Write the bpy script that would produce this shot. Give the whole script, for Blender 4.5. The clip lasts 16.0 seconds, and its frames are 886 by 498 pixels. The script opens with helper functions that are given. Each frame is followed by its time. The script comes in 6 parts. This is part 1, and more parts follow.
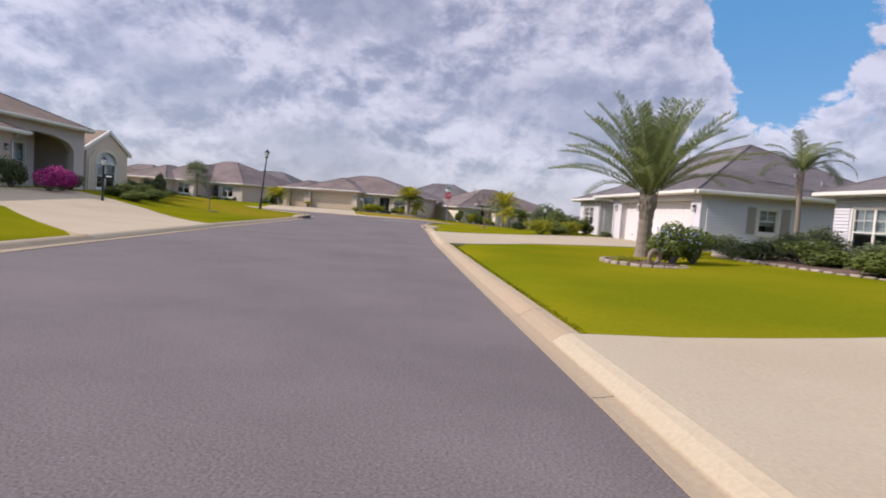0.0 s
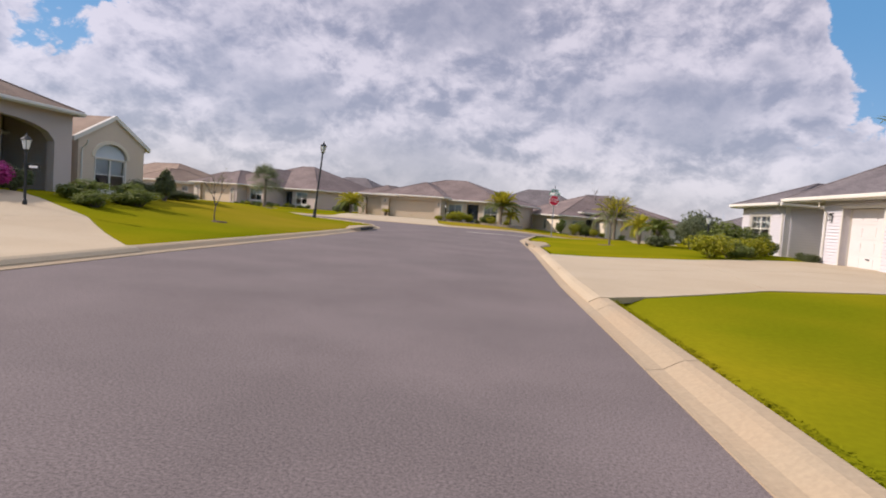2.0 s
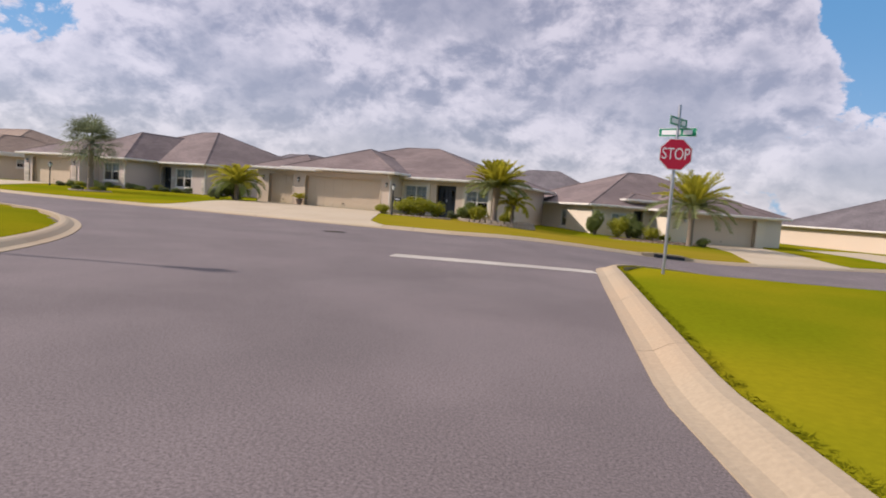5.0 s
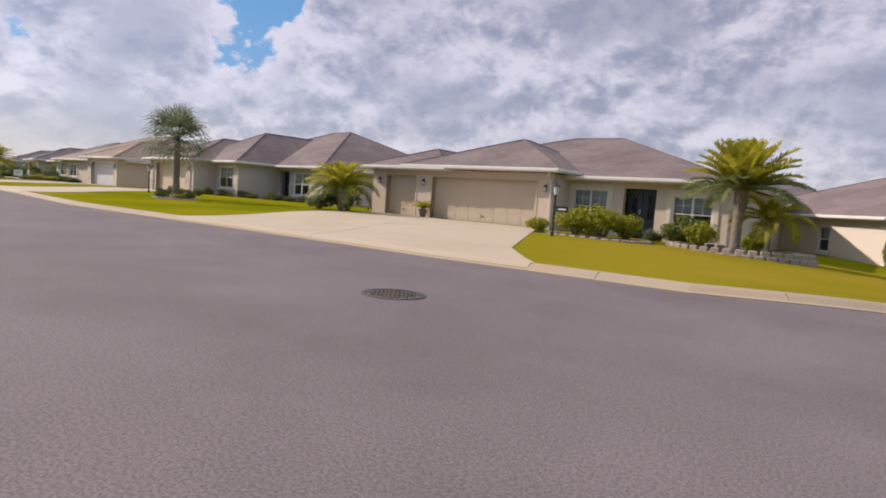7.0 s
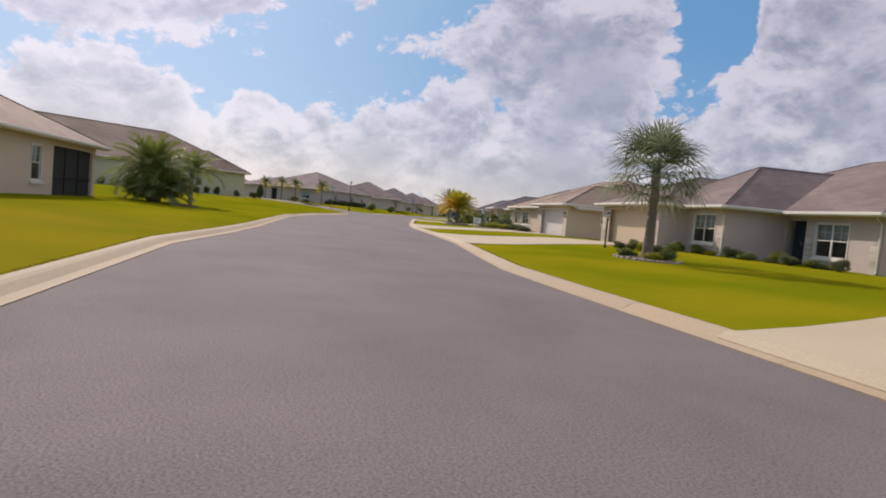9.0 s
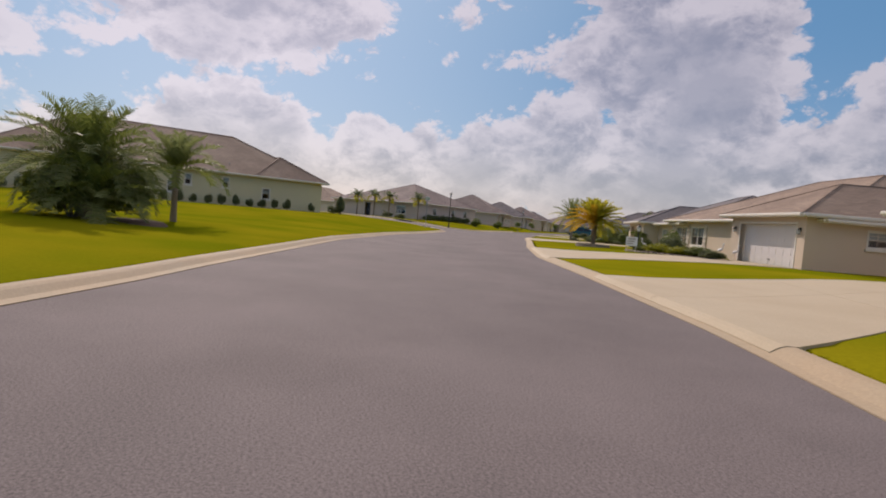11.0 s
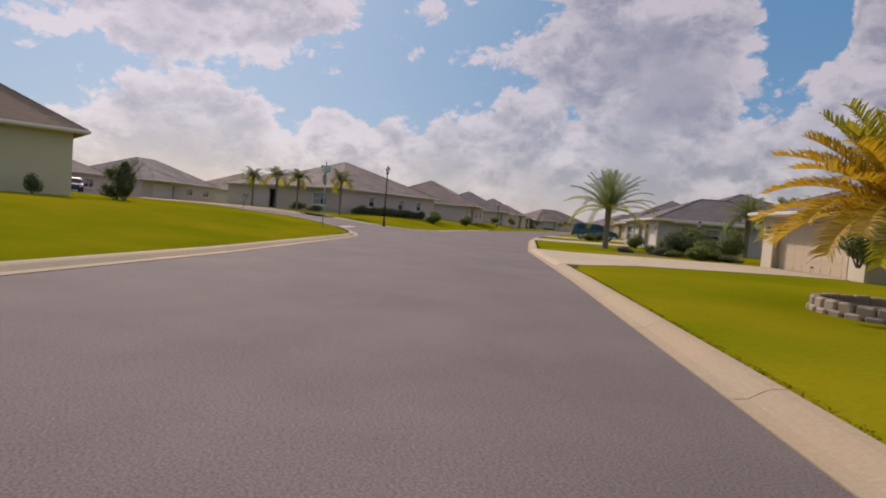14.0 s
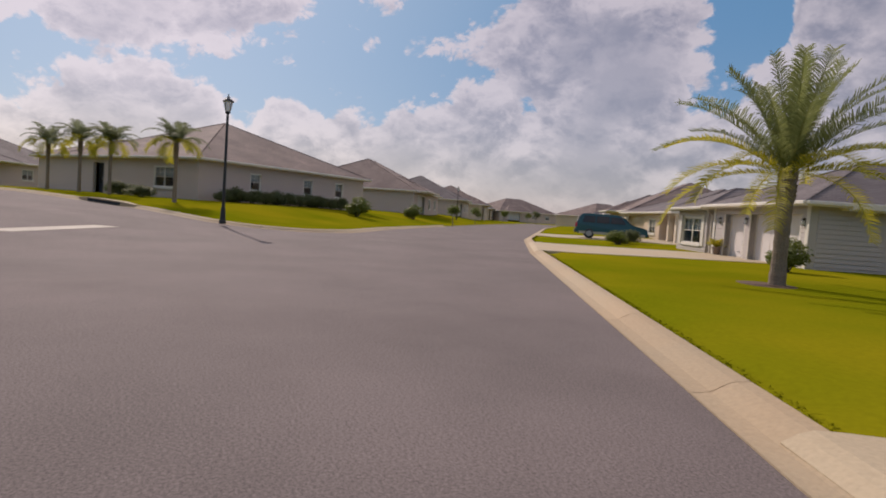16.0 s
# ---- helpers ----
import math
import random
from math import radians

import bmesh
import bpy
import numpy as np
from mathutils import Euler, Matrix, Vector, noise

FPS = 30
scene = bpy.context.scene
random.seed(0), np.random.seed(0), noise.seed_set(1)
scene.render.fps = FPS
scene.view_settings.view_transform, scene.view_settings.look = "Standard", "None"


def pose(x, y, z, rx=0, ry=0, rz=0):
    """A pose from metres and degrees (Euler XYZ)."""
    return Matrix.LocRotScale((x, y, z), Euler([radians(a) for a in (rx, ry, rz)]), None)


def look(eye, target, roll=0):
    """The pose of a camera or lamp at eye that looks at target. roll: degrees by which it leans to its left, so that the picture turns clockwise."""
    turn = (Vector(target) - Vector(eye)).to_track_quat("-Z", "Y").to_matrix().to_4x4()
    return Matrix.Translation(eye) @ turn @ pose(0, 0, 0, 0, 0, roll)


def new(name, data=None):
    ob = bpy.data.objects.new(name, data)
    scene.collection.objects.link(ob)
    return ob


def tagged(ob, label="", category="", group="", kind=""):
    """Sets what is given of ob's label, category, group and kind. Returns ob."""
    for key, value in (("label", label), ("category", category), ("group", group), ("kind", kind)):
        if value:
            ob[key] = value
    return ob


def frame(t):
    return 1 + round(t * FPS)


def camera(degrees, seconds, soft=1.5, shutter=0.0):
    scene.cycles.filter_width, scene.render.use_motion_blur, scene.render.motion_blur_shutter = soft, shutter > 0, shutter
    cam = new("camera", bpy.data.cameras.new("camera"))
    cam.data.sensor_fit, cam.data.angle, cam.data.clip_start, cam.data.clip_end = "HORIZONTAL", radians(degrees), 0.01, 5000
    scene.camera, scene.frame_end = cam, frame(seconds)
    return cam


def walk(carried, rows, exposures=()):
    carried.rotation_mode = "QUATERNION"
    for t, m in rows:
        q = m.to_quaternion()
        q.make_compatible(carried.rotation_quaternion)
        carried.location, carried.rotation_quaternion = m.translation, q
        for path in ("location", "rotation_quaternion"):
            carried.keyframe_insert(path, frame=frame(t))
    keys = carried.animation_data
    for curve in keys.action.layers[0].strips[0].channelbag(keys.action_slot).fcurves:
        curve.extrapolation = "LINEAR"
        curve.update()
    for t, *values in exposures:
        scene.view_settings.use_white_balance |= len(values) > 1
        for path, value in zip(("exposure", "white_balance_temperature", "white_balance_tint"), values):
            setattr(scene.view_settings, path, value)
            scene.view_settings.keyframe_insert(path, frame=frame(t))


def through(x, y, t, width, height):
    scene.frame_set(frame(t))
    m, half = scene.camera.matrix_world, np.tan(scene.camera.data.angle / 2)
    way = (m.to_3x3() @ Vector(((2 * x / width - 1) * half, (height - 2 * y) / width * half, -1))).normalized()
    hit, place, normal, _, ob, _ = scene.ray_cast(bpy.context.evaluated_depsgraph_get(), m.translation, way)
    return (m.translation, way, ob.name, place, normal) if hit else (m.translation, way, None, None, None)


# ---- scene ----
cam = camera(73.50, 16.0, soft=1.9)
PATH = [
    (0, look((2.096, -1.177, 1.186), (1.653, 8.792, 0.536), 4.22)),
    (0.5, look((1.985, 0.437, 1.166), (1.119, 10.379, 0.525), 4.08)),
    (1, look((1.642, 2.872, 1.165), (0.250, 12.755, 0.543), 4.45)),
    (1.5, look((1.201, 6.404, 1.155), (-0.623, 16.218, 0.545), 4.53)),
    (2, look((0.699, 9.656, 1.165), (-1.246, 19.445, 0.549), 4.25)),
    (2.5, look((0.086, 13.506, 1.178), (-1.869, 23.293, 0.545), 4.16)),
    (3, look((-0.651, 18.159, 1.169), (-2.559, 27.955, 0.529), 4.21)),
    (3.5, look((-1.233, 22.556, 1.166), (-3.028, 32.371, 0.496), 4.35)),
    (5.8, look((-2.759, 41.900, 1.183), (-4.533, 51.707, 0.364), 4.18)),
    (6, look((-2.959, 43.001, 1.183), (-4.798, 52.796, 0.364), 3.70)),
    (6.5, look((-3.995, 45.690, 1.164), (-6.781, 55.257, 0.329), 3.44)),
    (7, look((-5.439, 47.836, 1.138), (-9.781, 56.809, 0.337), 4.27)),
    (7.5, look((-7.265, 49.442, 1.182), (-13.069, 57.551, 0.440), 4.30)),
    (8, look((-9.822, 51.055, 1.177), (-17.036, 57.951, 0.534), 4.70)),
    (8.5, look((-12.425, 52.745, 1.167), (-20.766, 58.227, 0.560), 5.13)),
    (9, look((-15.473, 54.514, 1.146), (-24.587, 58.587, 0.558), 5.45)),
    (9.5, look((-18.141, 55.446, 1.165), (-27.670, 58.422, 0.591), 5.37)),
    (10, look((-21.922, 56.696, 1.175), (-31.576, 59.252, 0.643), 5.40)),
    (10.2, look((-23.499, 57.107, 1.174), (-33.164, 59.622, 0.660), 5.41)),
    (12.3, look((-43.953, 64.025, 1.160), (-53.694, 66.235, 0.675), 4.12)),
    (12.5, look((-45.867, 64.566, 1.165), (-55.609, 66.770, 0.682), 4.57)),
    (13, look((-50.918, 65.969, 1.174), (-60.642, 68.250, 0.705), 4.91)),
    (13.5, look((-56.232, 67.746, 1.178), (-65.882, 70.324, 0.685), 4.82)),
    (14, look((-61.814, 69.882, 1.173), (-71.366, 72.796, 0.660), 4.55)),
    (14.5, look((-67.270, 72.037, 1.168), (-76.757, 75.151, 0.620), 4.46)),
    (15, look((-73.118, 74.393, 1.167), (-82.549, 77.669, 0.582), 4.28)),
    (15.5, look((-78.718, 76.331, 1.175), (-88.072, 79.818, 0.579), 3.93)),
    (16, look((-84.432, 78.783, 1.158), (-93.748, 82.366, 0.557), 4.06)),
]
walk(cam, PATH, [(0.0, 0.10, 5950.0, 22.0), (2.0, 0.12, 6350.0, 23.0), (7.0, 0.08, 6250.0, 23.0), (9.5, -0.14, 6450.0, 22.0), (13.0, -0.36, 6650.0, 24.0), (16.0, -0.34, 6700.0, 24.0)])


# World: overcast-bright Florida sky, low sun ahead of the second street
world = bpy.data.worlds.new("sky")
scene.world = world
world.use_nodes = True
SUN_YAW, SUN_EL = 99.0, 34.0


def heading(yaw, el):
    y, e = radians(yaw), radians(el)
    return Vector((-math.sin(y) * math.cos(e), math.cos(y) * math.cos(e), math.sin(e)))


def build_sky():
    nt = world.node_tree
    nt.nodes.clear()
    N, L = nt.nodes.new, nt.links.new

    def val(op, a, b=None, clamp=False):
        n = N("ShaderNodeMath")
        n.operation, n.use_clamp = op, clamp
        for i, s in enumerate((a, b)):
            if s is None:
                continue
            if isinstance(s, (int, float)):
                n.inputs[i].default_value = s
            else:
                L(s, n.inputs[i])
        return n.outputs[0]

    def ramp(s, lo, hi, a=0.0, b=1.0):
        n = N("ShaderNodeMapRange")
        n.interpolation_type = "SMOOTHSTEP"
        for i, v in zip((1, 2, 3, 4), (lo, hi, a, b)):
            n.inputs[i].default_value = v
        L(s, n.inputs[0])
        return n.outputs[0]

    def mixed(f, a, b):
        n = N("ShaderNodeMix")
        n.data_type = "RGBA"
        if isinstance(f, float):
            n.inputs[0].default_value = f
        else:
            L(f, n.inputs[0])
        for i, s in ((6, a), (7, b)):
            if isinstance(s, tuple):
                n.inputs[i].default_value = (*s, 1)
            else:
                L(s, n.inputs[i])
        return n.outputs[2]

    tc = N("ShaderNodeTexCoord").outputs["Generated"]
    sky = N("ShaderNodeTexSky")
    sky.sky_type, sky.sun_disc = "NISHITA", False
    sky.sun_elevation, sky.sun_rotation = radians(SUN_EL), radians(-SUN_YAW)
    sky.air_density, sky.dust_density, sky.ozone_density = 1.0, 0.6, 2.0

    def fbm(shift, scale, detail, rough, warp=0.0):
        m = N("ShaderNodeMapping")
        m.inputs["Location"].default_value = shift
        m.inputs["Scale"].default_value = (1, 1, 1.75)
        L(tc, m.inputs[0])
        n = N("ShaderNodeTexNoise")
        n.inputs["Scale"].default_value, n.inputs["Detail"].default_value = scale, detail
        n.inputs["Roughness"].default_value, n.inputs["Distortion"].default_value = rough, warp
        L(m.outputs[0], n.inputs["Vector"])
        return n.outputs["Fac"]

    def heap(shift):
        """Heaped cloud: rounded lumps on lumps, roughened by fine noise."""
        m = N("ShaderNodeMapping")
        m.inputs["Location"].default_value = shift
        m.inputs["Scale"].default_value = (1, 1, 1.45)
        L(tc, m.inputs[0])
        n = N("ShaderNodeTexNoise")
        n.inputs["Scale"].default_value, n.inputs["Detail"].default_value = 9.0, 4.0
        L(m.outputs[0], n.inputs["Vector"])
        w = N("ShaderNodeVectorMath")
        w.operation = "MULTIPLY_ADD"
        L(n.outputs["Color"], w.inputs[0])
        w.inputs[1].default_value = (0.09, 0.09, 0.09)
        L(m.outputs[0], w.inputs[2])
        v = N("ShaderNodeTexVoronoi")
        v.feature, v.normalize = "F1", True
        for key, x in (("Scale", 9.5), ("Detail", 4.0), ("Roughness", 0.55), ("Lacunarity", 2.3)):
            v.inputs[key].default_value = x
        L(w.outputs[0], v.inputs["Vector"])
        lumps = val("ADD", val("MULTIPLY", v.outputs["Distance"], -1.5), 0.98)
        return val("ADD", val("MULTIPLY", lumps, 0.62), val("MULTIPLY", fbm(shift, 8.0, 9.0, 0.62, 0.2), 0.38))

    def blob(yaw, el, inner, outer):
        n = N("ShaderNodeVectorMath")
        n.operation = "DOT_PRODUCT"
        L(tc, n.inputs[0])
        n.inputs[1].default_value = heading(yaw, el)
        return ramp(n.outputs["Value"], math.cos(radians(outer)), math.cos(radians(inner)))

    sep = N("ShaderNodeSeparateXYZ")
    L(tc, sep.inputs[0])
    az = val("MULTIPLY", val("ARCTAN2", val("MULTIPLY", sep.outputs[0], -1.0), sep.outputs[1]), 180 / math.pi)
    el = val("MULTIPLY", val("ARCSINE", sep.outputs[2]), 180 / math.pi)

    def bank(a, e, ra, re):
        """1 in the middle of a cloud bank, 0 at its edge, falling on outside."""
        u = val("POWER", val("ABSOLUTE", val("MULTIPLY", val("SUBTRACT", az, a), 1 / ra)), 2.0)
        v = val("POWER", val("ABSOLUTE", val("MULTIPLY", val("SUBTRACT", el, e), 1 / re)), 2.0)
        return val("SUBTRACT", 1.0, val("SQRT", val("ADD", u, v)))

    puff = heap((3.1, 1.7, 0.4))
    # away from the named banks the cloud is scattered
    body_of = val("MULTIPLY", val("SUBTRACT", fbm((3.1, 1.7, 0.4), 2.6, 3.0, 0.5), 0.62), 3.0)
    for row in BANKS:
        body_of = val("MAXIMUM", body_of, bank(*row))
    for row in CLEARINGS:
        body_of = val("SUBTRACT", body_of, val("MULTIPLY", val("MAXIMUM", bank(*row), 0.0), 1.6))
    body_of = val("MINIMUM", body_of, 0.75)
    dens = val("ADD", body_of, val("MULTIPLY", val("SUBTRACT", puff, 0.47), 2.3))
    # high above the view, cloud cover is added to warm the ambient light
    cover = val("MAXIMUM", ramp(dens, 0.0, 0.16), ramp(sep.outputs[2], 0.40, 0.60, 0.0, 0.75))
    lit = heap((3.1 - 0.012, 1.7, 0.4 + 0.034))
    light = ramp(val("SUBTRACT", puff, lit), -0.16, 0.13)
    rim = ramp(dens, 0.06, 0.40, 0.45, 0.0)
    thick = ramp(dens, 0.20, 0.95)
    body = mixed(val("ADD", light, rim, True), CLOUD_DARK, CLOUD_LIGHT)
    grey = ramp(fbm((7.7, 2.2, 5.0), 4.4, 6.0, 0.55), 0.43, 0.60)
    body = mixed(val("MULTIPLY", val("MULTIPLY", thick, grey), 0.72), body, CLOUD_GREY)
    blue = mixed(0.5, mixed(ramp(sep.outputs[2], 0.0, 0.32), BLUE_LOW, BLUE_HIGH), BLUE_HIGH)
    blue = mixed(val("MULTIPLY", blob(SUN_YAW, SUN_EL, 8, 48), 0.55), blue, BLUE_GLARE)
    bg1, bg2 = N("ShaderNodeBackground"), N("ShaderNodeBackground")
    L(sky.outputs[0], bg1.inputs[0])
    bg1.inputs[1].default_value = SKY_PART
    body = mixed(ramp(sep.outputs[2], 0.0, 0.10, 0.55, 0.0), body, HAZE)
    # brighter round the sun
    aureole = N("ShaderNodeVectorMath")
    aureole.operation = "SCALE"
    # unseen cloud overhead is tinted warm and brightened to fill the shade
    whole = mixed(cover, blue, mixed(ramp(sep.outputs[2], 0.34, 0.7), body, CLOUD_FILL))
    L(whole, aureole.inputs[0])
    overhead = ramp(sep.outputs[2], 0.34, 0.85, 1.0, OVERHEAD)
    L(val("MULTIPLY", val("ADD", val("MULTIPLY", blob(SUN_YAW, SUN_EL, 6, 40), 0.12), 1.0), overhead), aureole.inputs["Scale"])
    L(aureole.outputs[0], bg2.inputs[0])
    bg2.inputs[1].default_value = CLOUD_PART
    add = N("ShaderNodeAddShader")
    L(bg1.outputs[0], add.inputs[0]), L(bg2.outputs[0], add.inputs[1])
    L(add.outputs[0], N("ShaderNodeOutputWorld").inputs[0])


# heading, elevation and half sizes in degrees
BANKS = [(100, 19.5, 18, 7), (98, 3.0, 9.5, 7.8), (93, 6.5, 3.5, 3.6), (80, 1.5, 12, 7.0), (84.5, 5.8, 3.2, 3.6), (79.3, 5.6, 2.6, 3.4), (73.0, 5.8, 3.6, 3.9),
         (56, 15, 10.5, 12), (58, 6, 15, 7.5), (35, 14, 6.5, 11), (40, 6, 12, 6.5), (14, 13, 30, 20), (-13, 11, 10, 12), (-38, 12, 6.5, 6), (-28, 4, 16, 6.5), (122, 10, 9, 12), (108, 2, 12, 5)]
CLEARINGS = [(43.0, 18.5, 3.2, 4.5), (-26, 18, 6.5, 7.5)]
CLOUD_DARK, CLOUD_LIGHT, CLOUD_GREY, CLOUD_FILL = (0.40, 0.41, 0.47), (0.97, 0.93, 0.92), (0.42, 0.43, 0.48), (0.76, 0.69, 0.62)
BLUE_LOW, BLUE_HIGH, BLUE_GLARE, HAZE = (0.42, 0.66, 0.86), (0.13, 0.42, 0.72), (0.62, 0.86, 0.98), (0.62, 0.66, 0.75)
SKY_PART, CLOUD_PART, OVERHEAD = 0.03, 0.58, 1.70
build_sky()
sun = new("sun", bpy.data.lights.new("sun", "SUN"))
sun.data.energy, sun.data.angle, sun.data.color = 4.0, radians(1.2), (1.0, 0.91, 0.77)
sun.matrix_world = look(heading(SUN_YAW, SUN_EL) * 300, (0, 0, 0))


# ---- materials ----
def material(name, color, rough=0.7, vary=0.15, scale=3.0, fine=40.0, bump=0.15, metal=0.0, second=None, coords="Object", per_object=0.0, spec=0.4, large=0.25):
    """A surface with two scales of tone, fine relief and, if given, a second colour in patches."""
    m = bpy.data.materials.new(name)
    m.use_nodes = True
    nt = m.node_tree
    N, L = nt.nodes.new, nt.links.new
    b = nt.nodes["Principled BSDF"]
    b.inputs["Roughness"].default_value, b.inputs["Metallic"].default_value = rough, metal
    b.inputs["Specular IOR Level"].default_value = spec
    tc = N("ShaderNodeTexCoord").outputs[coords] if coords != "World" else N("ShaderNodeNewGeometry").outputs["Position"]
    big, small = N("ShaderNodeTexNoise"), N("ShaderNodeTexNoise")
    for n, s, d in ((big, scale * large, 5.0), (small, fine, 3.0)):
        n.inputs["Scale"].default_value, n.inputs["Detail"].default_value = s, d
        L(tc, n.inputs["Vector"])
    base = N("ShaderNodeMix")
    base.data_type = "RGBA"
    base.inputs[6].default_value, base.inputs[7].default_value = (*color, 1), (*(second or color), 1)
    fac = N("ShaderNodeMapRange")
    fac.inputs[1].default_value, fac.inputs[2].default_value = 0.40, 0.62
    L(big.outputs["Fac"], fac.inputs[0]), L(fac.outputs[0], base.inputs[0])
    tone = N("ShaderNodeHueSaturation")
    L(base.outputs[2], tone.inputs["Color"])
    sums = N("ShaderNodeMath")
    sums.operation = "ADD"
    L(big.outputs["Fac"], sums.inputs[0]), L(small.outputs["Fac"], sums.inputs[1])
    rng = N("ShaderNodeMapRange")
    rng.inputs[1].default_value, rng.inputs[2].default_value = 0.6, 1.4
    rng.inputs[3].default_value, rng.inputs[4].default_value = 1 - vary, 1 + vary
    L(sums.outputs[0], rng.inputs[0])
    if per_object:
        info = N("ShaderNodeObjectInfo")
        r = N("ShaderNodeMapRange")
        r.inputs[3].default_value, r.inputs[4].default_value = 1 - per_object, 1 + per_object
        L(info.outputs["Random"], r.inputs[0])
        k = N("ShaderNodeMath")
        k.operation = "MULTIPLY"
        L(rng.outputs[0], k.inputs[0]), L(r.outputs[0], k.inputs[1])
        L(k.outputs[0], tone.inputs["Value"])
    else:
        L(rng.outputs[0], tone.inputs["Value"])
    L(tone.outputs[0], b.inputs["Base Color"])
    if bump:
        bn = N("ShaderNodeBump")
        bn.inputs["Strength"].default_value, bn.inputs["Distance"].default_value = bump, 0.02
        L(small.outputs["Fac"], bn.inputs["Height"]), L(bn.outputs[0], b.inputs["Normal"])
    return m


def leaf_material(name, color, second, rough=0.55, through=0.25):
    """Foliage: each leaf a little different, some light passing through."""
    m = bpy.data.materials.new(name)
    m.use_nodes = True
    nt = m.node_tree
    N, L = nt.nodes.new, nt.links.new
    b = nt.nodes["Principled BSDF"]
    b.inputs["Roughness"].default_value, b.inputs["Specular IOR Level"].default_value = rough, 0.35
    geo = N("ShaderNodeNewGeometry")
    mix = N("ShaderNodeMix")
    mix.data_type = "RGBA"
    mix.inputs[6].default_value, mix.inputs[7].default_value = (*color, 1), (*second, 1)
    L(geo.outputs["Random Per Island"], mix.inputs[0])
    L(mix.outputs[2], b.inputs["Base Color"])
    t = N("ShaderNodeBsdfTranslucent")
    L(mix.outputs[2], t.inputs[0])
    ms = N("ShaderNodeMixShader")
    ms.inputs[0].default_value = through
    L(b.outputs[0], ms.inputs[1]), L(t.outputs[0], ms.inputs[2])
    L(ms.outputs[0], nt.nodes["Material Output"].inputs[0])
    return m


def shingle_material(name, color, second):
    """Asphalt shingles: courses and tabs with a worn mix of tones."""
    m = material(name, color, 0.9, 0.16, 1.5, 60.0, 0.2, second=second)
    nt = m.node_tree
    N, L = nt.nodes.new, nt.links.new
    tc = N("ShaderNodeTexCoord")
    br = N("ShaderNodeTexBrick")
    br.inputs["Scale"].default_value = 1.0
    br.inputs["Brick Width"].default_value, br.inputs["Row Height"].default_value = 0.45, 0.07
    br.inputs["Mortar Size"].default_value = 0.008
    br.inputs["Color1"].default_value, br.inputs["Color2"].default_value = (1.12, 1.12, 1.12, 1), (0.86, 0.86, 0.86, 1)
    br.inputs["Mortar"].default_value = (0.55, 0.55, 0.55, 1)
    sep, com, add = N("ShaderNodeSeparateXYZ"), N("ShaderNodeCombineXYZ"), N("ShaderNodeMath")
    L(tc.outputs["Object"], sep.inputs[0])
    L(sep.outputs[0], add.inputs[0]), L(sep.outputs[1], add.inputs[1])
    L(add.outputs[0], com.inputs[0]), L(sep.outputs[2], com.inputs[1])
    L(com.outputs[0], br.inputs["Vector"])
    mul = N("ShaderNodeMix")
    mul.data_type, mul.blend_type = "RGBA", "MULTIPLY"
    mul.inputs[0].default_value = 1.0
    b = nt.nodes["Principled BSDF"]
    old = b.inputs["Base Color"].links[0].from_socket
    L(old, mul.inputs[6]), L(br.outputs["Color"], mul.inputs[7]), L(mul.outputs[2], b.inputs["Base Color"])
    return m


def glass_material(name):
    m = bpy.data.materials.new(name)
    m.use_nodes = True
    b = m.node_tree.nodes["Principled BSDF"]
    b.inputs["Base Color"].default_value = (0.75, 0.82, 0.84, 1)
    b.inputs["Roughness"].default_value, b.inputs["Transmission Weight"].default_value = 0.03, 1.0
    b.inputs["IOR"].default_value = 1.45
    return m


ASPHALT = material("asphalt", (0.180, 0.150, 0.144), 0.9, 0.16, 1.2, 130.0, 0.03, coords="World", second=(0.152, 0.128, 0.123), spec=0.2)


def worn(m, fine, coarse):
    """Aggregate specks and broad wear over a material's colour, in world metres."""
    nt = m.node_tree
    N, L = nt.nodes.new, nt.links.new
    b = nt.nodes["Principled BSDF"]
    src = b.inputs["Base Color"].links[0].from_socket
    geo = N("ShaderNodeNewGeometry").outputs["Position"]
    for scale, detail, rough, lo, hi in ((55.0, 5.0, 0.85, 1 - fine, 1 + fine), (0.45, 5.0, 0.6, 1 - coarse, 1 + coarse)):
        n, r, x = N("ShaderNodeTexNoise"), N("ShaderNodeMapRange"), N("ShaderNodeVectorMath")
        n.inputs["Scale"].default_value, n.inputs["Detail"].default_value, n.inputs["Roughness"].default_value = scale, detail, rough
        for i, v in zip((1, 2, 3, 4), (0.36, 0.64, lo, hi)):
            r.inputs[i].default_value = v
        x.operation = "SCALE"
        L(geo, n.inputs["Vector"]), L(n.outputs["Fac"], r.inputs[0]), L(src, x.inputs[0]), L(r.outputs[0], x.inputs["Scale"])
        src = x.outputs[0]
    L(src, b.inputs["Base Color"])


worn(ASPHALT, 0.46, 0.10)
CONCRETE = material("kerb_concrete", (0.41, 0.325, 0.215), 0.85, 0.14, 2.0, 30.0, 0.25, coords="World", second=(0.40, 0.30, 0.19), per_object=0.05)
DRIVE = material("driveway_concrete", (0.50, 0.41, 0.28), 0.82, 0.14, 1.6, 30.0, 0.2, coords="World", second=(0.43, 0.345, 0.23))
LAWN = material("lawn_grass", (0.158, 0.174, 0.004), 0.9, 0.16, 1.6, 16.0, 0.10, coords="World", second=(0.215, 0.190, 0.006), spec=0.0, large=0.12)


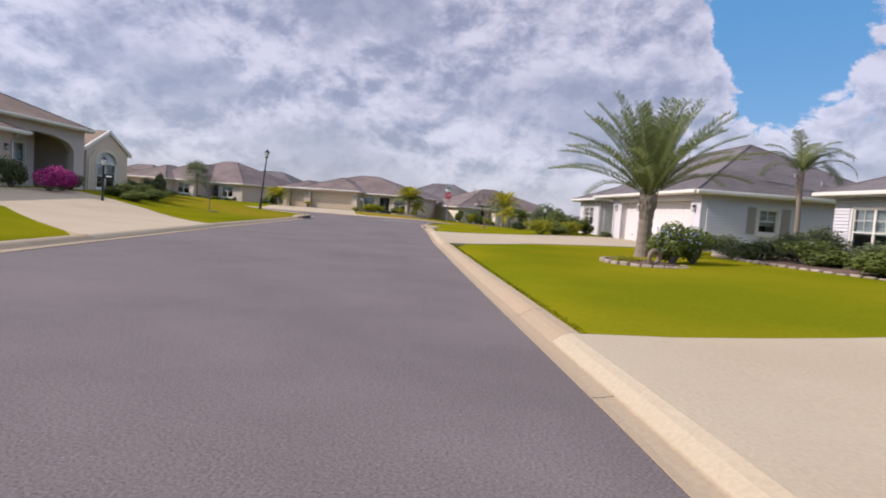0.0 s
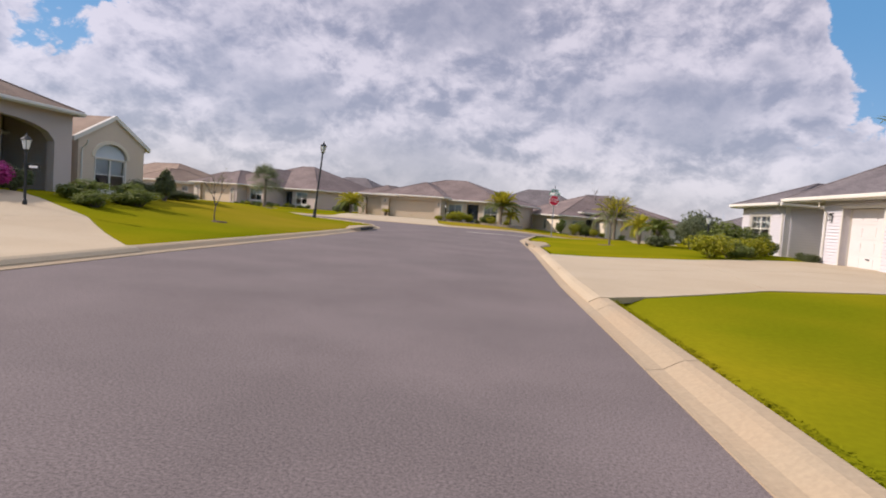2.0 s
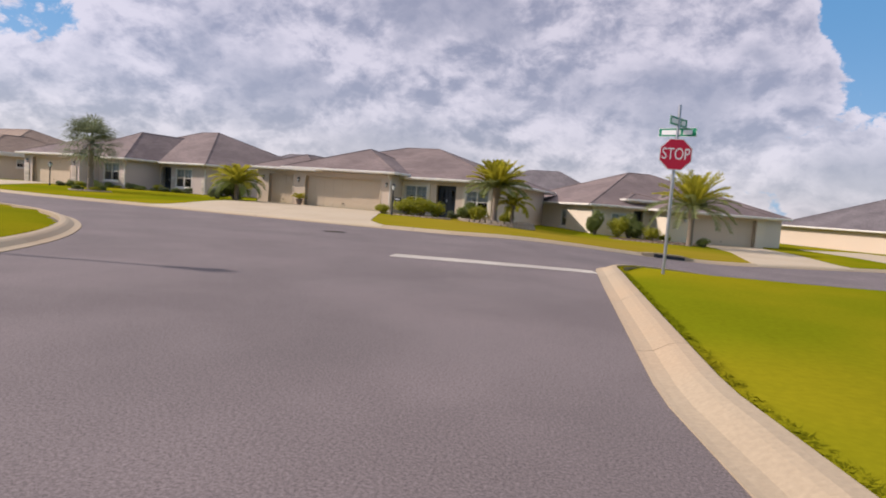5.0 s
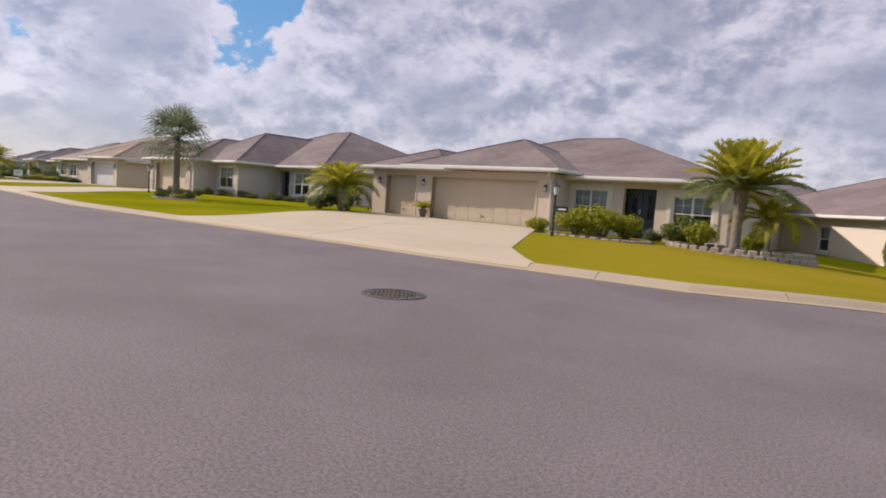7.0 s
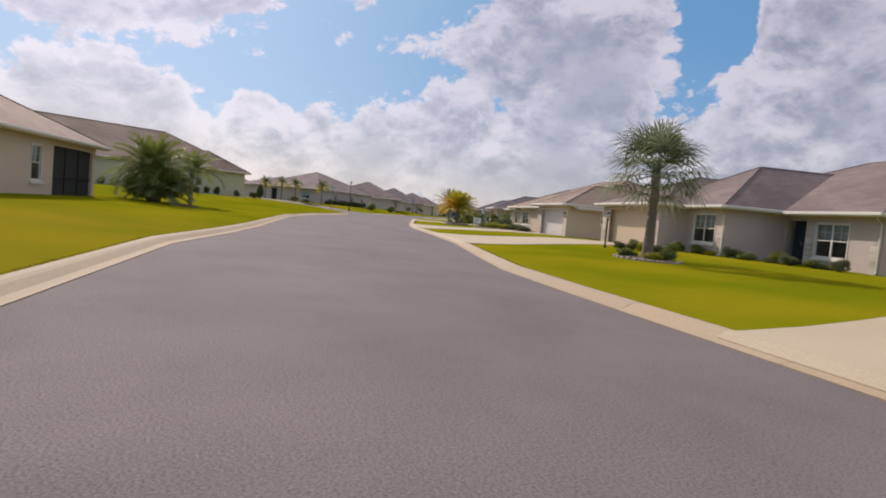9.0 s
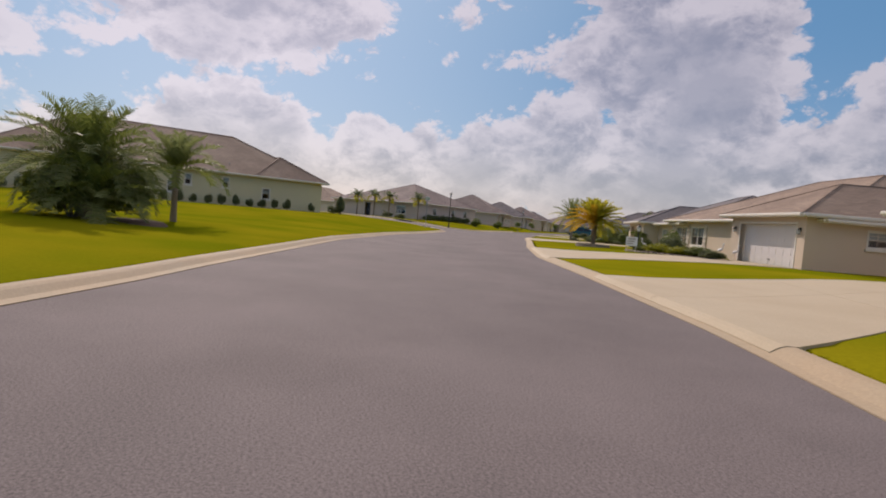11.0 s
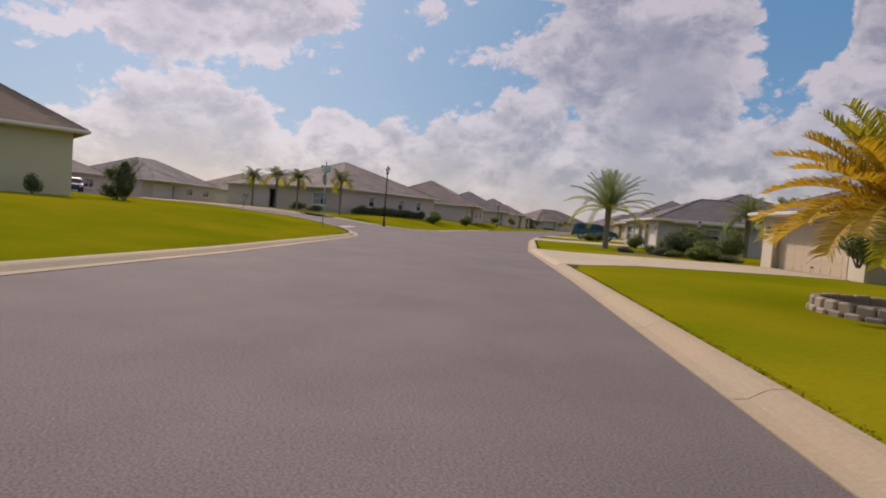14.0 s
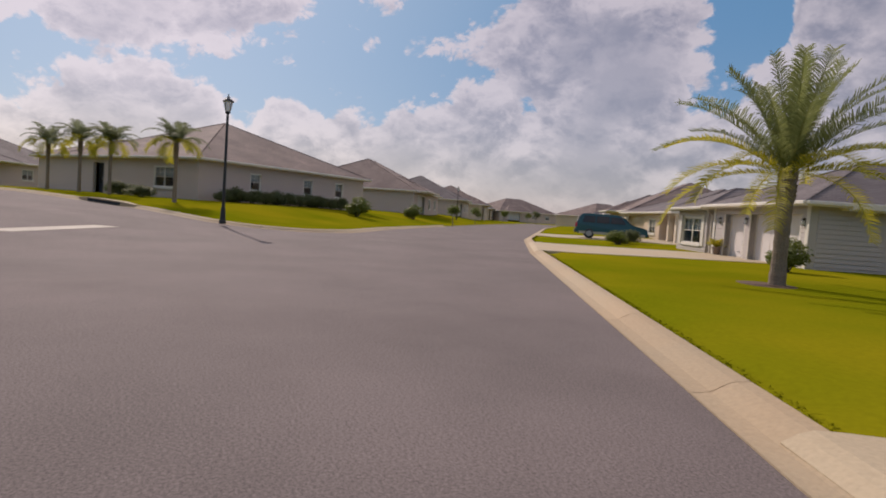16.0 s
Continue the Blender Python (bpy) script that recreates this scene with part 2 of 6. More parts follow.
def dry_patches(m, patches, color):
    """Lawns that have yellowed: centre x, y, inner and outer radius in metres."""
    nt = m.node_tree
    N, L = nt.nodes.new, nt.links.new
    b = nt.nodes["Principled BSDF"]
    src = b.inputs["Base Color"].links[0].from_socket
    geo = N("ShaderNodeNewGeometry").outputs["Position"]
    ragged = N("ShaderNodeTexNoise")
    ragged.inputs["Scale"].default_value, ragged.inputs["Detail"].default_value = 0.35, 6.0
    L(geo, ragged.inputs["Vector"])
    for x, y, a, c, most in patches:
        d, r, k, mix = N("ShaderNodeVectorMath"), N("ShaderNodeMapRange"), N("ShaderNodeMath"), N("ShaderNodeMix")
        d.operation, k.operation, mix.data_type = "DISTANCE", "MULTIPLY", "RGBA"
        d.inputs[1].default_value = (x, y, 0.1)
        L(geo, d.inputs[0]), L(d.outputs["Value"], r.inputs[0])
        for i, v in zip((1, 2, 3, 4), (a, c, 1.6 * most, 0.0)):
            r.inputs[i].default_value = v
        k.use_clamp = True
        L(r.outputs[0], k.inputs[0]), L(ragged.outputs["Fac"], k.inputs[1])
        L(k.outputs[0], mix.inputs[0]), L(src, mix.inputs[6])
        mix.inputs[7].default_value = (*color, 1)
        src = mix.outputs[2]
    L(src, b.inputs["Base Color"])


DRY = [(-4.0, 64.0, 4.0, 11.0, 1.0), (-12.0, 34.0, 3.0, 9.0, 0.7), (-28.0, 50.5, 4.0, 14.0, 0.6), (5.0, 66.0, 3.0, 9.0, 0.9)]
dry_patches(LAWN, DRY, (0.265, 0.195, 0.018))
PAINT = material("road_paint", (0.47, 0.43, 0.36), 0.8, 0.18, 6.0, 60.0, 0.2, second=(0.38, 0.34, 0.29), coords="World")
worn(PAINT, 0.22, 0.14)
WHITE = material("white_trim", (0.72, 0.68, 0.60), 0.5, 0.05, 2.0, 40.0, 0.05)
TAN = material("tan_stucco", (0.634, 0.512, 0.390), 0.85, 0.08, 1.0, 90.0, 0.35)
BEIGE = material("beige_stucco", (0.708, 0.614, 0.472), 0.85, 0.08, 1.0, 90.0, 0.35)
CREAM = material("cream_stucco", (0.62, 0.56, 0.36), 0.85, 0.08, 1.0, 90.0, 0.35)
PINK = material("rose_beige_stucco", (0.575, 0.471, 0.414), 0.85, 0.08, 1.0, 90.0, 0.35)
SIDING = material("white_vinyl_siding", (0.66, 0.63, 0.64), 0.5, 0.05, 1.0, 30.0, 0.05)
DOORTAN = material("tan_garage_door", (0.600, 0.480, 0.336), 0.55, 0.05, 1.0, 30.0, 0.05)
GREYSIDING = material("grey_vinyl_siding", (0.50, 0.455, 0.42), 0.55, 0.06, 1.0, 30.0, 0.05)
DOORWHITE = material("white_garage_door", (0.70, 0.66, 0.63), 0.5, 0.05, 1.0, 30.0, 0.05)
DARKDOOR = material("dark_entry_door", (0.035, 0.04, 0.055), 0.45, 0.10, 2.0, 30.0, 0.1)
SHUTTER = material("taupe_shutter", (0.36, 0.31, 0.27), 0.6, 0.08, 2.0, 30.0, 0.1)
STONE = material("stacked_stone", (0.52, 0.44, 0.34), 0.85, 0.2, 2.0, 30.0, 0.4, second=(0.62, 0.56, 0.48), per_object=0.2)
ROOF = shingle_material("taupe_shingles", (0.185, 0.138, 0.125), (0.225, 0.170, 0.152))
ROOFGREY = shingle_material("grey_shingles", (0.140, 0.120, 0.122), (0.175, 0.152, 0.152))
ROOFTAN = shingle_material("brown_shingles", (0.265, 0.185, 0.135), (0.31, 0.225, 0.165))
GLASS = glass_material("window_glass")
BLIND = material("window_blind", (0.55, 0.58, 0.58), 0.8, 0.05)
# near-black paint that stands for shade inside rooms and the drain
DARKSHADE = material("painted_shade", (0.03, 0.035, 0.04), 0.9, 0.1)
SCREEN = material("dark_insect_screen", (0.030, 0.030, 0.032), 0.7, 0.15, 2.0, 40.0, 0.1)
BLACK = material("black_painted_metal", (0.018, 0.020, 0.020), 0.45, 0.1, 4.0, 40.0, 0.05, spec=0.5)
STEEL = material("galvanised_steel", (0.42, 0.42, 0.43), 0.4, 0.1, 4.0, 40.0, 0.05, metal=0.8)
IRON = material("cast_iron", (0.14, 0.115, 0.085), 0.7, 0.2, 6.0, 40.0, 0.3, metal=0.4)
LAMPGLASS = material("frosted_lamp_glass", (0.75, 0.76, 0.74), 0.25, 0.05, 2.0, 30.0, 0.0)
SIGNRED = material("red_sign_sheeting", (0.55, 0.012, 0.045), 0.45, 0.06, 3.0, 30.0, 0.0)
SIGNGREEN = material("green_sign_sheeting", (0.005, 0.24, 0.12), 0.45, 0.06, 3.0, 30.0, 0.0)
SIGNWHITE = material("white_sign_sheeting", (0.82, 0.80, 0.80), 0.45, 0.04, 3.0, 30.0, 0.0)
MULCH = material("brown_mulch", (0.10, 0.062, 0.045), 0.95, 0.35, 4.0, 45.0, 1.0, coords="World", second=(0.15, 0.095, 0.07))
BARK = material("palm_bark", (0.27, 0.215, 0.165), 0.95, 0.3, 3.0, 30.0, 0.9, second=(0.19, 0.15, 0.12))
WOODBARK = material("grey_bark", (0.17, 0.14, 0.12), 0.95, 0.3, 3.0, 30.0, 0.7)
TERRA = material("clay_pot", (0.22, 0.16, 0.12), 0.7, 0.15, 3.0, 30.0, 0.2)
EDGING = material("pale_stone_edging", (0.33, 0.265, 0.20), 0.85, 0.2, 3.0, 30.0, 0.4, per_object=0.15)
L_DATE = leaf_material("date_palm_leaf", (0.150, 0.185, 0.062), (0.255, 0.280, 0.105), 0.6, 0.5)
L_GOLD = leaf_material("yellow_green_palm_leaf", (0.28, 0.28, 0.020), (0.52, 0.45, 0.04), 0.55, 0.55)
L_ORANGE = leaf_material("orange_dry_frond", (0.52, 0.30, 0.015), (0.62, 0.42, 0.03), 0.6, 0.5)
L_FAN = leaf_material("grey_green_fan_leaf", (0.150, 0.180, 0.100), (0.24, 0.265, 0.150), 0.6, 0.5)
L_BUSH = leaf_material("dark_shrub_leaf", (0.108, 0.132, 0.060), (0.190, 0.215, 0.095), 0.6, 0.45)
L_LIME = leaf_material("lime_shrub_leaf", (0.24, 0.26, 0.012), (0.42, 0.39, 0.02), 0.5, 0.4)
L_MID = leaf_material("green_shrub_leaf", (0.125, 0.162, 0.036), (0.225, 0.262, 0.058), 0.5, 0.4)
L_PINK = leaf_material("magenta_blossom", (0.42, 0.03, 0.20), (0.62, 0.11, 0.36), 0.6, 0.3)
L_BLUE = leaf_material("pale_blue_blossom", (0.35, 0.42, 0.68), (0.55, 0.60, 0.80), 0.6, 0.3)


# ---- building helpers ----
def tidy(bm, smooth=False):
    bmesh.ops.recalc_face_normals(bm, faces=bm.faces)
    for f in bm.faces:
        f.smooth = smooth


def part(name, bm, mat, parent, label="", smooth=False, fix=True):
    if fix:
        tidy(bm, smooth)
    me = bpy.data.meshes.new(name)
    bm.to_mesh(me)
    bm.free()
    for m in mat if isinstance(mat, (list, tuple)) else [mat]:
        me.materials.append(m)
    ob = new(name, me)
    if parent is not None:
        ob.parent = parent
    if label:
        ob["label"] = label
    return ob


def thing(name, label, category, m=None, group="", kind=""):
    ob = new(name)
    ob.empty_display_size = 0.2
    if m is not None:
        ob.matrix_world = m
    return tagged(ob, label, category, group, kind)


def flat(x, y, z):
    return (x, y, z)


def box(bm, x0, x1, y0, y1, z0, z1, at=flat):
    vs = [bm.verts.new(at(x, y, z)) for z in (z0, z1) for y in (y0, y1) for x in (x0, x1)]
    for q in ((0, 1, 3, 2), (4, 6, 7, 5), (0, 4, 5, 1), (2, 3, 7, 6), (0, 2, 6, 4), (1, 5, 7, 3)):
        bm.faces.new([vs[i] for i in q])
    return vs


def boxed(x0, x1, y0, y1, z0, z1, at=flat):
    bm = bmesh.new()
    box(bm, x0, x1, y0, y1, z0, z1, at)
    return bm


def tube(bm, path, radii, n=10, cap=True):
    """A round tube along points, with a radius at each."""
    rings = []
    for i, p in enumerate(path):
        p = Vector(p)
        d = (Vector(path[min(i + 1, len(path) - 1)]) - Vector(path[max(i - 1, 0)])).normalized()
        a = d.orthogonal().normalized() if abs(d.z) < 0.95 else Vector((1, 0, 0)) - d * d.x
        a.normalize()
        b = d.cross(a)
        rings.append([bm.verts.new(p + (a * math.cos(k * math.tau / n) + b * math.sin(k * math.tau / n)) * radii[i]) for k in range(n)])
    for r, s in zip(rings, rings[1:]):
        for k in range(n):
            bm.faces.new((r[k], r[(k + 1) % n], s[(k + 1) % n], s[k]))
    if cap:
        bm.faces.new(rings[0][::-1]), bm.faces.new(rings[-1])


def lathe(bm, profile, n=12, at=(0, 0, 0)):
    """A turned shape from (radius, height) pairs."""
    rings = [[bm.verts.new((at[0] + r * math.cos(k * math.tau / n), at[1] + r * math.sin(k * math.tau / n), at[2] + z)) for k in range(n)] for r, z in profile]
    for r, s in zip(rings, rings[1:]):
        for k in range(n):
            bm.faces.new((r[k], r[(k + 1) % n], s[(k + 1) % n], s[k]))
    bm.faces.new(rings[0][::-1]), bm.faces.new(rings[-1])


def smooth01(v):
    v = min(1.0, max(0.0, v))
    return v * v * (3 - 2 * v)


# ---- plan: streets, lots and heights ----
STREET_A = [(8.0, -70.0), (-0.7, 2.0), (-1.75, 10.0), (-3.0, 20.0), (-4.0, 30.0), (-5.2, 40.0), (-5.1, 46.0), (-4.95, 52.0)]
STREET_B = [(75.0, 92.0), (30.0, 72.0), (12.0, 62.5), (4.0, 58.6), (-1.0, 56.2), (-5.6, 54.8), (-11.0, 55.2), (-17.2, 56.3), (-28.0, 58.1), (-38.46, 61.28),
            (-53.94, 65.12), (-64.12, 68.68), (-75.47, 73.18), (-87.71, 77.81), (-104.06, 85.48), (-115.16, 91.27), (-153.07, 114.61), (-226.42, 163.20)]
STREET_C = [(-100.68, 81.76), (-115.16, 68.26), (-122.89, 62.02), (-138.21, 53.05), (-190.94, 32.88)]


def along(line, x, y):
    """Distance from a line of points; x and y may be arrays."""
    best = 1e9
    for (ax, ay), (bx, by) in zip(line, line[1:]):
        dx, dy = bx - ax, by - ay
        t = np.clip(((x - ax) * dx + (y - ay) * dy) / (dx * dx + dy * dy), 0, 1)
        best = np.minimum(best, (x - ax - t * dx) ** 2 + (y - ay - t * dy) ** 2)
    return np.sqrt(best)


def union(a, b, r):
    """Two road edges joined with a corner of radius r."""
    return np.where((a < r) & (b < r) & ((a > 0) | (b > 0)), r - np.hypot(np.maximum(r - a, 0), np.maximum(r - b, 0)), np.minimum(a, b))


B_SORTED = sorted(STREET_B)


def beyond(x, y):
    """True on the far side of the cross street, where no street joins it."""
    return y > np.interp(x, [p[0] for p in B_SORTED], [p[1] for p in B_SORTED])


def half_width(x, y):
    """Half the cross street's width: it narrows past the junction and widens on the southern side farther west."""
    north = np.interp(x, [-45, -36, -30, -24, -13, -9, -4, 0, 5, 14], [3.82, 3.62, 3.37, 3.20, 3.22, 3.07, 2.82, 2.82, 3.52, 3.82])
    south = np.interp(x, [-98, -90, -76, -68, -58, -42, -34], [3.82, 4.1, 4.0, 4.3, 4.25, 4.1, 3.82])
    return np.where(beyond(x, y), north, south)


def edge_ab(x, y):
    return union(along(STREET_A, x, y) - 3.78, along(STREET_B, x, y) - half_width(x, y), np.where(beyond(x, y), 0.01, np.where(x > -5.0, 3.0, 13.0)))


def edge(x, y):
    """Metres outside the road's edge (negative on the road)."""
    return union(edge_ab(x, y), along(STREET_C, x, y) - 3.6, np.where(beyond(x, y), 0.01, np.where(x < np.interp(y, [q[1] for q in STREET_C[::-1]], [q[0] for q in STREET_C[::-1]]), 6.0, 12.0)))


def ease(v):
    v = np.clip(v, 0, 1)
    return v * v * (3 - 2 * v)


# building pads: centre, radius, height above the street
PADS = [(-14, 79, 10, 0.25), (-38.5, 87, 10, 0.30), (-58, 86, 11, 0.25), (-78.7, 94.0, 10, 0.10), (-106.3, 107.0, 11, 0.05), (8, 84, 13, -0.55), (18, 33, 9, 0.17), (21, 11, 8, 0.30),
        (-27, 32, 10, 0.80), (-46, 42, 10, 0.30), (-96.4, 46.6, 14, 0.80), (-139.3, 80.1, 14, 0.85), (-158.4, 104.8, 14, 0.9), (-125.2, 53.6, 14, 0.8), (-137.7, 126.1, 14, 0.3)]


def pads(x, y):
    top, under = 0.0, 0.0
    for cx, cy, r, z in PADS:
        d = np.maximum(0, np.hypot(x - cx, y - cy) - r)
        w = 1 / (1 + (d / 4.0) ** 3)
        top, under = top + w * z, under + w
    return top / (under + 0.06)


def tilt(x, y):
    """The cross street falls away towards the east."""
    return -0.62 * ease((x + 4.5) / 10.5) * ease((y - 47.0) / 8.0)


def ground(x, y):
    """Height of the finished ground beyond the kerb, or of the road."""
    d = edge_ab(x, y)
    rise = ease((d - 0.5) / 8.5)
    return tilt(x, y) * (1 - rise) + rise * pads(x, y)


def lawn(x, y):
    d = edge(x, y)
    return ground(x, y) + np.where(d > 0.44, 0.10, 0.10 - 0.6 * (0.44 - np.maximum(d, -0.3)))


def gz(x, y, up=0.1):
    return float(ground(np.float64(x), np.float64(y))) + up


def grid_sheet(name, xs, ys, height, keep, mat, label, category, kind):
    X, Y = np.meshgrid(xs, ys, indexing="ij")
    Z = height(X, Y)
    K = keep(X, Y)
    nx, ny = len(xs), len(ys)
    idx = -np.ones((nx, ny), int)
    cell = K[:-1, :-1] | K[1:, :-1] | K[:-1, 1:] | K[1:, 1:]
    used = np.zeros((nx, ny), bool)
    for a, b in ((0, 0), (1, 0), (0, 1), (1, 1)):
        used[a : nx - 1 + a, b : ny - 1 + b] |= cell
    idx[used] = np.arange(used.sum())
    verts = np.stack([X[used], Y[used], Z[used]], 1)
    i, j = np.nonzero(cell)
    faces = np.stack([idx[i, j], idx[i + 1, j], idx[i + 1, j + 1], idx[i, j + 1]], 1)
    me = bpy.data.meshes.new(name)
    me.from_pydata(verts.tolist(), [], faces.tolist())
    me.materials.append(mat)
    for p in me.polygons:
        p.use_smooth = True
    return tagged(new(name, me), label, category, kind=kind)


far = np.geomspace(4, 2600, 24)
gx = np.concatenate([-190 - far[::-1], np.arange(-190, 50, 1.0), 50 + far])
gy = np.concatenate([-40 - far[::-1], np.arange(-40, 150, 1.0), 150 + far])
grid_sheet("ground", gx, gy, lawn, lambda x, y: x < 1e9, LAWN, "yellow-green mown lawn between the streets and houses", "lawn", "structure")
grid_sheet("road", np.arange(-240, 80, 0.5), np.arange(-72, 160, 0.5), lambda x, y: ground(x, y) * 1.0, lambda x, y: edge(x, y) < 0.25, ASPHALT,
           "grey-violet asphalt residential street", "road", "structure")


def trace(x, y, step, n):
    """Follow the road's edge from near (x, y)."""
    pts = []
    for _ in range(n):
        for _ in range(3):
            d = float(edge(x, y))
            gxv = float(edge(x + 0.05, y) - edge(x - 0.05, y)) / 0.1
            gyv = float(edge(x, y + 0.05) - edge(x, y - 0.05)) / 0.1
            k = max(gxv * gxv + gyv * gyv, 1e-6)
            x, y = x - d * gxv / k, y - d * gyv / k
        l = math.hypot(gxv, gyv) or 1
        nx, ny = gxv / l, gyv / l
        pts.append((x, y, nx, ny))
        x, y = x - ny * step, y + nx * step
    return pts


KERB_SHAPE = [(-0.02, -0.06), (-0.02, 0.012), (0.03, 0.014), (0.12, 0.028), (0.23, 0.094), (0.29, 0.116), (0.395, 0.124), (0.41, 0.115), (0.41, -0.1)]


def kerb(points, label):
    """Concrete kerb and gutter, cast in lengths with open joints."""
    top = tagged(new("kerb"), label, "kerb", kind="structure")
    per = 6
    for s in range(0, len(points) - 1, per):
        run = points[s : s + per + 1]
        if len(run) < 2:
            continue
        bm = bmesh.new()
        rows = []
        for k, (x, y, nx, ny) in enumerate(run):
            sx = 0.006 if k == 0 else (-0.006 if k == len(run) - 1 else 0.0)
            z = gz(x, y, 0)
            rows.append([bm.verts.new((x + nx * o - ny * sx, y + ny * o + nx * sx, z + h)) for o, h in KERB_SHAPE])
        for r, q in zip(rows, rows[1:]):
            for a in range(len(r) - 1):
                bm.faces.new((r[a], r[a + 1], q[a + 1], q[a]))
        bm.faces.new(rows[0]), bm.faces.new(rows[-1][::-1])
        part("kerb_length", bm, CONCRETE, top)


kerb(trace(6.0, -15.0, 0.5, 200), "sandy concrete roll kerb along the lawn, jointed")
kerb(trace(-3.0, -15.0, -0.5, 420), "sandy concrete roll kerb along the lawn, jointed")
kerb(trace(30.0, 76.0, 0.5, 560), "sandy concrete roll kerb along the far side of the street, jointed")
kerb(trace(-133.74, 94.92, 0.5, 150), "sandy concrete roll kerb round the side street, jointed")


def snapped(x, y, gap):
    """The nearest point that lies gap metres outside the road's edge."""
    for _ in range(5):
        d = float(edge(x, y)) - gap
        gxv = float(edge(x + 0.05, y) - edge(x - 0.05, y)) / 0.1
        gyv = float(edge(x, y + 0.05) - edge(x, y - 0.05)) / 0.1
        k = max(gxv * gxv + gyv * gyv, 1e-6)
        x, y = x - d * gxv / k, y - d * gyv / k
    return x, y


def draped(name, left, right, mat, label, category, up=0.115, nu=6, nv=4, thick=0.09, kind="structure", joints=1, snap=None):
    """Slabs laid over the ground between two edges, from the street to the house."""
    left, right = [list(p) for p in left], [list(p) for p in right]
    if snap is not None:
        left[0], right[0] = snapped(*left[0], snap), snapped(*right[0], snap)
    left, right = np.array(left, float), np.array(right, float)
    top = tagged(new(name), label, category, kind=kind)
    for s in range(len(left) - 1):
        # towards the street a flared apron runs down over the kerb to the gutter
        apron = [(0.13, 0.046), (0.22, 0.102), (0.30, 0.128), (0.44, 0.130)] if s == 0 and snap is not None else []
        rows = [0.0012 + 0.9976 * j / nv for j in range(1 if apron else 0, nv + 1)]
        for t in range(joints):
            u0, u1 = t / joints, (t + 1) / joints
            bm = bmesh.new()
            P = []
            for i in range(nu + 1):
                u = u0 + 0.0012 + (u1 - u0 - 0.0024) * i / nu
                line = []
                foot = left[s] * (1 - u) + right[s] * u
                for gap, h in apron:
                    q = snapped(foot[0], foot[1], gap)
                    line.append(bm.verts.new((q[0], q[1], gz(q[0], q[1], h))))
                for v in rows:
                    a, b = left[s] * (1 - v) + left[s + 1] * v, right[s] * (1 - v) + right[s + 1] * v
                    p = a * (1 - u) + b * u
                    line.append(bm.verts.new((p[0], p[1], gz(p[0], p[1], up))))
                P.append(line)
            n = len(P[0]) - 1
            for i in range(nu):
                for j in range(n):
                    bm.faces.new((P[i][j], P[i + 1][j], P[i + 1][j + 1], P[i][j + 1]))
            rim = [P[i][0] for i in range(nu + 1)] + [P[nu][j] for j in range(1, n + 1)] + [P[i][n] for i in range(nu - 1, -1, -1)] + [P[0][j] for j in range(n - 1, 0, -1)]
            low = [bm.verts.new(v.co - Vector((0, 0, thick))) for v in rim]
            for k in range(len(rim)):
                q = (k + 1) % len(rim)
                bm.faces.new((rim[k], rim[q], low[q], low[k]))
            part("slab", bm, mat, top)
    return top


# ---- houses ----
def wall_at(vol, side):
    x0, x1, y0, y1 = vol[:4]
    return {"front": lambda u, v, z: (u, y0 - v, z), "back": lambda u, v, z: (u, y1 + v, z), "left": lambda u, v, z: (x0 - v, u, z), "right": lambda u, v, z: (x1 + v, u, z)}[side]


def wall_panel(u0, u1, z0, z1, holes, at, mat, house, name, thick=0.22, laps=0.0):
    """One wall with its openings cut through; laps > 0 lays siding boards over it."""
    us = sorted({u0, u1, *[v for h in holes for v in h[:2] if u0 < v < u1]})
    zs = sorted({z0, z1, *[v for h in holes for v in h[2:4] if z0 < v < z1]})
    nu, nz = len(us) - 1, len(zs) - 1
    solid = {(i, k): not any(h[0] < (us[i] + us[i + 1]) / 2 < h[1] and h[2] < (zs[k] + zs[k + 1]) / 2 < h[3] for h in holes) for i in range(nu) for k in range(nz)}
    bm, made = bmesh.new(), {}

    def corner(i, k, v):
        if (i, k, v) not in made:
            made[i, k, v] = bm.verts.new(at(us[i], -thick * v, zs[k]))
        return made[i, k, v]

    for (i, k), full in solid.items():
        if not full:
            continue
        bm.faces.new([corner(i, k, 0), corner(i + 1, k, 0), corner(i + 1, k + 1, 0), corner(i, k + 1, 0)])
        bm.faces.new([corner(i, k, 1), corner(i, k + 1, 1), corner(i + 1, k + 1, 1), corner(i + 1, k, 1)])
        for (di, dk), (p, q) in (((-1, 0), ((i, k), (i, k + 1))), ((1, 0), ((i + 1, k), (i + 1, k + 1))), ((0, -1), ((i, k), (i + 1, k))), ((0, 1), ((i, k + 1), (i + 1, k + 1)))):
            if not solid.get((i + di, k + dk), False):
                bm.faces.new([corner(*p, 0), corner(*q, 0), corner(*q, 1), corner(*p, 1)])
    wall = part(name, bm, mat, house)
    if laps:
        z = z0
        while z < z1 - 0.02:
            cut = [(u0, u1)]
            for h in holes:
                if h[2] - 0.05 < z + laps / 2 < h[3] + 0.05:
                    cut = [s for a, b in cut for s in ((a, min(b, h[0] - 0.06)), (max(a, h[1] + 0.06), b)) if s[1] - s[0] > 0.05]
            for a, b in cut:
                bm = bmesh.new()
                vs = box(bm, a, b, 0.0, 0.034, z, min(z + laps, z1) - 0.02, at)
                for i in (6, 7):
                    vs[i].co = at((a, b)[i - 6], 0.012, min(z + laps, z1) - 0.02)
                part("siding_board", bm, mat, wall)
            z += laps
    return wall


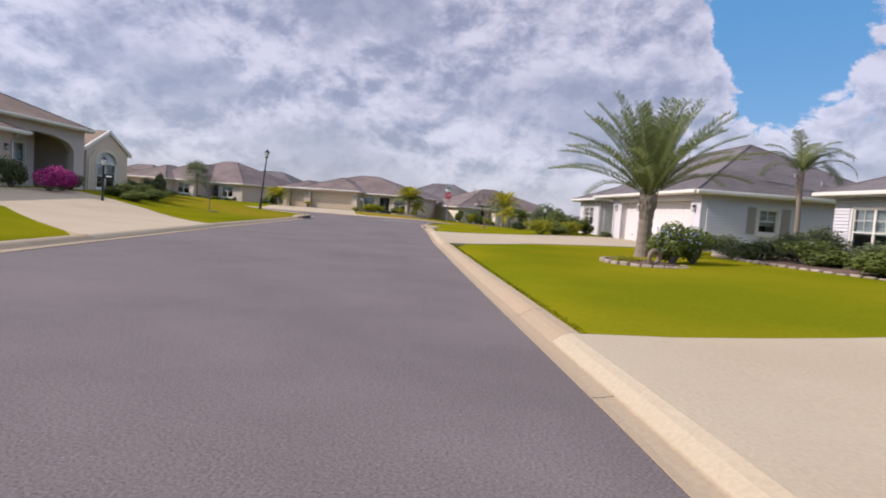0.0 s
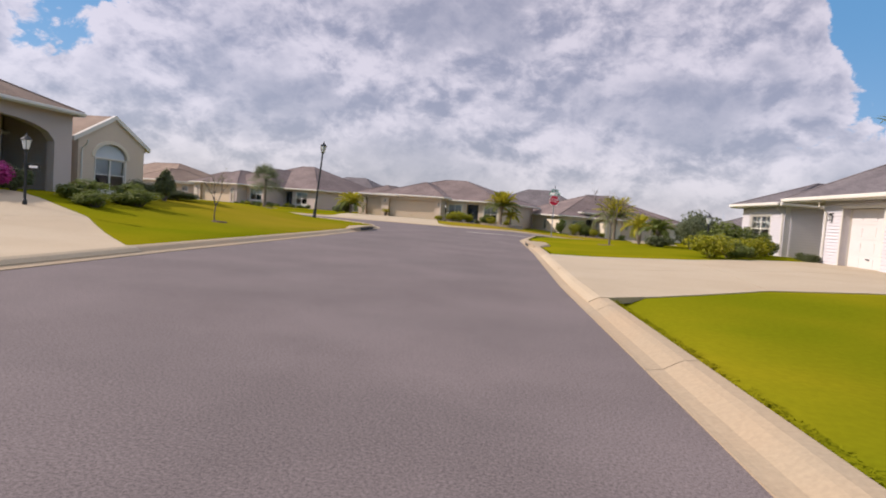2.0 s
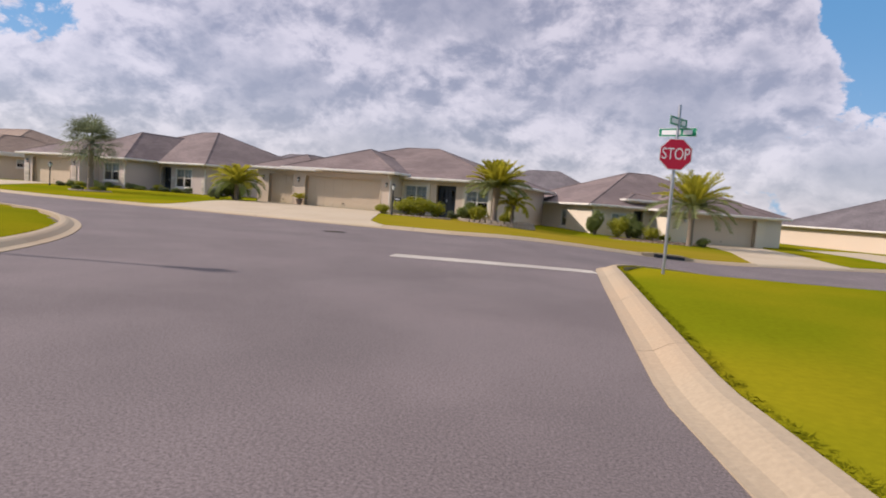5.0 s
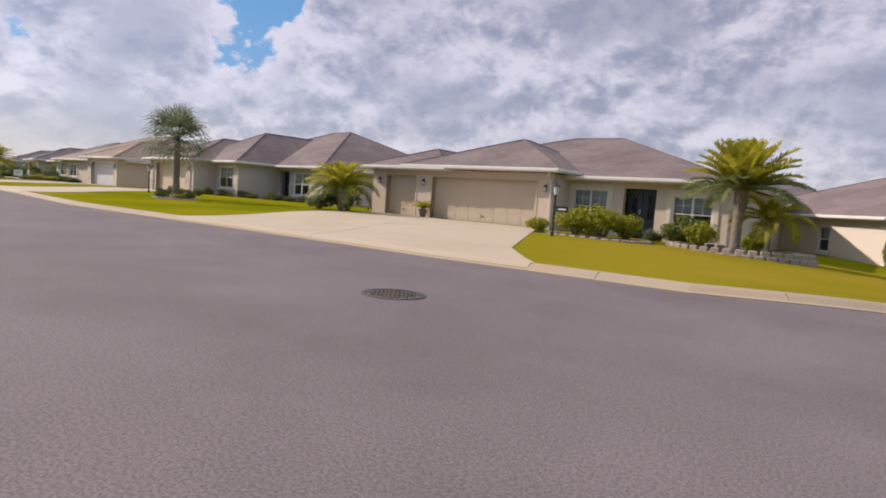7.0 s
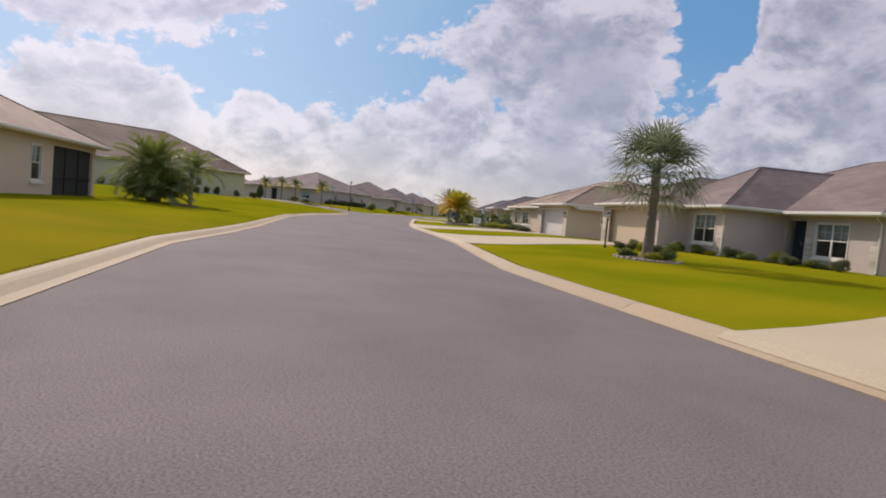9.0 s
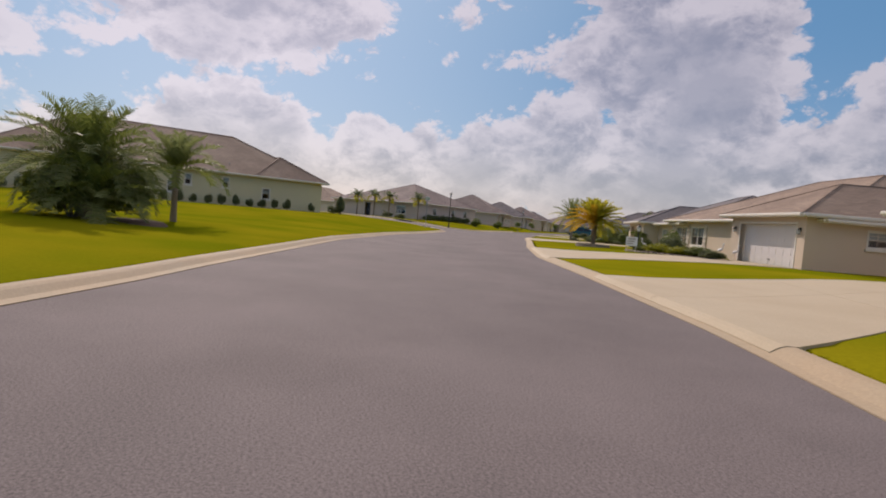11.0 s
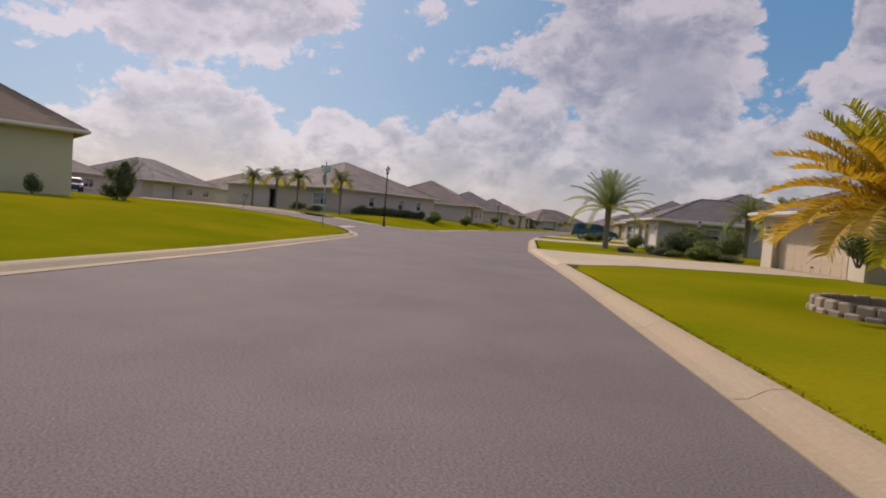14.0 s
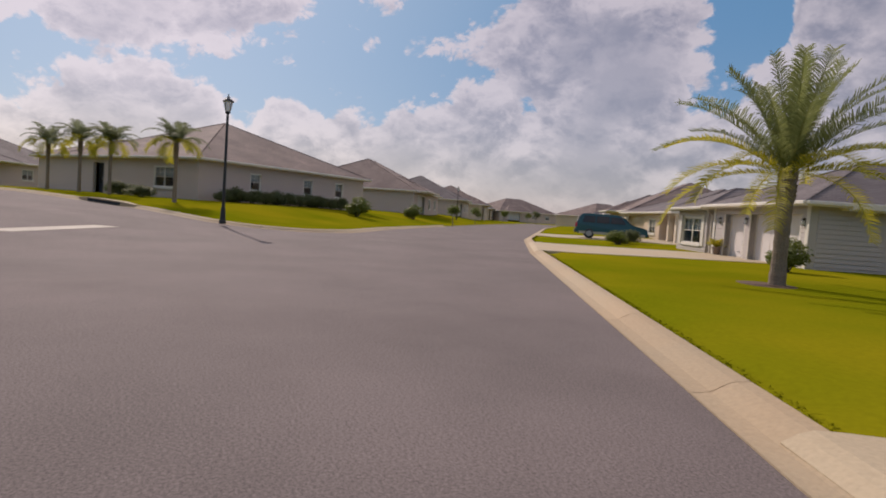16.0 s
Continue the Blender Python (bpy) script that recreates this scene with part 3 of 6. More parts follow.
def hip_roof(house, x0, x1, y0, y1, z, pitch, mat, over=0.45, gable=None, label=""):
    """Hipped roof with fascia, soffit and gutters; gable='front' leaves a gable end there."""
    ex0, ex1, ey0, ey1 = x0 - over, x1 + over, y0 - over, y1 + over
    face = ey0
    if gable == "front":
        ey0, face = y0 + 0.1, y0 - 0.12
    w, d = ex1 - ex0, ey1 - ey0
    half = min(w, d) / 2
    top = z + pitch * half
    cx, cy = (ex0 + ex1) / 2, (ey0 + ey1) / 2
    bm = bmesh.new()
    e = [bm.verts.new(p) for p in ((ex0, ey0, z), (ex1, ey0, z), (ex1, ey1, z), (ex0, ey1, z))]
    if gable == "front":
        top = z + pitch * w / 2
        r = [bm.verts.new((cx, ey0, top)), bm.verts.new((cx, ey1, top))]
        bm.faces.new((e[0], e[3], r[1], r[0])), bm.faces.new((e[1], r[0], r[1], e[2])), bm.faces.new((e[2], r[1], e[3]))
        bm.faces.new((e[0], r[0], e[1]))
    elif w >= d:
        r = [bm.verts.new((ex0 + half, cy, top)), bm.verts.new((ex1 - half, cy, top))]
        bm.faces.new((e[0], e[1], r[1], r[0])), bm.faces.new((e[2], e[3], r[0], r[1]))
        bm.faces.new((e[3], e[0], r[0])), bm.faces.new((e[1], e[2], r[1]))
    else:
        r = [bm.verts.new((cx, ey0 + half, top)), bm.verts.new((cx, ey1 - half, top))]
        bm.faces.new((e[1], e[2], r[1], r[0])), bm.faces.new((e[3], e[0], r[0], r[1]))
        bm.faces.new((e[0], e[1], r[0])), bm.faces.new((e[2], e[3], r[1]))
    bm.faces.new(e[::-1])
    roof = part("roof", bm, mat, house, label)
    if gable != "front":
        caps = [(e_, r_) for e_, r_ in (((ex0, ey0, z), 0), ((ex1, ey0, z), 1 if w >= d else 0), ((ex1, ey1, z), 1), ((ex0, ey1, z), 0 if w >= d else 1))]
        rp = [(ex0 + half, cy, top), (ex1 - half, cy, top)] if w >= d else [(cx, ey0 + half, top), (cx, ey1 - half, top)]
        for p, k in caps:
            bm = bmesh.new()
            tube(bm, [Vector(p) + Vector((0, 0, 0.0)), Vector(rp[k])], [0.045, 0.045], 6)
            part("hip_cap", bm, mat, roof)
        if (Vector(rp[0]) - Vector(rp[1])).length > 0.3:
            bm = bmesh.new()
            tube(bm, rp, [0.045, 0.045], 6)
            part("ridge_cap", bm, mat, roof)
    for k, (a, b, c, dd) in enumerate(((ex0, ex1, ey0 - 0.02, ey0 + 0.02), (ex0, ex1, ey1 - 0.02, ey1 + 0.02), (ex0 - 0.02, ex0 + 0.02, ey0, ey1), (ex1 - 0.02, ex1 + 0.02, ey0, ey1))):
        if gable == "front" and k == 0:
            for s in (-1, 1):
                bm = bmesh.new()
                box(bm, 0, 1, 0, 1, 0, 1, lambda x, y, zz: (cx + s * (w / 2) * (1 - x), face - 0.03 + 0.15 * y, z + (top - z) * x - 0.16 + 0.2 * zz))
                part("fascia", bm, WHITE, house)
            continue
        bm = bmesh.new()
        box(bm, a, b, c, dd, z - 0.17, z + 0.015)
        part("fascia", bm, WHITE, house)
        if k in (0, 2, 3):
            bm = bmesh.new()
            g = 0.10
            if k == 0:
                box(bm, ex0, ex1, ey0 - 0.02 - g, ey0 - 0.022, z - 0.12, z - 0.005)
            elif k == 2:
                box(bm, ex0 - 0.02 - g, ex0 - 0.022, ey0, ey1, z - 0.12, z - 0.005)
            else:
                box(bm, ex1 + 0.022, ex1 + 0.02 + g, ey0, ey1, z - 0.12, z - 0.005)
            bmesh.ops.bevel(bm, geom=bm.edges[:], offset=0.015, segments=1, affect="EDGES")
            part("gutter", bm, WHITE, house)
    return roof


def downspout(house, x, y, z0, z1):
    bm = bmesh.new()
    tube(bm, [(x, y - 0.34, z1 + 0.05), (x, y - 0.30, z1 - 0.12), (x, y - 0.06, z1 - 0.32), (x, y - 0.06, z0 + 0.15), (x, y - 0.22, z0 + 0.04)], [0.04] * 5, 6)
    part("downspout", bm, WHITE, house)


def window(house, at, u0, u1, z0, z1, wings=2, shutters=False, trim=WHITE, blind=0.45, muntins=1):
    """Framed sashes set back in the wall, glass, a half-drawn blind and a sill."""
    bm = bmesh.new()
    f = 0.06
    for a in (u0, u1 - f):
        box(bm, a, a + f, -0.12, 0.02, z0, z1, at)
    for c in (z0, z1 - f):
        box(bm, u0 + f, u1 - f, -0.12, 0.02, c, c + f, at)
    win = part("window", bm, trim, house)
    w = (u1 - u0 - 2 * f) / wings
    for k in range(wings):
        a, b = u0 + f + k * w, u0 + f + (k + 1) * w
        bm = bmesh.new()
        s = 0.045
        mid = (z0 + z1) / 2
        for q in (a, b - s):
            box(bm, q, q + s, -0.09, -0.03, z0 + f, z1 - f, at)
        for c in (z0 + f, mid - s / 2, z1 - f - s):
            box(bm, a + s, b - s, -0.09, -0.03, c, c + s, at)
        for q in range(1, muntins + 1):
            x = a + (b - a) * q / (muntins + 1)
            box(bm, x - 0.012, x + 0.012, -0.075, -0.045, mid, z1 - f - s, at)
        if muntins:
            c = (mid + z1 - f) / 2
            box(bm, a + s, b - s, -0.072, -0.048, c - 0.012, c + 0.012, at)
        part("sash", bm, trim, win)
        for c, d in ((z0 + f + s, mid - s / 2), (mid + s / 2, z1 - f - s)):
            part("pane", boxed(a + s, b - s, -0.066, -0.060, c, d, at), GLASS, win)
    part("blind", boxed(u0 + f, u1 - f, -0.17, -0.155, z1 - f - (z1 - z0 - 2 * f) * blind, z1 - f, at), BLIND, win)
    part("sill", boxed(u0 - 0.06, u1 + 0.06, 0.0, 0.09, z0 - 0.09, z0, at), trim, win)
    # a near-black slab behind the glass paints the room's shade
    part("room_shade", boxed(u0 - 0.05, u1 + 0.05, -1.2, -0.9, z0 - 0.1, z1 + 0.1, at), DARKSHADE, win)
    if shutters:
        for a in (u0 - 0.42, u1 + 0.08):
            sh = part("shutter", boxed(a, a + 0.34, 0.005, 0.04, z0, z1, at), SHUTTER, house)
            for k in range(9):
                c = z0 + 0.08 + (z1 - z0 - 0.16) * k / 9
                part("slat", boxed(a + 0.05, a + 0.29, 0.04, 0.055, c, c + (z1 - z0) / 14, at), SHUTTER, sh)
    return win


def surround(house, at, u0, u1, z0, z1, mat, wide=0.16, sill=False):
    """A raised plaster band round an opening."""
    bm = bmesh.new()
    box(bm, u0 - wide, u0, 0.0, 0.045, z0, z1 + wide, at)
    box(bm, u1, u1 + wide, 0.0, 0.045, z0, z1 + wide, at)
    box(bm, u0, u1, 0.0, 0.045, z1, z1 + wide, at)
    part("trim_band", bm, mat, house)


def garage_door(house, at, u0, u1, z0, z1, mat, cols=8, deep=0.30):
    door = part("garage_door", boxed(u0, u1, -deep - 0.05, -deep, z0, z1, at), mat, house)
    rows = 4
    h = (z1 - z0) / rows
    for r in range(rows):
        bm = bmesh.new()
        c, d = z0 + r * h + 0.008, z0 + (r + 1) * h - 0.008
        box(bm, u0 + 0.005, u1 - 0.005, -deep, -deep + 0.012, c, d, at)
        w = (u1 - u0) / cols
        for k in range(cols):
            box(bm, u0 + k * w + 0.10, u0 + (k + 1) * w - 0.10, -deep + 0.012, -deep + 0.022, c + 0.10, d - 0.10, at)
        part("door_section", bm, mat, door)
    part("lift_handle", boxed((u0 + u1) / 2 - 0.08, (u0 + u1) / 2 + 0.08, -deep + 0.022, -deep + 0.06, z0 + 0.35, z0 + 0.38, at), BLACK, door, "black lift handle")
    bm = bmesh.new()
    box(bm, u0 - 0.09, u0, -deep - 0.02, 0.02, z0, z1 + 0.09, at)
    box(bm, u1, u1 + 0.09, -deep - 0.02, 0.02, z0, z1 + 0.09, at)
    box(bm, u0, u1, -deep - 0.02, 0.02, z1, z1 + 0.09, at)
    part("door_casing", bm, WHITE if mat is DOORWHITE else mat, house)


def entry_door(house, at, u0, u1, z0, z1):
    door = part("front_door", boxed(u0, u1, -0.5, -0.44, z0, z1, at), DARKDOOR, house, "dark panelled front door")
    w = (u1 - u0) / 2
    for k in range(2):
        a = u0 + k * w
        part("door_leaf", boxed(a + 0.03, a + w - 0.03, -0.44, -0.41, z0 + 0.05, z1 - 0.05, at), DARKDOOR, door)
        part("door_glass", boxed(a + 0.22, a + w - 0.22, -0.41, -0.40, z0 + 0.8, z1 - 0.25, at), GLASS, door)
    part("door_handle", boxed((u0 + u1) / 2 - 0.1, (u0 + u1) / 2 - 0.06, -0.41, -0.35, z0 + 0.95, z0 + 1.15, at), STEEL, door)


def wall_lamp(house, at, u, z, s=0.68):
    def put(a, b, c, d, e, f):
        return boxed(u + a * s, u + b * s, c * s, d * s, z + e * s, z + f * s, at)

    lamp = part("wall_lantern", put(-0.06, 0.06, 0.0, 0.03, -0.02, 0.22), BLACK, house, "black carriage lantern")
    part("bracket", put(-0.015, 0.015, 0.03, 0.13, 0.17, 0.20), BLACK, lamp)
    bm = put(-0.09, 0.09, 0.05, 0.23, 0.06, 0.17)
    top = sorted(bm.verts, key=lambda v: v.co.z)[4:]
    mid = sum((v.co for v in top), Vector()) / 4
    for v in top:
        v.co = mid + (v.co - mid) * 0.3
    part("cap", bm, BLACK, lamp)
    for a in (-0.075, 0.06):
        for b in (0.065, 0.2):
            part("corner_post", put(a, a + 0.015, b, b + 0.015, -0.18, 0.06), BLACK, lamp)
    part("foot", put(-0.08, 0.08, 0.06, 0.22, -0.21, -0.18), BLACK, lamp)
    part("lantern_glass", put(-0.055, 0.055, 0.085, 0.195, -0.18, 0.06), LAMPGLASS, lamp)


def roof_vents(house, pts):
    for x, y, z in pts:
        bm = bmesh.new()
        lathe(bm, [(0.045, -0.3), (0.045, 0.15), (0.06, 0.16), (0.06, 0.19)], 8, (x, y, z))
        part("vent_pipe", bm, STEEL, house)


def volume(house, x0, x1, y0, y1, z1, mat, holes=None, laps=0.0, sides=("front", "left", "right", "back"), z0=-0.6):
    """Four walls; holes by side: lists of (u0, u1, z0, z1)."""
    vol = (x0, x1, y0, y1)
    holes = holes or {}
    for s in sides:
        u0, u1 = (x0, x1) if s in ("front", "back") else (y0 + 0.22, y1 - 0.22)
        wall_panel(u0, u1, z0, z1, holes.get(s, []), wall_at(vol, s), mat, house, "wall", laps=laps if s in ("front", "right", "left") else 0)
    return vol


def house_at(a, b, padz, label):
    ang = math.atan2(b[1] - a[1], b[0] - a[0])
    m = Matrix.Translation((a[0], a[1], padz)) @ Matrix.Rotation(ang, 4, "Z")
    return thing("house", label, "house", m)



# centre, yaw, width, depth, pad height, wall, roof, label
FAR_HOUSES = [
    (-137.59, 128.08, -29.0, 17.0, 14.0, 0.3, TAN, ROOF, "tan house with brown hip roof down the street"),
    (-163.05, 143.98, -30.0, 17.0, 14.0, 0.3, BEIGE, ROOFGREY, "beige house with grey hip roof down the street"),
    (-188.51, 159.87, -31.0, 17.0, 14.0, 0.3, TAN, ROOF, "tan house with brown hip roof far down the street"),
    (-158.69, 96.79, 151.0, 18.0, 15.0, 0.9, PINK, ROOF, "pale house with taupe hip roof beyond the corner lot"),
    (-182.19, 111.62, 151.0, 18.0, 15.0, 0.9, PINK, ROOFGREY, "pale house with grey hip roof beyond the corner lot"),
    (-205.69, 126.45, 151.0, 18.0, 15.0, 0.9, TAN, ROOF, "tan house with brown hip roof far down the street"),
    (-223.86, 179.12, 100.0, 20.0, 15.0, 0.5, TAN, ROOF, "tan house with brown hip roof where the street bends"),
    (-168.29, 51.10, 150.0, 18.0, 14.0, 0.9, PINK, ROOFGREY, "pale house with dark hip roof along the side street"),
    (-191.79, 65.93, 330.0, 18.0, 14.0, 0.9, BEIGE, ROOFTAN, "beige house with tan hip roof along the side street"),
    (-148.73, 38.41, 150.0, 18.0, 14.0, 0.9, PINK, ROOF, "pale house with brown hip roof along the side street"),
    (-252.33, 166.10, 100.0, 22.0, 16.0, 0.6, PINK, ROOF, "pale house with taupe hip roof at the street's end"),
    (-243.04, 145.77, 150.0, 20.0, 15.0, 0.8, TAN, ROOFGREY, "tan house with grey hip roof at the street's end"),
    (30.0, 96.0, 30.0, 17.0, 14.0, -1.1, TAN, ROOFGREY, "tan house with grey roof on the falling street"),
    (52.0, 110.0, 30.0, 17.0, 14.0, -1.5, BEIGE, ROOFGREY, "beige house with grey roof far down the falling street"),
    (-38.0, 116.0, 170.0, 18.0, 14.0, 0.3, TAN, ROOFGREY, "tan house with grey roof behind the street front"),
    (-4.0, 118.0, 170.0, 18.0, 14.0, 0.3, TAN, ROOFGREY, "tan house with grey roof behind the street front"),
    (-69.63, 125.70, 165.0, 18.0, 14.0, 0.3, TAN, ROOF, "tan house with brown roof behind the street front"),
    (-101.26, 136.81, 160.0, 18.0, 14.0, 0.3, TAN, ROOFGREY, "tan house with grey roof behind the street front"),
    (30.0, -22.0, -94.0, 17.0, 14.0, 0.3, BEIGE, ROOF, "beige house with brown roof back along the street"),
    (-24.0, 2.0, 88.0, 17.0, 14.0, 0.6, TAN, ROOF, "tan house with brown roof back along the street"),
]
# kind, x, y, radius, half height, where, other radius
SHRUB_ROWS = [(("dark", "mid", "lime")[k % 3], -36.7 + 0.62 * k, 72.7 + 0.16 * k, 0.38 + 0.05 * (k % 3), 0.22 + 0.04 * (k * 2 % 3), "by the rose-beige house's yard lamp") for k in range(5)] + [(("dark", "mid")[k % 2], -88.3 + 0.75 * k, 87.7 + 0.42 * k + 0.35 * (k * 5 % 3), 0.5 + 0.06 * (k * 3 % 4), 0.22 + 0.04 * (k * 5 % 3), "low in the mulch bed") for k in range(7)] + [
    ("lime", -10.2, 67.9, 0.75, 0.58, "before the beige house"), ("lime", -9.3, 67.8, 0.8, 0.62, "before the beige house"), ("lime", -8.6, 68.3, 0.6, 0.5, "before the beige house"),
    ("lime", -11.6, 68.0, 0.5, 0.32, "beside the beige garage"), ("dark", -7.9, 69.4, 0.4, 0.28, "by the beige porch"), ("mid", -6.9, 69.6, 0.8, 0.6, "under the window"),
    ("lime", -6.4, 69.2, 0.7, 0.5, "under the window"), ("dark", -6.9, 70.4, 0.5, 0.25, "by the beige porch"), ("lime", -4.8, 69.4, 0.5, 0.4, "by the date palm"),
    ("mid", -31.9, 68.9, 0.45, 0.22, "in the ringed palm bed"), ("lime", -30.7, 69.0, 0.4, 0.18, "in the ringed palm bed"), ("mid", -31.0, 69.8, 0.5, 0.25, "in the ringed palm bed"), ("mid", -22.8, 71.8, 0.9, 0.8, "at the driveway's edge"), ("dark", -23.6, 71.2, 0.8, 0.5, "at the driveway's edge"),
    ("mid", 0.5, 76.3, 0.65, 0.95, "at the corner of the far house"), ("lime", 2.0, 76.4, 0.8, 0.75, "before the far house"), ("mid", 2.7, 76.7, 0.95, 0.95, "before the far house"),
    ("lime", 4.0, 76.0, 0.6, 0.55, "by the far porch"), ("lime", 4.9, 76.2, 0.4, 0.35, "by the far porch"), ("mid", 6.9, 74.6, 0.5, 0.35, "by the far garage"),
    ("pink", -15.6, 22.9, 0.85, 0.62, "by the arched porch"), ("pink", -15.9, 24.1, 0.75, 0.52, "by the arched porch"), ("dark", -17.0, 22.6, 0.75, 0.75, "beside the peach garage"),
    ("dark", -16.6, 25.6, 0.7, 0.5, "by the arched porch"), ("mid", -14.4, 26.2, 0.9, 0.4, "in the bed before the peach house"), ("mid", -13.6, 27.6, 0.9, 0.35, "in the bed before the peach house"),
    ("mid", -14.6, 28.6, 0.9, 0.4, "in the bed before the peach house"), ("dark", -17.8, 33.0, 0.7, 0.45, "under the arched window"), ("dark", -18.0, 35.0, 0.6, 0.6, "under the arched window"),
    ("cone", -15.6, 31.6, 0.75, 0.80, "on the lawn by the peach house"), ("dark", -16.6, 33.6, 1.3, 0.3, "hedge by the peach house"), ("mid", -13.2, 25.2, 0.7, 0.3, "in the bed before the peach house"),
    ("mid", 7.25, 14.1, 0.65, 0.62, "in the palm bed"), ("mid", 7.9, 14.5, 0.6, 0.55, "in the palm bed"), ("blue", 7.25, 14.1, 0.70, 0.66, "in the palm bed"), ("lime", 6.0, 13.9, 0.4, 0.13, "in the palm bed"),
    ("dark", 10.2, 20.4, 0.85, 0.5, "along the white house"), ("dark", 11.6, 20.9, 0.8, 0.45, "along the white house"), ("mid", 9.4, 21.4, 0.4, 0.6, "beside the white garage"),
    ("dark", 13.2, 20.9, 0.9, 0.4, "along the white house"), ("dark", 12.2, 17.2, 1.1, 0.55, "in the bed between the houses"), ("mid", 11.4, 15.4, 1.1, 0.45, "in the bed between the houses"),
    ("dark", 12.6, 14.0, 1.2, 0.5, "in the bed between the houses"), ("dark", 10.6, 17.0, 0.9, 0.4, "in the bed between the houses"), ("mid", 11.6, 12.2, 1.1, 0.45, "in the bed between the houses"),
    ("dark", 13.4, 18.4, 0.9, 0.7, "in the bed between the houses"),
    ("lime", 6.0, 32.6, 0.9, 0.5, "by the driveway"), ("lime", 8.0, 34.8, 0.8, 0.48, "by the driveway"), ("mid", 6.9, 33.6, 0.85, 0.42, "by the driveway"), ("mid", 7.4, 36.4, 1.2, 0.8, "by the driveway"), ("dark", 7.6, 42.0, 1.3, 1.1, "behind the driveway"),
    ("mid", 9.6, 38.6, 0.8, 0.6, "by the white house"), ("dark", 10.4, 35.4, 0.4, 0.22, "clipped by the white garage"), ("dark", 10.5, 36.6, 0.38, 0.22, "clipped by the white garage"),
    ("dark", 8.4, 38.0, 1.0, 0.7, "by the white house"), ("dark", 5.6, 41.5, 0.9, 0.35, "on the corner lawn"), ("mid", 7.4, 43.0, 1.0, 0.7, "on the corner lawn"),
    ("mid", -51.9, 53.2, 1.7, 1.35, "among the clump palms"), ("mid", -50.3, 53.0, 1.3, 1.05, "among the clump palms"),
    ("dark", -40.0, 48.0, 0.35, 0.5, "against the beige wall"), ("dark", -42.2, 48.5, 0.35, 0.5, "against the beige wall"), ("dark", -38.0, 47.4, 0.35, 0.45, "against the beige wall"), ("dark", -44.3, 49.0, 0.4, 0.4, "against the beige wall"),
    ("mid", -75.28, 87.08, 0.75, 0.62, "clipped round beside the cream garage", None, 0.55), ("mid", -61.28, 78.38, 0.7, 0.35, "in the flower bed"), ("lime", -60.06, 78.94, 0.8, 0.35, "in the flower bed"),
    ("lime", -58.84, 79.30, 0.7, 0.3, "in the flower bed"), ("mid", -57.82, 79.86, 0.8, 0.35, "in the flower bed"), ("dark", -60.81, 80.37, 0.9, 0.6, "in the flower bed"), ("mid", -62.57, 81.63, 0.8, 0.8, "in the flower bed"),
    ("dark", -56.62, 79.82, 0.8, 0.3, "in the flower bed"), ("mid", -83.84, 88.58, 0.6, 0.4, "by the driveway"), ("dark", -86.89, 89.88, 1.0, 0.8, "between the houses"), ("dark", -88.23, 91.73, 1.1, 0.9, "between the houses"),
    ("mid", -85.67, 90.44, 0.9, 0.55, "between the houses"), ("dark", -90.24, 94.40, 1.2, 0.6, "between the houses"), ("mid", -97.0, 94.4, 0.72, 0.58, "clipped round beside the grey garage"), ("mid", -90.7, 92.4, 1.0, 0.75, "between the houses"), ("mid", -87.5, 91.3, 1.0, 0.85, "between the houses"), ("dark", -93.0, 95.8, 1.2, 0.8, "along the grey house"), ("mid", -86.1, 92.3, 0.9, 0.9, "between the houses"), ("dark", -91.77, 93.46, 1.0, 0.4, "along the grey house"),
    ("mid", -84.61, 89.40, 0.7, 0.4, "in the bed by the drive"), ("dark", -70.08, 84.29, 0.9, 0.5, "before the cream house"), ("mid", -111.08, 99.13, 0.9, 0.45, "by the van's driveway"), ("dark", -113.01, 101.20, 1.0, 0.5, "by the van's driveway"),
    ("dark", -125.50, 73.22, 1.0, 0.5, "before the corner house"), ("dark", -122.44, 74.72, 1.0, 0.4, "before the corner house"), ("dark", -126.07, 79.65, 1.1, 0.4, "along the corner house"),
    ("dark", -128.17, 82.72, 1.1, 0.4, "along the corner house"), ("dark", -130.46, 85.80, 1.1, 0.4, "along the corner house"), ("mid", -126.48, 88.17, 1.2, 0.8, "on the corner lawn"), ("mid", -137.71, 96.06, 1.0, 0.8, "on the lawn"),
    ("dark", -94.04, 62.92, 0.8, 0.5, "at the corner of the cream house"), ("cone", -93.22, 63.49, 0.85, 1.15, "at the corner of the cream house"),
] + [("dark", -124.2 - 0.66 * k, 79.2 + 0.86 * k, 0.72 + 0.06 * (k % 3), 0.50 + 0.05 * (k * 2 % 3), "in the hedge along the corner house") for k in range(11)] \
  + [("dark", -80.34 - 0.496 * k, 36.92 + 1.123 * k, 0.40 + 0.04 * (k % 3), 0.46 + 0.05 * (k % 4), "in a row along the cream wall") for k in range(22) if k != 20] \
  + [(("dark", "mid", "lime", "mid", "dark")[k * 3 % 5], -38.9 + 0.68 * k + 0.2 * (k * 7 % 3 - 1), 78.2 - 0.25 * (k * 5 % 3), 0.34 + 0.07 * (k * 5 % 4), 0.17 + 0.05 * (k * 3 % 4), "in the bed before the rose-beige house") for k in range(14)]
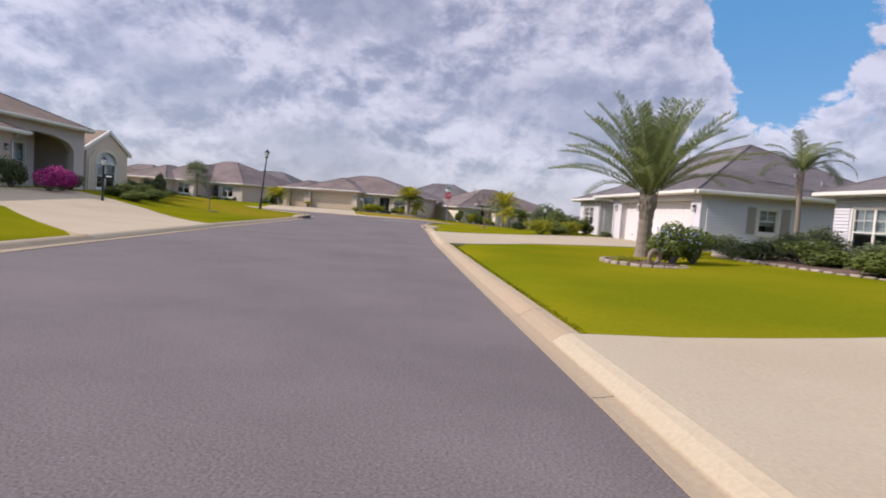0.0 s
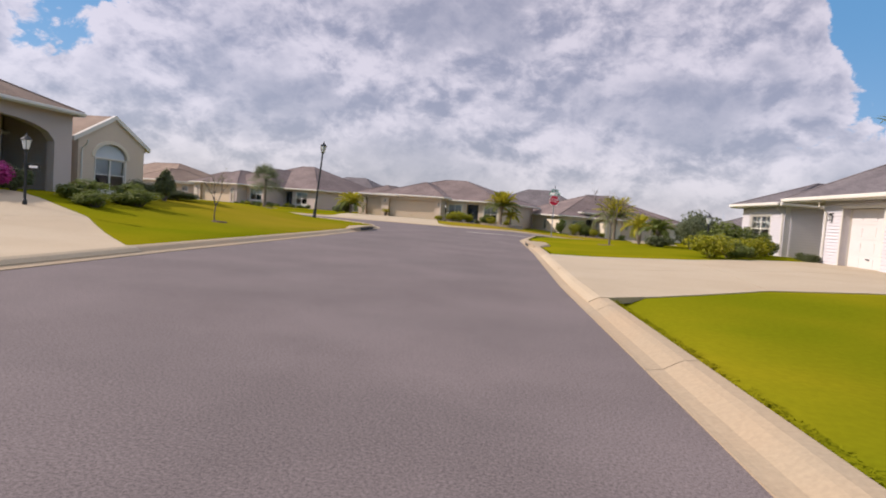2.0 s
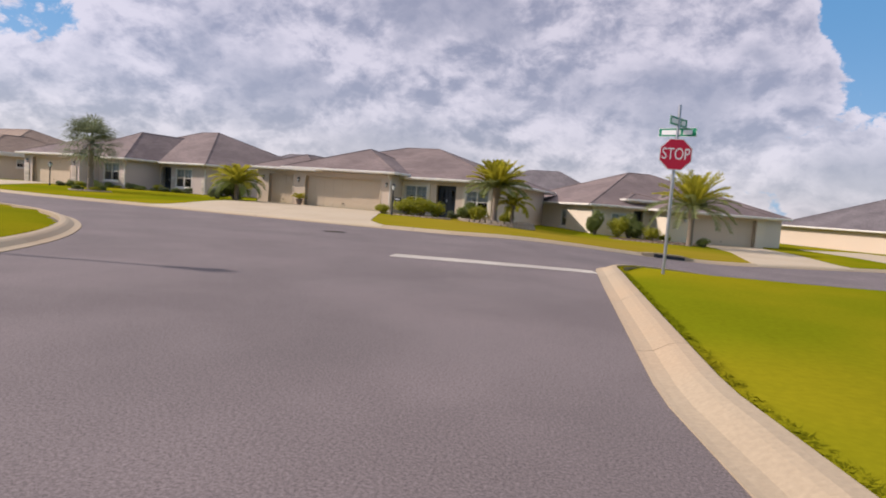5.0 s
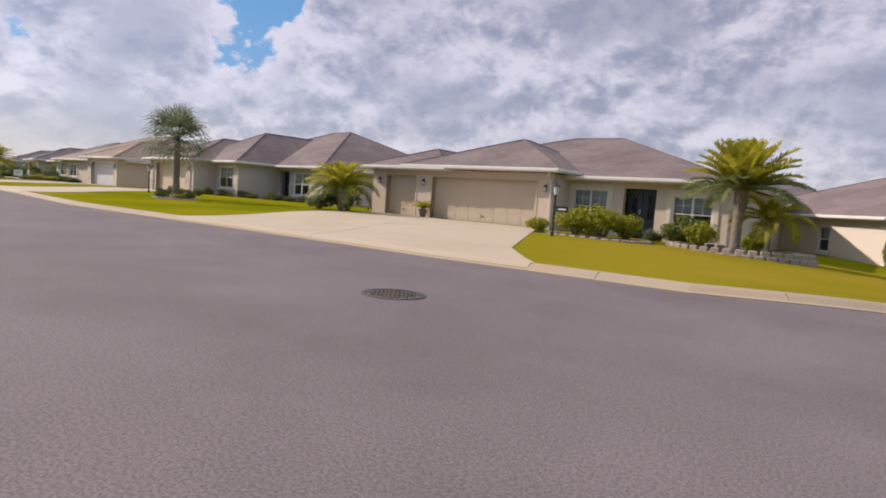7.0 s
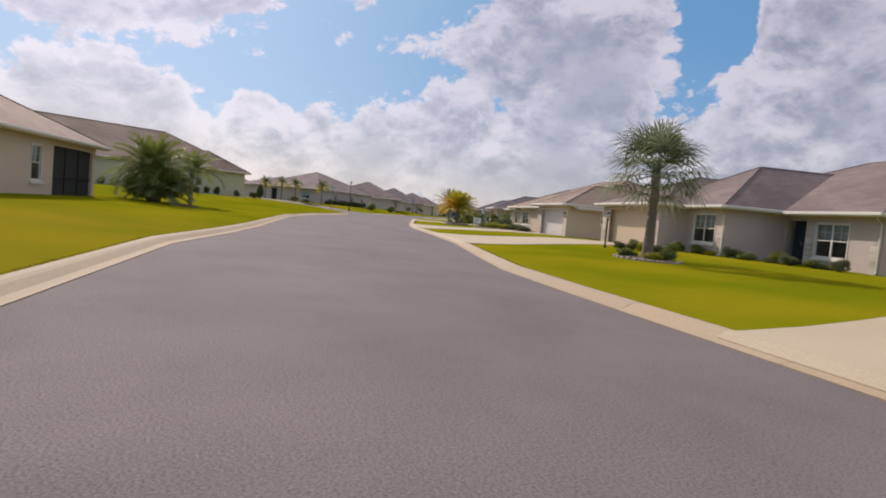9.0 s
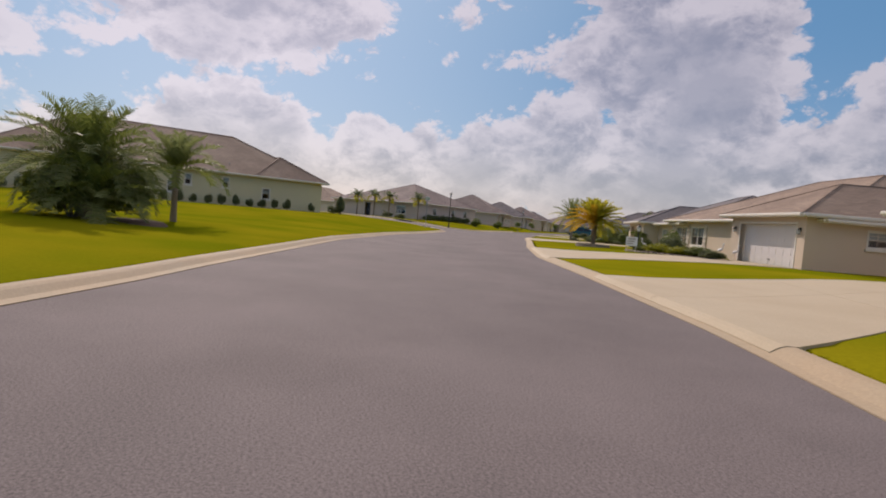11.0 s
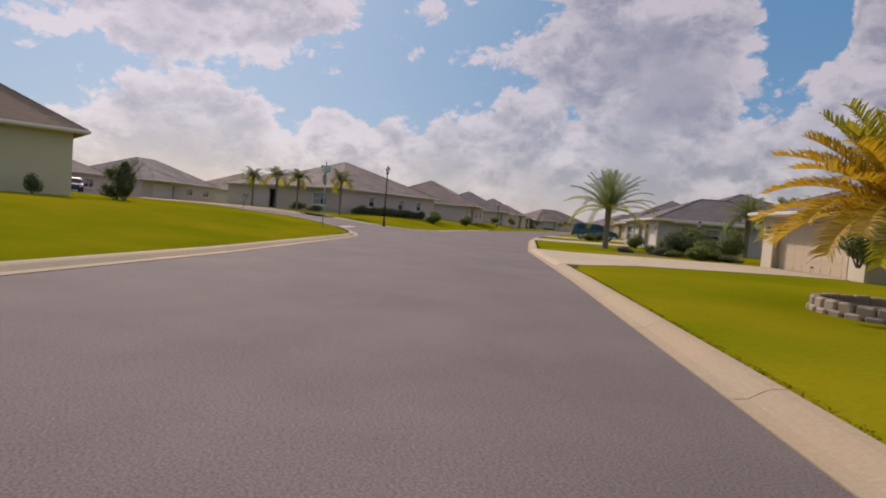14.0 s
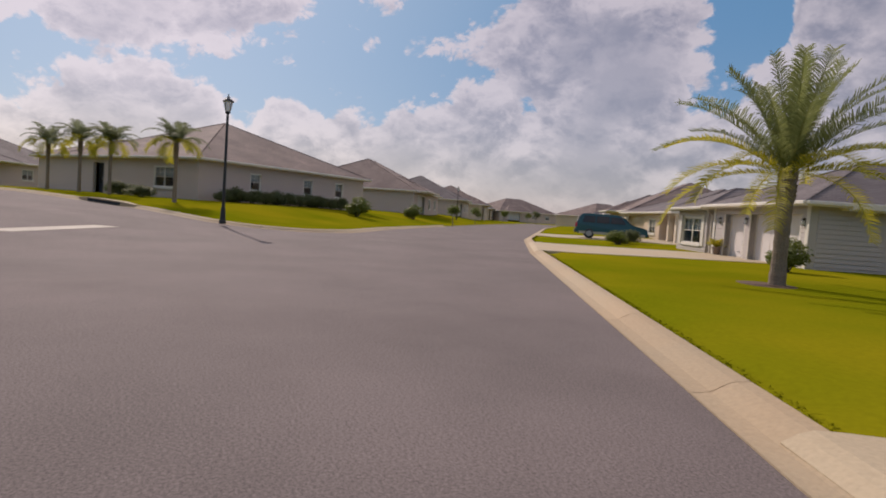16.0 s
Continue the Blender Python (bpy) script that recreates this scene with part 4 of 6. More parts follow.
# x, y, radii, yaw, label
BED_ROWS = [
    (-86.6, 89.4, 3.7, 1.9, 38.0, "dark mulch bed along the driveway of the cream house", False),
    (6.5, 14.0, 0.85, 1.2, 25.0, "raised palm bed with pale stone edging"), (-31.3, 69.3, 1.5, 0.9, -12.0, "round palm bed with pale edging"), (-68.55, 79.44, 1.3, 1.1, -18.0, "low round palm planter with stone edging", True, None, 0.17),
    (-93.50, 89.82, 1.2, 0.9, -20.0, "brown mulch ring under the palm", False), (-5.3, 68.2, 2.1, 1.1, -12.0, "raised mulch bed with stone edging", True, None, 0.17), (-9.6, 67.9, 1.9, 0.8, -12.0, "mulch bed with stone edging before the window"),
    (12.4, 15.6, 2.3, 5.2, 8.0, "wide shrub bed with pale stone edging"), (3.2, 75.4, 4.2, 1.5, 12.0, "mulch bed with edging before the far house"), (-52.3, 53.9, 3.0, 1.2, 30.0, "brown mulch under the shrub clump", False),
    (-59.44, 79.52, 3.4, 1.3, 12.0, "flower bed with pale edging by the driveway"), (3.0, 40.0, 0.7, 0.7, 0.0, "small mulch ring round the young tree", False), (-11.2, 28.4, 0.5, 0.5, 0.0, "small mulch ring round the sapling", False),
    (-14.3, 27.0, 1.3, 1.9, 0.0, "planting bed before the peach house", False, 0.33),
]


# opposite the junction: tan house with a double and a cart garage
h = house_at((-22.5, 73.5), (-12.8, 71.5), 0.25, "beige stucco house with brown hip roof and tan garage doors")
g = volume(h, 0.5, 10.6, 0.0, 7.0, 2.32, TAN, {"front": [(1.45, 3.35, -0.6, 2.0), (4.35, 9.85, -0.6, 2.0)]})
f = wall_at(g, "front")
garage_door(h, f, 1.45, 3.35, 0.0, 2.0, DOORTAN, 3), garage_door(h, f, 4.35, 9.85, 0.0, 2.0, DOORTAN, 8)
for u in (1.0, 3.85, 10.3):
    wall_lamp(h, f, u, 1.72)
m = volume(h, 0.5, 16.9, 1.6, 14.0, 2.22, TAN, {"front": [(10.75, 12.35, 0.40, 1.90), (12.95, 14.25, -0.6, 1.95), (14.85, 16.4, 0.35, 1.80)]})
f = wall_at(m, "front")
window(h, f, 10.75, 12.35, 0.40, 1.90), surround(h, f, 10.75, 12.35, 0.35, 1.90, BEIGE)
window(h, f, 14.85, 16.4, 0.35, 1.80), surround(h, f, 14.85, 16.4, 0.3, 1.80, BEIGE)
entry_door(h, f, 12.95, 14.25, 0.0, 1.95)
hip_roof(h, 3.2, 10.6, 0.0, 8.0, 2.5, 0.40, ROOF), hip_roof(h, 0.5, 16.9, 1.6, 15.4, 2.34, 0.335, ROOF)
hip_roof(h, 0.5, 5.0, 0.0, 7.0, 2.42, 0.40, ROOF)
downspout(h, 10.55, 0.0, 0.0, 2.3)

# its neighbour with the fan palm: stone columns, bay window, recessed entry
h = house_at((-47.6, 80.2), (-38.09, 77.11), 0.30, "rose-beige house with stone piers and brown hip roof")
g = volume(h, 0.3, 8.4, 0.0, 9.0, 2.4, PINK, {"front": [(1.6, 7.1, -0.6, 2.15)]})
f = wall_at(g, "front")
garage_door(h, f, 1.6, 7.1, 0.0, 2.15, DOORTAN, 8)
for u in (0.85, 7.75):
    wall_lamp(h, f, u, 1.82)
    for k in range(14):
        part("stone", boxed(u - 0.32 + 0.02 * (k % 3), u + 0.32 - 0.02 * ((k + 1) % 3), 0.0, 0.06 + 0.02 * (k % 2), -0.1 + 0.12 * k, 0.01 + 0.12 * k, f), STONE, h)
b = volume(h, 8.2, 11.9, 1.6, 6.0, 2.35, PINK, {"front": [(9.0, 11.1, 0.62, 2.15)]})
f2 = wall_at(b, "front")
window(h, f2, 9.0, 11.1, 0.62, 2.15)
m = volume(h, 0.5, 17.6, 4.6, 19.0, 2.35, PINK, {"front": [(13.95, 15.9, 0.48, 2.05), (12.05, 13.35, -0.6, 2.1)]})
f = wall_at(m, "front")
window(h, f, 13.95, 15.9, 0.48, 2.05), entry_door(h, f, 12.05, 13.35, 0.0, 2.1)
for u, ff in ((11.6, f2), (13.65, f), (17.3, f)):
    for k in range(12):
        part("stone", boxed(u - 0.22 + 0.02 * (k % 3), u + 0.22 - 0.02 * ((k + 1) % 3), 0.0, 0.05 + 0.02 * (k % 2), -0.1 + 0.12 * k, 0.01 + 0.12 * k, ff), STONE, h)
hip_roof(h, 0.3, 8.4, 0.0, 9.5, 2.52, 0.43, ROOF), hip_roof(h, 3.6, 11.9, 1.6, 15.0, 2.50, 0.55, ROOF), hip_roof(h, 0.5, 17.6, 4.5, 19.4, 2.46, 0.43, ROOF)
downspout(h, 11.85, 1.6, 0.0, 2.35), downspout(h, 17.5, 4.6, 0.0, 2.35)

# white garage, windows at its far end
h = house_at((-58.5, 82.2), (-48.8, 79.6), 0.25, "tan stucco house with white garage door and brown roof")
g = volume(h, 0.2, 7.0, 0.0, 9.0, 2.4, TAN, {"front": [(1.2, 6.3, -0.6, 2.05)], "right": [(2.6, 3.6, 1.2, 2.0)]})
garage_door(h, wall_at(g, "front"), 1.2, 6.3, 0.0, 2.05, DOORWHITE, 8)
wall_lamp(h, wall_at(g, "front"), 0.7, 1.75), wall_lamp(h, wall_at(g, "front"), 6.65, 1.75)
window(h, wall_at(g, "right"), 2.6, 3.6, 1.2, 2.0, wings=1)
m = volume(h, -11.6, 6.96, 1.0, 14.0, 2.2, TAN, {"right": [(2.55, 3.65, 1.15, 2.05)], "front": [(-10.7, -8.6, 0.6, 1.9), (-7.9, -5.8, 0.6, 1.9)]})
f = wall_at(m, "front")
window(h, f, -10.7, -8.6, 0.6, 1.9), window(h, f, -7.9, -5.8, 0.6, 1.9)
for u in (-11.2, -8.25, -5.5):
    for k in range(16):
        part("stone", boxed(u - 0.2 + 0.02 * (k % 3), u + 0.2 - 0.02 * ((k + 1) % 3), 0.0, 0.05 + 0.02 * (k % 2), -0.1 + 0.13 * k, 0.02 + 0.13 * k, f), STONE, h)
hip_roof(h, 0.2, 7.0, 0.0, 9.0, 2.5, 0.45, ROOFTAN), hip_roof(h, -11.6, 7.0, 1.0, 14.0, 2.32, 0.42, ROOFTAN)

# cream garage past the orange palm
h = house_at((-82.37, 90.43), (-73.09, 86.70), 0.10, "cream stucco house with cream garage door and grey-brown roof")
g = volume(h, 0.2, 7.4, 0.0, 8.0, 2.25, BEIGE, {"front": [(1.2, 6.4, -0.6, 2.0)]})
garage_door(h, wall_at(g, "front"), 1.2, 6.4, 0.0, 2.0, DOORTAN, 8)
wall_lamp(h, wall_at(g, "front"), 0.75, 1.7)
m = volume(h, 0.2, 16.0, 1.2, 14.0, 2.15, TAN, {"left": [(5.0, 6.2, 0.7, 1.8)], "front": [(9.0, 11.0, 0.6, 1.9)]})
window(h, wall_at(m, "left"), 5.0, 6.2, 0.7, 1.8, wings=1), window(h, wall_at(m, "front"), 9.0, 11.0, 0.6, 1.9)
hip_roof(h, 0.2, 7.4, 0.0, 9.0, 2.36, 0.42, ROOFGREY), hip_roof(h, 0.2, 16.0, 1.2, 14.0, 2.27, 0.40, ROOFGREY)

# grey house behind the tall date palm, two white garage doors and a bay window
h = house_at((-116.2, 105.0), (-98.95, 97.4), 0.05, "grey vinyl-sided house with white trim and white garage doors")
g = volume(h, 11.4, 19.3, 0.0, 9.0, 2.25, GREYSIDING, {"front": [(12.6, 14.5, -0.6, 1.95), (15.0, 18.7, -0.6, 1.95)], "right": [(3.2, 4.4, 0.9, 1.9)]}, laps=0.16)
f = wall_at(g, "front")
garage_door(h, f, 12.6, 14.5, 0.0, 1.95, DOORWHITE, 3), garage_door(h, f, 15.0, 18.7, 0.0, 1.95, DOORWHITE, 6)
for u in (12.15, 14.75, 19.0):
    wall_lamp(h, f, u, 1.68)
window(h, wall_at(g, "right"), 3.2, 4.4, 0.9, 1.9, wings=1)
for a, b in ((11.4, 11.6), (19.1, 19.3)):
    part("corner_board", boxed(a, b, 0.034, 0.06, -0.3, 2.25, f), WHITE, h, "white corner board")
m = volume(h, 6.4, 19.26, 1.4, 14.0, 2.15, GREYSIDING, {"right": [(3.15, 4.45, 0.85, 1.95)]})
b = volume(h, 6.6, 10.6, 0.0, 5.0, 2.15, GREYSIDING, {"front": [(7.3, 9.9, 0.45, 1.85)]}, laps=0.16)
f = wall_at(b, "front")
window(h, f, 7.3, 9.9, 0.45, 1.85)
for a, c in ((6.9, 7.24), (9.96, 10.3)):
    part("shutter", boxed(a, c, 0.036, 0.07, 0.4, 1.9, f), WHITE, h, "white louvred shutter")
hip_roof(h, 11.4, 19.3, 0.0, 10.0, 2.36, 0.42, ROOFGREY), hip_roof(h, 6.4, 19.3, 1.4, 14.0, 2.27, 0.40, ROOFGREY), hip_roof(h, 6.6, 10.6, 0.0, 6.0, 2.30, 0.45, ROOFGREY)
downspout(h, 11.2, 0.0, 0.0, 2.2)

# the van's house beyond it, a columned porch at its corner
h = house_at((-131.5, 115.4), (-119.4, 110.5), 0.10, "tan stucco house with grey hip roof and a columned corner porch")
m = volume(h, 0.0, 9.6, 0.0, 12.0, 2.25, TAN, {"front": [(0.9, 5.7, -0.6, 2.0), (7.0, 8.6, 0.55, 1.85)]})
f = wall_at(m, "front")
garage_door(h, f, 0.9, 5.7, 0.0, 2.0, DOORTAN, 8), window(h, f, 7.0, 8.6, 0.55, 1.85)
volume(h, 9.6, 13.0, 1.6, 12.0, 2.25, TAN, {})
for x, y in ((12.75, 0.1), (11.2, 0.1)):
    col = part("porch_column", boxed(x - 0.16, x + 0.16, y, y + 0.32, -0.3, 2.16), BEIGE, h)
    part("capital", boxed(x - 0.22, x + 0.22, y - 0.06, y + 0.38, 2.10, 2.25), WHITE, col)
hip_roof(h, 0.0, 13.0, 0.0, 12.0, 2.37, 0.36, ROOFGREY)

# house on the falling side of the cross street
h = house_at((0.3, 77.8), (9.7, 82.4), -0.50, "beige stucco house with brown hip roof and porch columns")
g = volume(h, 0.0, 16.0, 0.0, 14.0, 2.2, BEIGE, {"left": [(3.6, 4.5, 0.55, 1.85), (8.6, 9.3, 0.9, 1.7), (11.2, 11.9, 0.9, 1.7)], "front": [(1.5, 2.8, 0.6, 1.85), (3.25, 4.05, -0.6, 2.05)]})
fl = wall_at(g, "left")
window(h, fl, 3.6, 4.5, 0.55, 1.85, wings=1, muntins=0), window(h, fl, 8.6, 9.3, 0.9, 1.7, wings=1, muntins=0), window(h, fl, 11.2, 11.9, 0.9, 1.7, wings=1, muntins=0)
window(h, wall_at(g, "front"), 1.5, 2.8, 0.6, 1.85), entry_door(h, wall_at(g, "front"), 3.25, 4.05, 0.0, 2.05)
g2 = volume(h, 4.5, 12.6, -2.0, 4.0, 2.15, BEIGE, {"front": [(6.6, 11.8, -0.6, 2.0)]})
garage_door(h, wall_at(g2, "front"), 6.6, 11.8, 0.0, 2.0, DOORTAN, 8), wall_lamp(h, wall_at(g2, "front"), 5.9, 1.7)
part("porch_wall", boxed(2.9, 5.6, 0.25, 3.0, 2.2, 2.72), BEIGE, h)
hip_roof(h, 0.0, 16.0, 0.0, 14.0, 2.32, 0.385, ROOF), hip_roof(h, 4.5, 12.6, -2.0, 5.0, 2.28, 0.40, ROOF), hip_roof(h, 2.9, 5.6, 0.25, 4.0, 2.84, 0.30, ROOF, over=0.25)
downspout(h, 0.4, 0.0, 0.0, 2.2), downspout(h, 4.7, -2.0, 0.0, 2.15)

# white sided house behind the large date palm
h = house_at((10.0, 42.6), (11.8, 24.5), 0.19, "white vinyl-sided house with grey hip roof and white garage doors")
h.matrix_world = h.matrix_world @ Matrix.Scale(1.13, 4)
g = volume(h, 6.3, 16.0, 0.0, 7.6, 2.22, SIDING, {"front": [(7.45, 9.6, -0.6, 1.95), (10.4, 15.2, -0.6, 1.95)], "right": [(2.2, 3.05, 0.85, 1.85)]}, laps=0.11)
f = wall_at(g, "front")
garage_door(h, f, 7.45, 9.6, 0.0, 1.95, DOORWHITE, 3), garage_door(h, f, 10.4, 15.2, 0.0, 1.95, DOORWHITE, 8)
for u in (6.85, 10.0, 15.6):
    wall_lamp(h, f, u, 1.68)
window(h, wall_at(g, "right"), 2.2, 3.05, 0.85, 1.85, wings=1, shutters=True, blind=0.7)
m = volume(h, -2.3, 14.4, 2.5, 7.5, 2.15, SIDING, {}, laps=0.11)
b = volume(h, -2.3, 2.1, 0.6, 5.0, 2.15, SIDING, {"front": [(-1.4, 0.8, 0.55, 1.85)]}, laps=0.11)
window(h, wall_at(b, "front"), -1.4, 0.8, 0.55, 1.85)
hip_roof(h, 4.6, 16.0, 0.0, 7.6, 2.34, 0.56, ROOFGREY), hip_roof(h, -2.3, 12.0, 2.5, 7.5, 2.28, 0.56, ROOFGREY), hip_roof(h, -2.3, 2.1, 0.6, 6.0, 2.30, 0.40, ROOFGREY)
downspout(h, 2.0, 0.6, 0.0, 2.15), downspout(h, 6.5, 0.0, 0.0, 2.15)
roof_vents(h, [(14.9, 4.2, 3.15), (15.4, 5.0, 2.90)])
rw = wall_at(g, "right")
meter = part("meter_box", boxed(5.2, 5.5, 0.03, 0.14, 0.75, 1.25, rw), STEEL, h, "grey electric meter box")
part("conduit", boxed(5.32, 5.37, 0.03, 0.08, -0.3, 0.75, rw), STEEL, meter)

h = house_at((14.0, 19.0), (15.4, 5.0), 0.30, "white sided house with grey hip roof")
g = volume(h, 0.0, 14.0, 0.0, 12.0, 2.25, SIDING, {"front": [(0.75, 2.6, 0.35, 1.95)]}, laps=0.11)
window(h, wall_at(g, "front"), 0.75, 2.6, 0.35, 1.95, blind=0.55)
hip_roof(h, 0.0, 14.0, 0.0, 12.0, 2.38, 0.42, ROOFGREY)

# peach house with the arched porch
h = house_at((-19.3, 24.0), (-19.9, 38.0), 0.80, "peach stucco house with arched porch and brown shingle roof")
m = volume(h, -8.0, 12.4, 3.2, 15.0, 2.3, PINK, {})
g = volume(h, -8.2, 0.2, -1.0, 6.0, 2.4, TAN, {"front": [(-7.3, -0.8, -0.6, 2.1)]})
garage_door(h, wall_at(g, "front"), -7.3, -0.8, 0.0, 2.1, DOORTAN, 8), wall_lamp(h, wall_at(g, "front"), -0.25, 1.75)
hip_roof(h, -8.2, 0.2, -1.0, 7.0, 2.52, 0.40, ROOFTAN), hip_roof(h, -8.0, 12.4, 3.2, 15.0, 2.42, 0.42, ROOFTAN)


def arch_wall(house, x0, x1, z1, y, thick, arches, mat, z0=-0.6):
    """A wall with round-headed openings: (centre, half width, spring height, rise, foot)."""
    bm = bmesh.new()
    edges = [x0]
    for c, w, spring, rise, foot in arches:
        box(bm, edges[-1], c - w, y, y + thick, z0, z1)
        if foot > z0:
            box(bm, c - w, c + w, y, y + thick, z0, foot)
        n = 16
        for k in range(n):
            a, b = -1 + 2 * k / n, -1 + 2 * (k + 1) / n
            za, zb = spring + rise * math.sqrt(max(0, 1 - a * a)), spring + rise * math.sqrt(max(0, 1 - b * b))
            vs = [bm.verts.new((c + w * q, yy, zz)) for yy in (y, y + thick) for q, zz in ((a, za), (b, zb), (b, z1), (a, z1))]
            for q in ((0, 1, 2, 3), (7, 6, 5, 4), (0, 4, 5, 1), (3, 2, 6, 7)):
                bm.faces.new([vs[i] for i in q])
        edges.append(c + w)
    box(bm, edges[-1], x1, y, y + thick, z0, z1)
    return part("arched_wall", bm, mat, house)


arch_wall(h, 0.2, 6.65, 3.25, 0.0, 0.35, [(3.35, 2.75, 2.05, 0.72, -0.6)], PINK)
part("porch_side", boxed(0.2, 0.55, 0.35, 3.0, 2.4, 3.25), PINK, h), part("porch_side", boxed(6.65, 7.0, 0.0, 3.2, -0.6, 3.25), PINK, h)
part("porch_back", boxed(5.15, 6.65, 2.92, 3.17, -0.6, 3.2), SHUTTER, h)
wall_panel(0.55, 5.15, -0.6, 3.2, [(3.35, 4.5, 0.3, 2.3)], lambda u, v, z: (u, 1.5 - v, z), PINK, h, "porch_wall")
part("porch_jamb", boxed(4.93, 5.15, 1.72, 2.92, -0.6, 3.2), PINK, h), part("porch_ceiling", boxed(0.55, 6.65, 0.35, 2.92, 3.12, 3.2), PINK, h)
window(h, lambda u, v, z: (u, 1.5 - v, z), 3.35, 4.5, 0.3, 2.3, wings=1)
entry_door(h, lambda u, v, z: (u, 2.45 - v, z), 5.25, 6.55, 0.0, 2.3)
hip_roof(h, 0.25, 6.65, 0.0, 9.0, 3.35, 0.42, ROOFTAN)
part("link_wall", boxed(7.0, 7.7, 1.2, 3.2, -0.6, 2.35), PINK, h)
arch_wall(h, 7.7, 12.0, 2.5, 0.3, 0.25, [(9.7, 1.05, 1.72, 0.66, 0.14)], TAN)
volume(h, 7.7, 12.0, 0.32, 6.0, 2.5, TAN, {}, sides=("left", "right"))
bm = bmesh.new()
vs = [bm.verts.new((x, y, z)) for y in (0.3, 0.55) for x, z in ((7.7, 2.5), (12.0, 2.5), (9.85, 3.62))]
bm.faces.new(vs[:3]), bm.faces.new(vs[3:][::-1])
for a, b_ in ((0, 1), (1, 2), (2, 0)):
    bm.faces.new((vs[a], vs[a + 3], vs[b_ + 3], vs[b_]))
part("gable", bm, TAN, h)
hip_roof(h, 7.7, 12.0, 0.35, 7.0, 2.40, 0.50, ROOFTAN, over=0.35, gable="front")
fb = lambda u, v, z: (u, 0.3 - v, z)
window(h, fb, 8.67, 10.73, 0.16, 1.70, blind=0.5, muntins=0)
bm = bmesh.new()
n = 14
vs = [bm.verts.new((9.7 + 1.03 * math.cos(math.pi * k / n), 0.40, 1.70 + 0.64 * math.sin(math.pi * k / n))) for k in range(n + 1)]
bm.faces.new(vs)
arch = part("arched_blind", bm, BLIND, h, "white closed sunburst blind")
for k in range(n):
    a, b_ = math.pi * k / n, math.pi * (k + 1) / n
    part("arch_trim", boxed(0, 1, 0, 1, 0, 1, lambda x, y, z: (9.7 + (1.0 + 0.17 * z) * math.cos(a + (b_ - a) * x) * 1.05, 0.3 - 0.05 * y, 1.70 + (0.61 + 0.15 * z) * math.sin(a + (b_ - a) * x) * 1.05)), BEIGE, h)
downspout(h, 7.85, 0.3, 0.0, 2.3), downspout(h, 0.1, -1.0, 0.0, 2.35)

# corner house seen from behind across the lawn: window and screened porch
h = house_at((-35.0, 47.0), (-50.2, 51.0), 0.30, "beige stucco house with tan roof and dark screened porch")
m = volume(h, -1.0, 14.2, 0.0, 15.0, 2.4, TAN, {"front": [(8.3, 9.2, 0.60, 2.1), (10.1, 13.9, -0.6, 2.15), (3.6, 4.5, 0.6, 2.0)]})
f = wall_at(m, "front")
window(h, f, 8.3, 9.2, 0.60, 2.1, wings=1), window(h, f, 3.6, 4.5, 0.6, 2.0, wings=1)
for k in range(3):
    part("screen_panel", boxed(10.1 + 1.26 * k, 11.36 + 1.26 * k, -0.14, -0.12, 0.05, 2.15, f), SCREEN, h, "dark insect screen")
    part("screen_post", boxed(10.1 + 1.26 * k, 10.16 + 1.26 * k, -0.16, -0.08, 0.0, 2.15, f), BLACK, h)
part("screen_rail", boxed(10.1, 13.9, -0.16, -0.08, 0.8, 0.86, f), BLACK, h)
hip_roof(h, -1.0, 14.2, 0.0, 15.0, 2.52, 0.48, ROOFTAN)

# long side of the next house, hedged with clipped shrubs
h = house_at((-81.27, 36.06), (-92.49, 61.46), 0.80, "cream stucco house side with brown hip roof and small windows")
ln = math.hypot(12.1, 25.0)
HOLES = [(13.2, 13.85, 0.8, 1.85), (14.6, 15.25, 1.55, 2.6), (17.85, 18.55, 1.6, 2.65), (21.6, 22.45, 0.85, 1.95), (8.0, 8.8, 0.9, 1.9)]
m = volume(h, 0.0, ln, 0.0, 14.0, 2.9, CREAM, {"front": HOLES})
f = wall_at(m, "front")
for a, b_, c, d in HOLES:
    window(h, f, a, b_, c, d, wings=1, muntins=0)
hip_roof(h, 0.0, ln, 0.0, 14.0, 3.02, 0.54, ROOFTAN)
hip_roof(h, ln - 6.6, ln + 0.05, -0.05, 10.0, 3.03, 0.60, ROOFTAN)
roof_vents(h, [(17.2, 0.9, 3.67), (18.8, 1.2, 3.81)])

# house on the side street's corner
h = house_at((-140.3, 65.4), (-124.5, 77.6), 0.85, "pale stucco house with taupe hip roof on the corner lot")
m = volume(h, 0.0, 20.0, 0.0, 16.0, 2.55, PINK, {"front": [(15.4, 17.6, 0.7, 2.1), (8.0, 9.4, -0.6, 2.2)], "right": [(4.0, 5.0, 0.9, 2.1), (9.0, 10.0, 0.9, 2.1), (12.5, 13.4, 0.9, 2.1)]})
window(h, wall_at(m, "front"), 15.4, 17.6, 0.7, 2.1), entry_door(h, wall_at(m, "front"), 8.0, 9.4, 0.0, 2.2)
for a in (4.0, 9.0, 12.5):
    window(h, wall_at(m, "right"), a, a + 0.95, 0.9, 2.1, wings=1)
hip_roof(h, 4.0, 20.0, 0.0, 16.0, 2.68, 0.42, ROOF), hip_roof(h, 0.0, 9.0, 0.0, 13.0, 2.66, 0.36, ROOF)


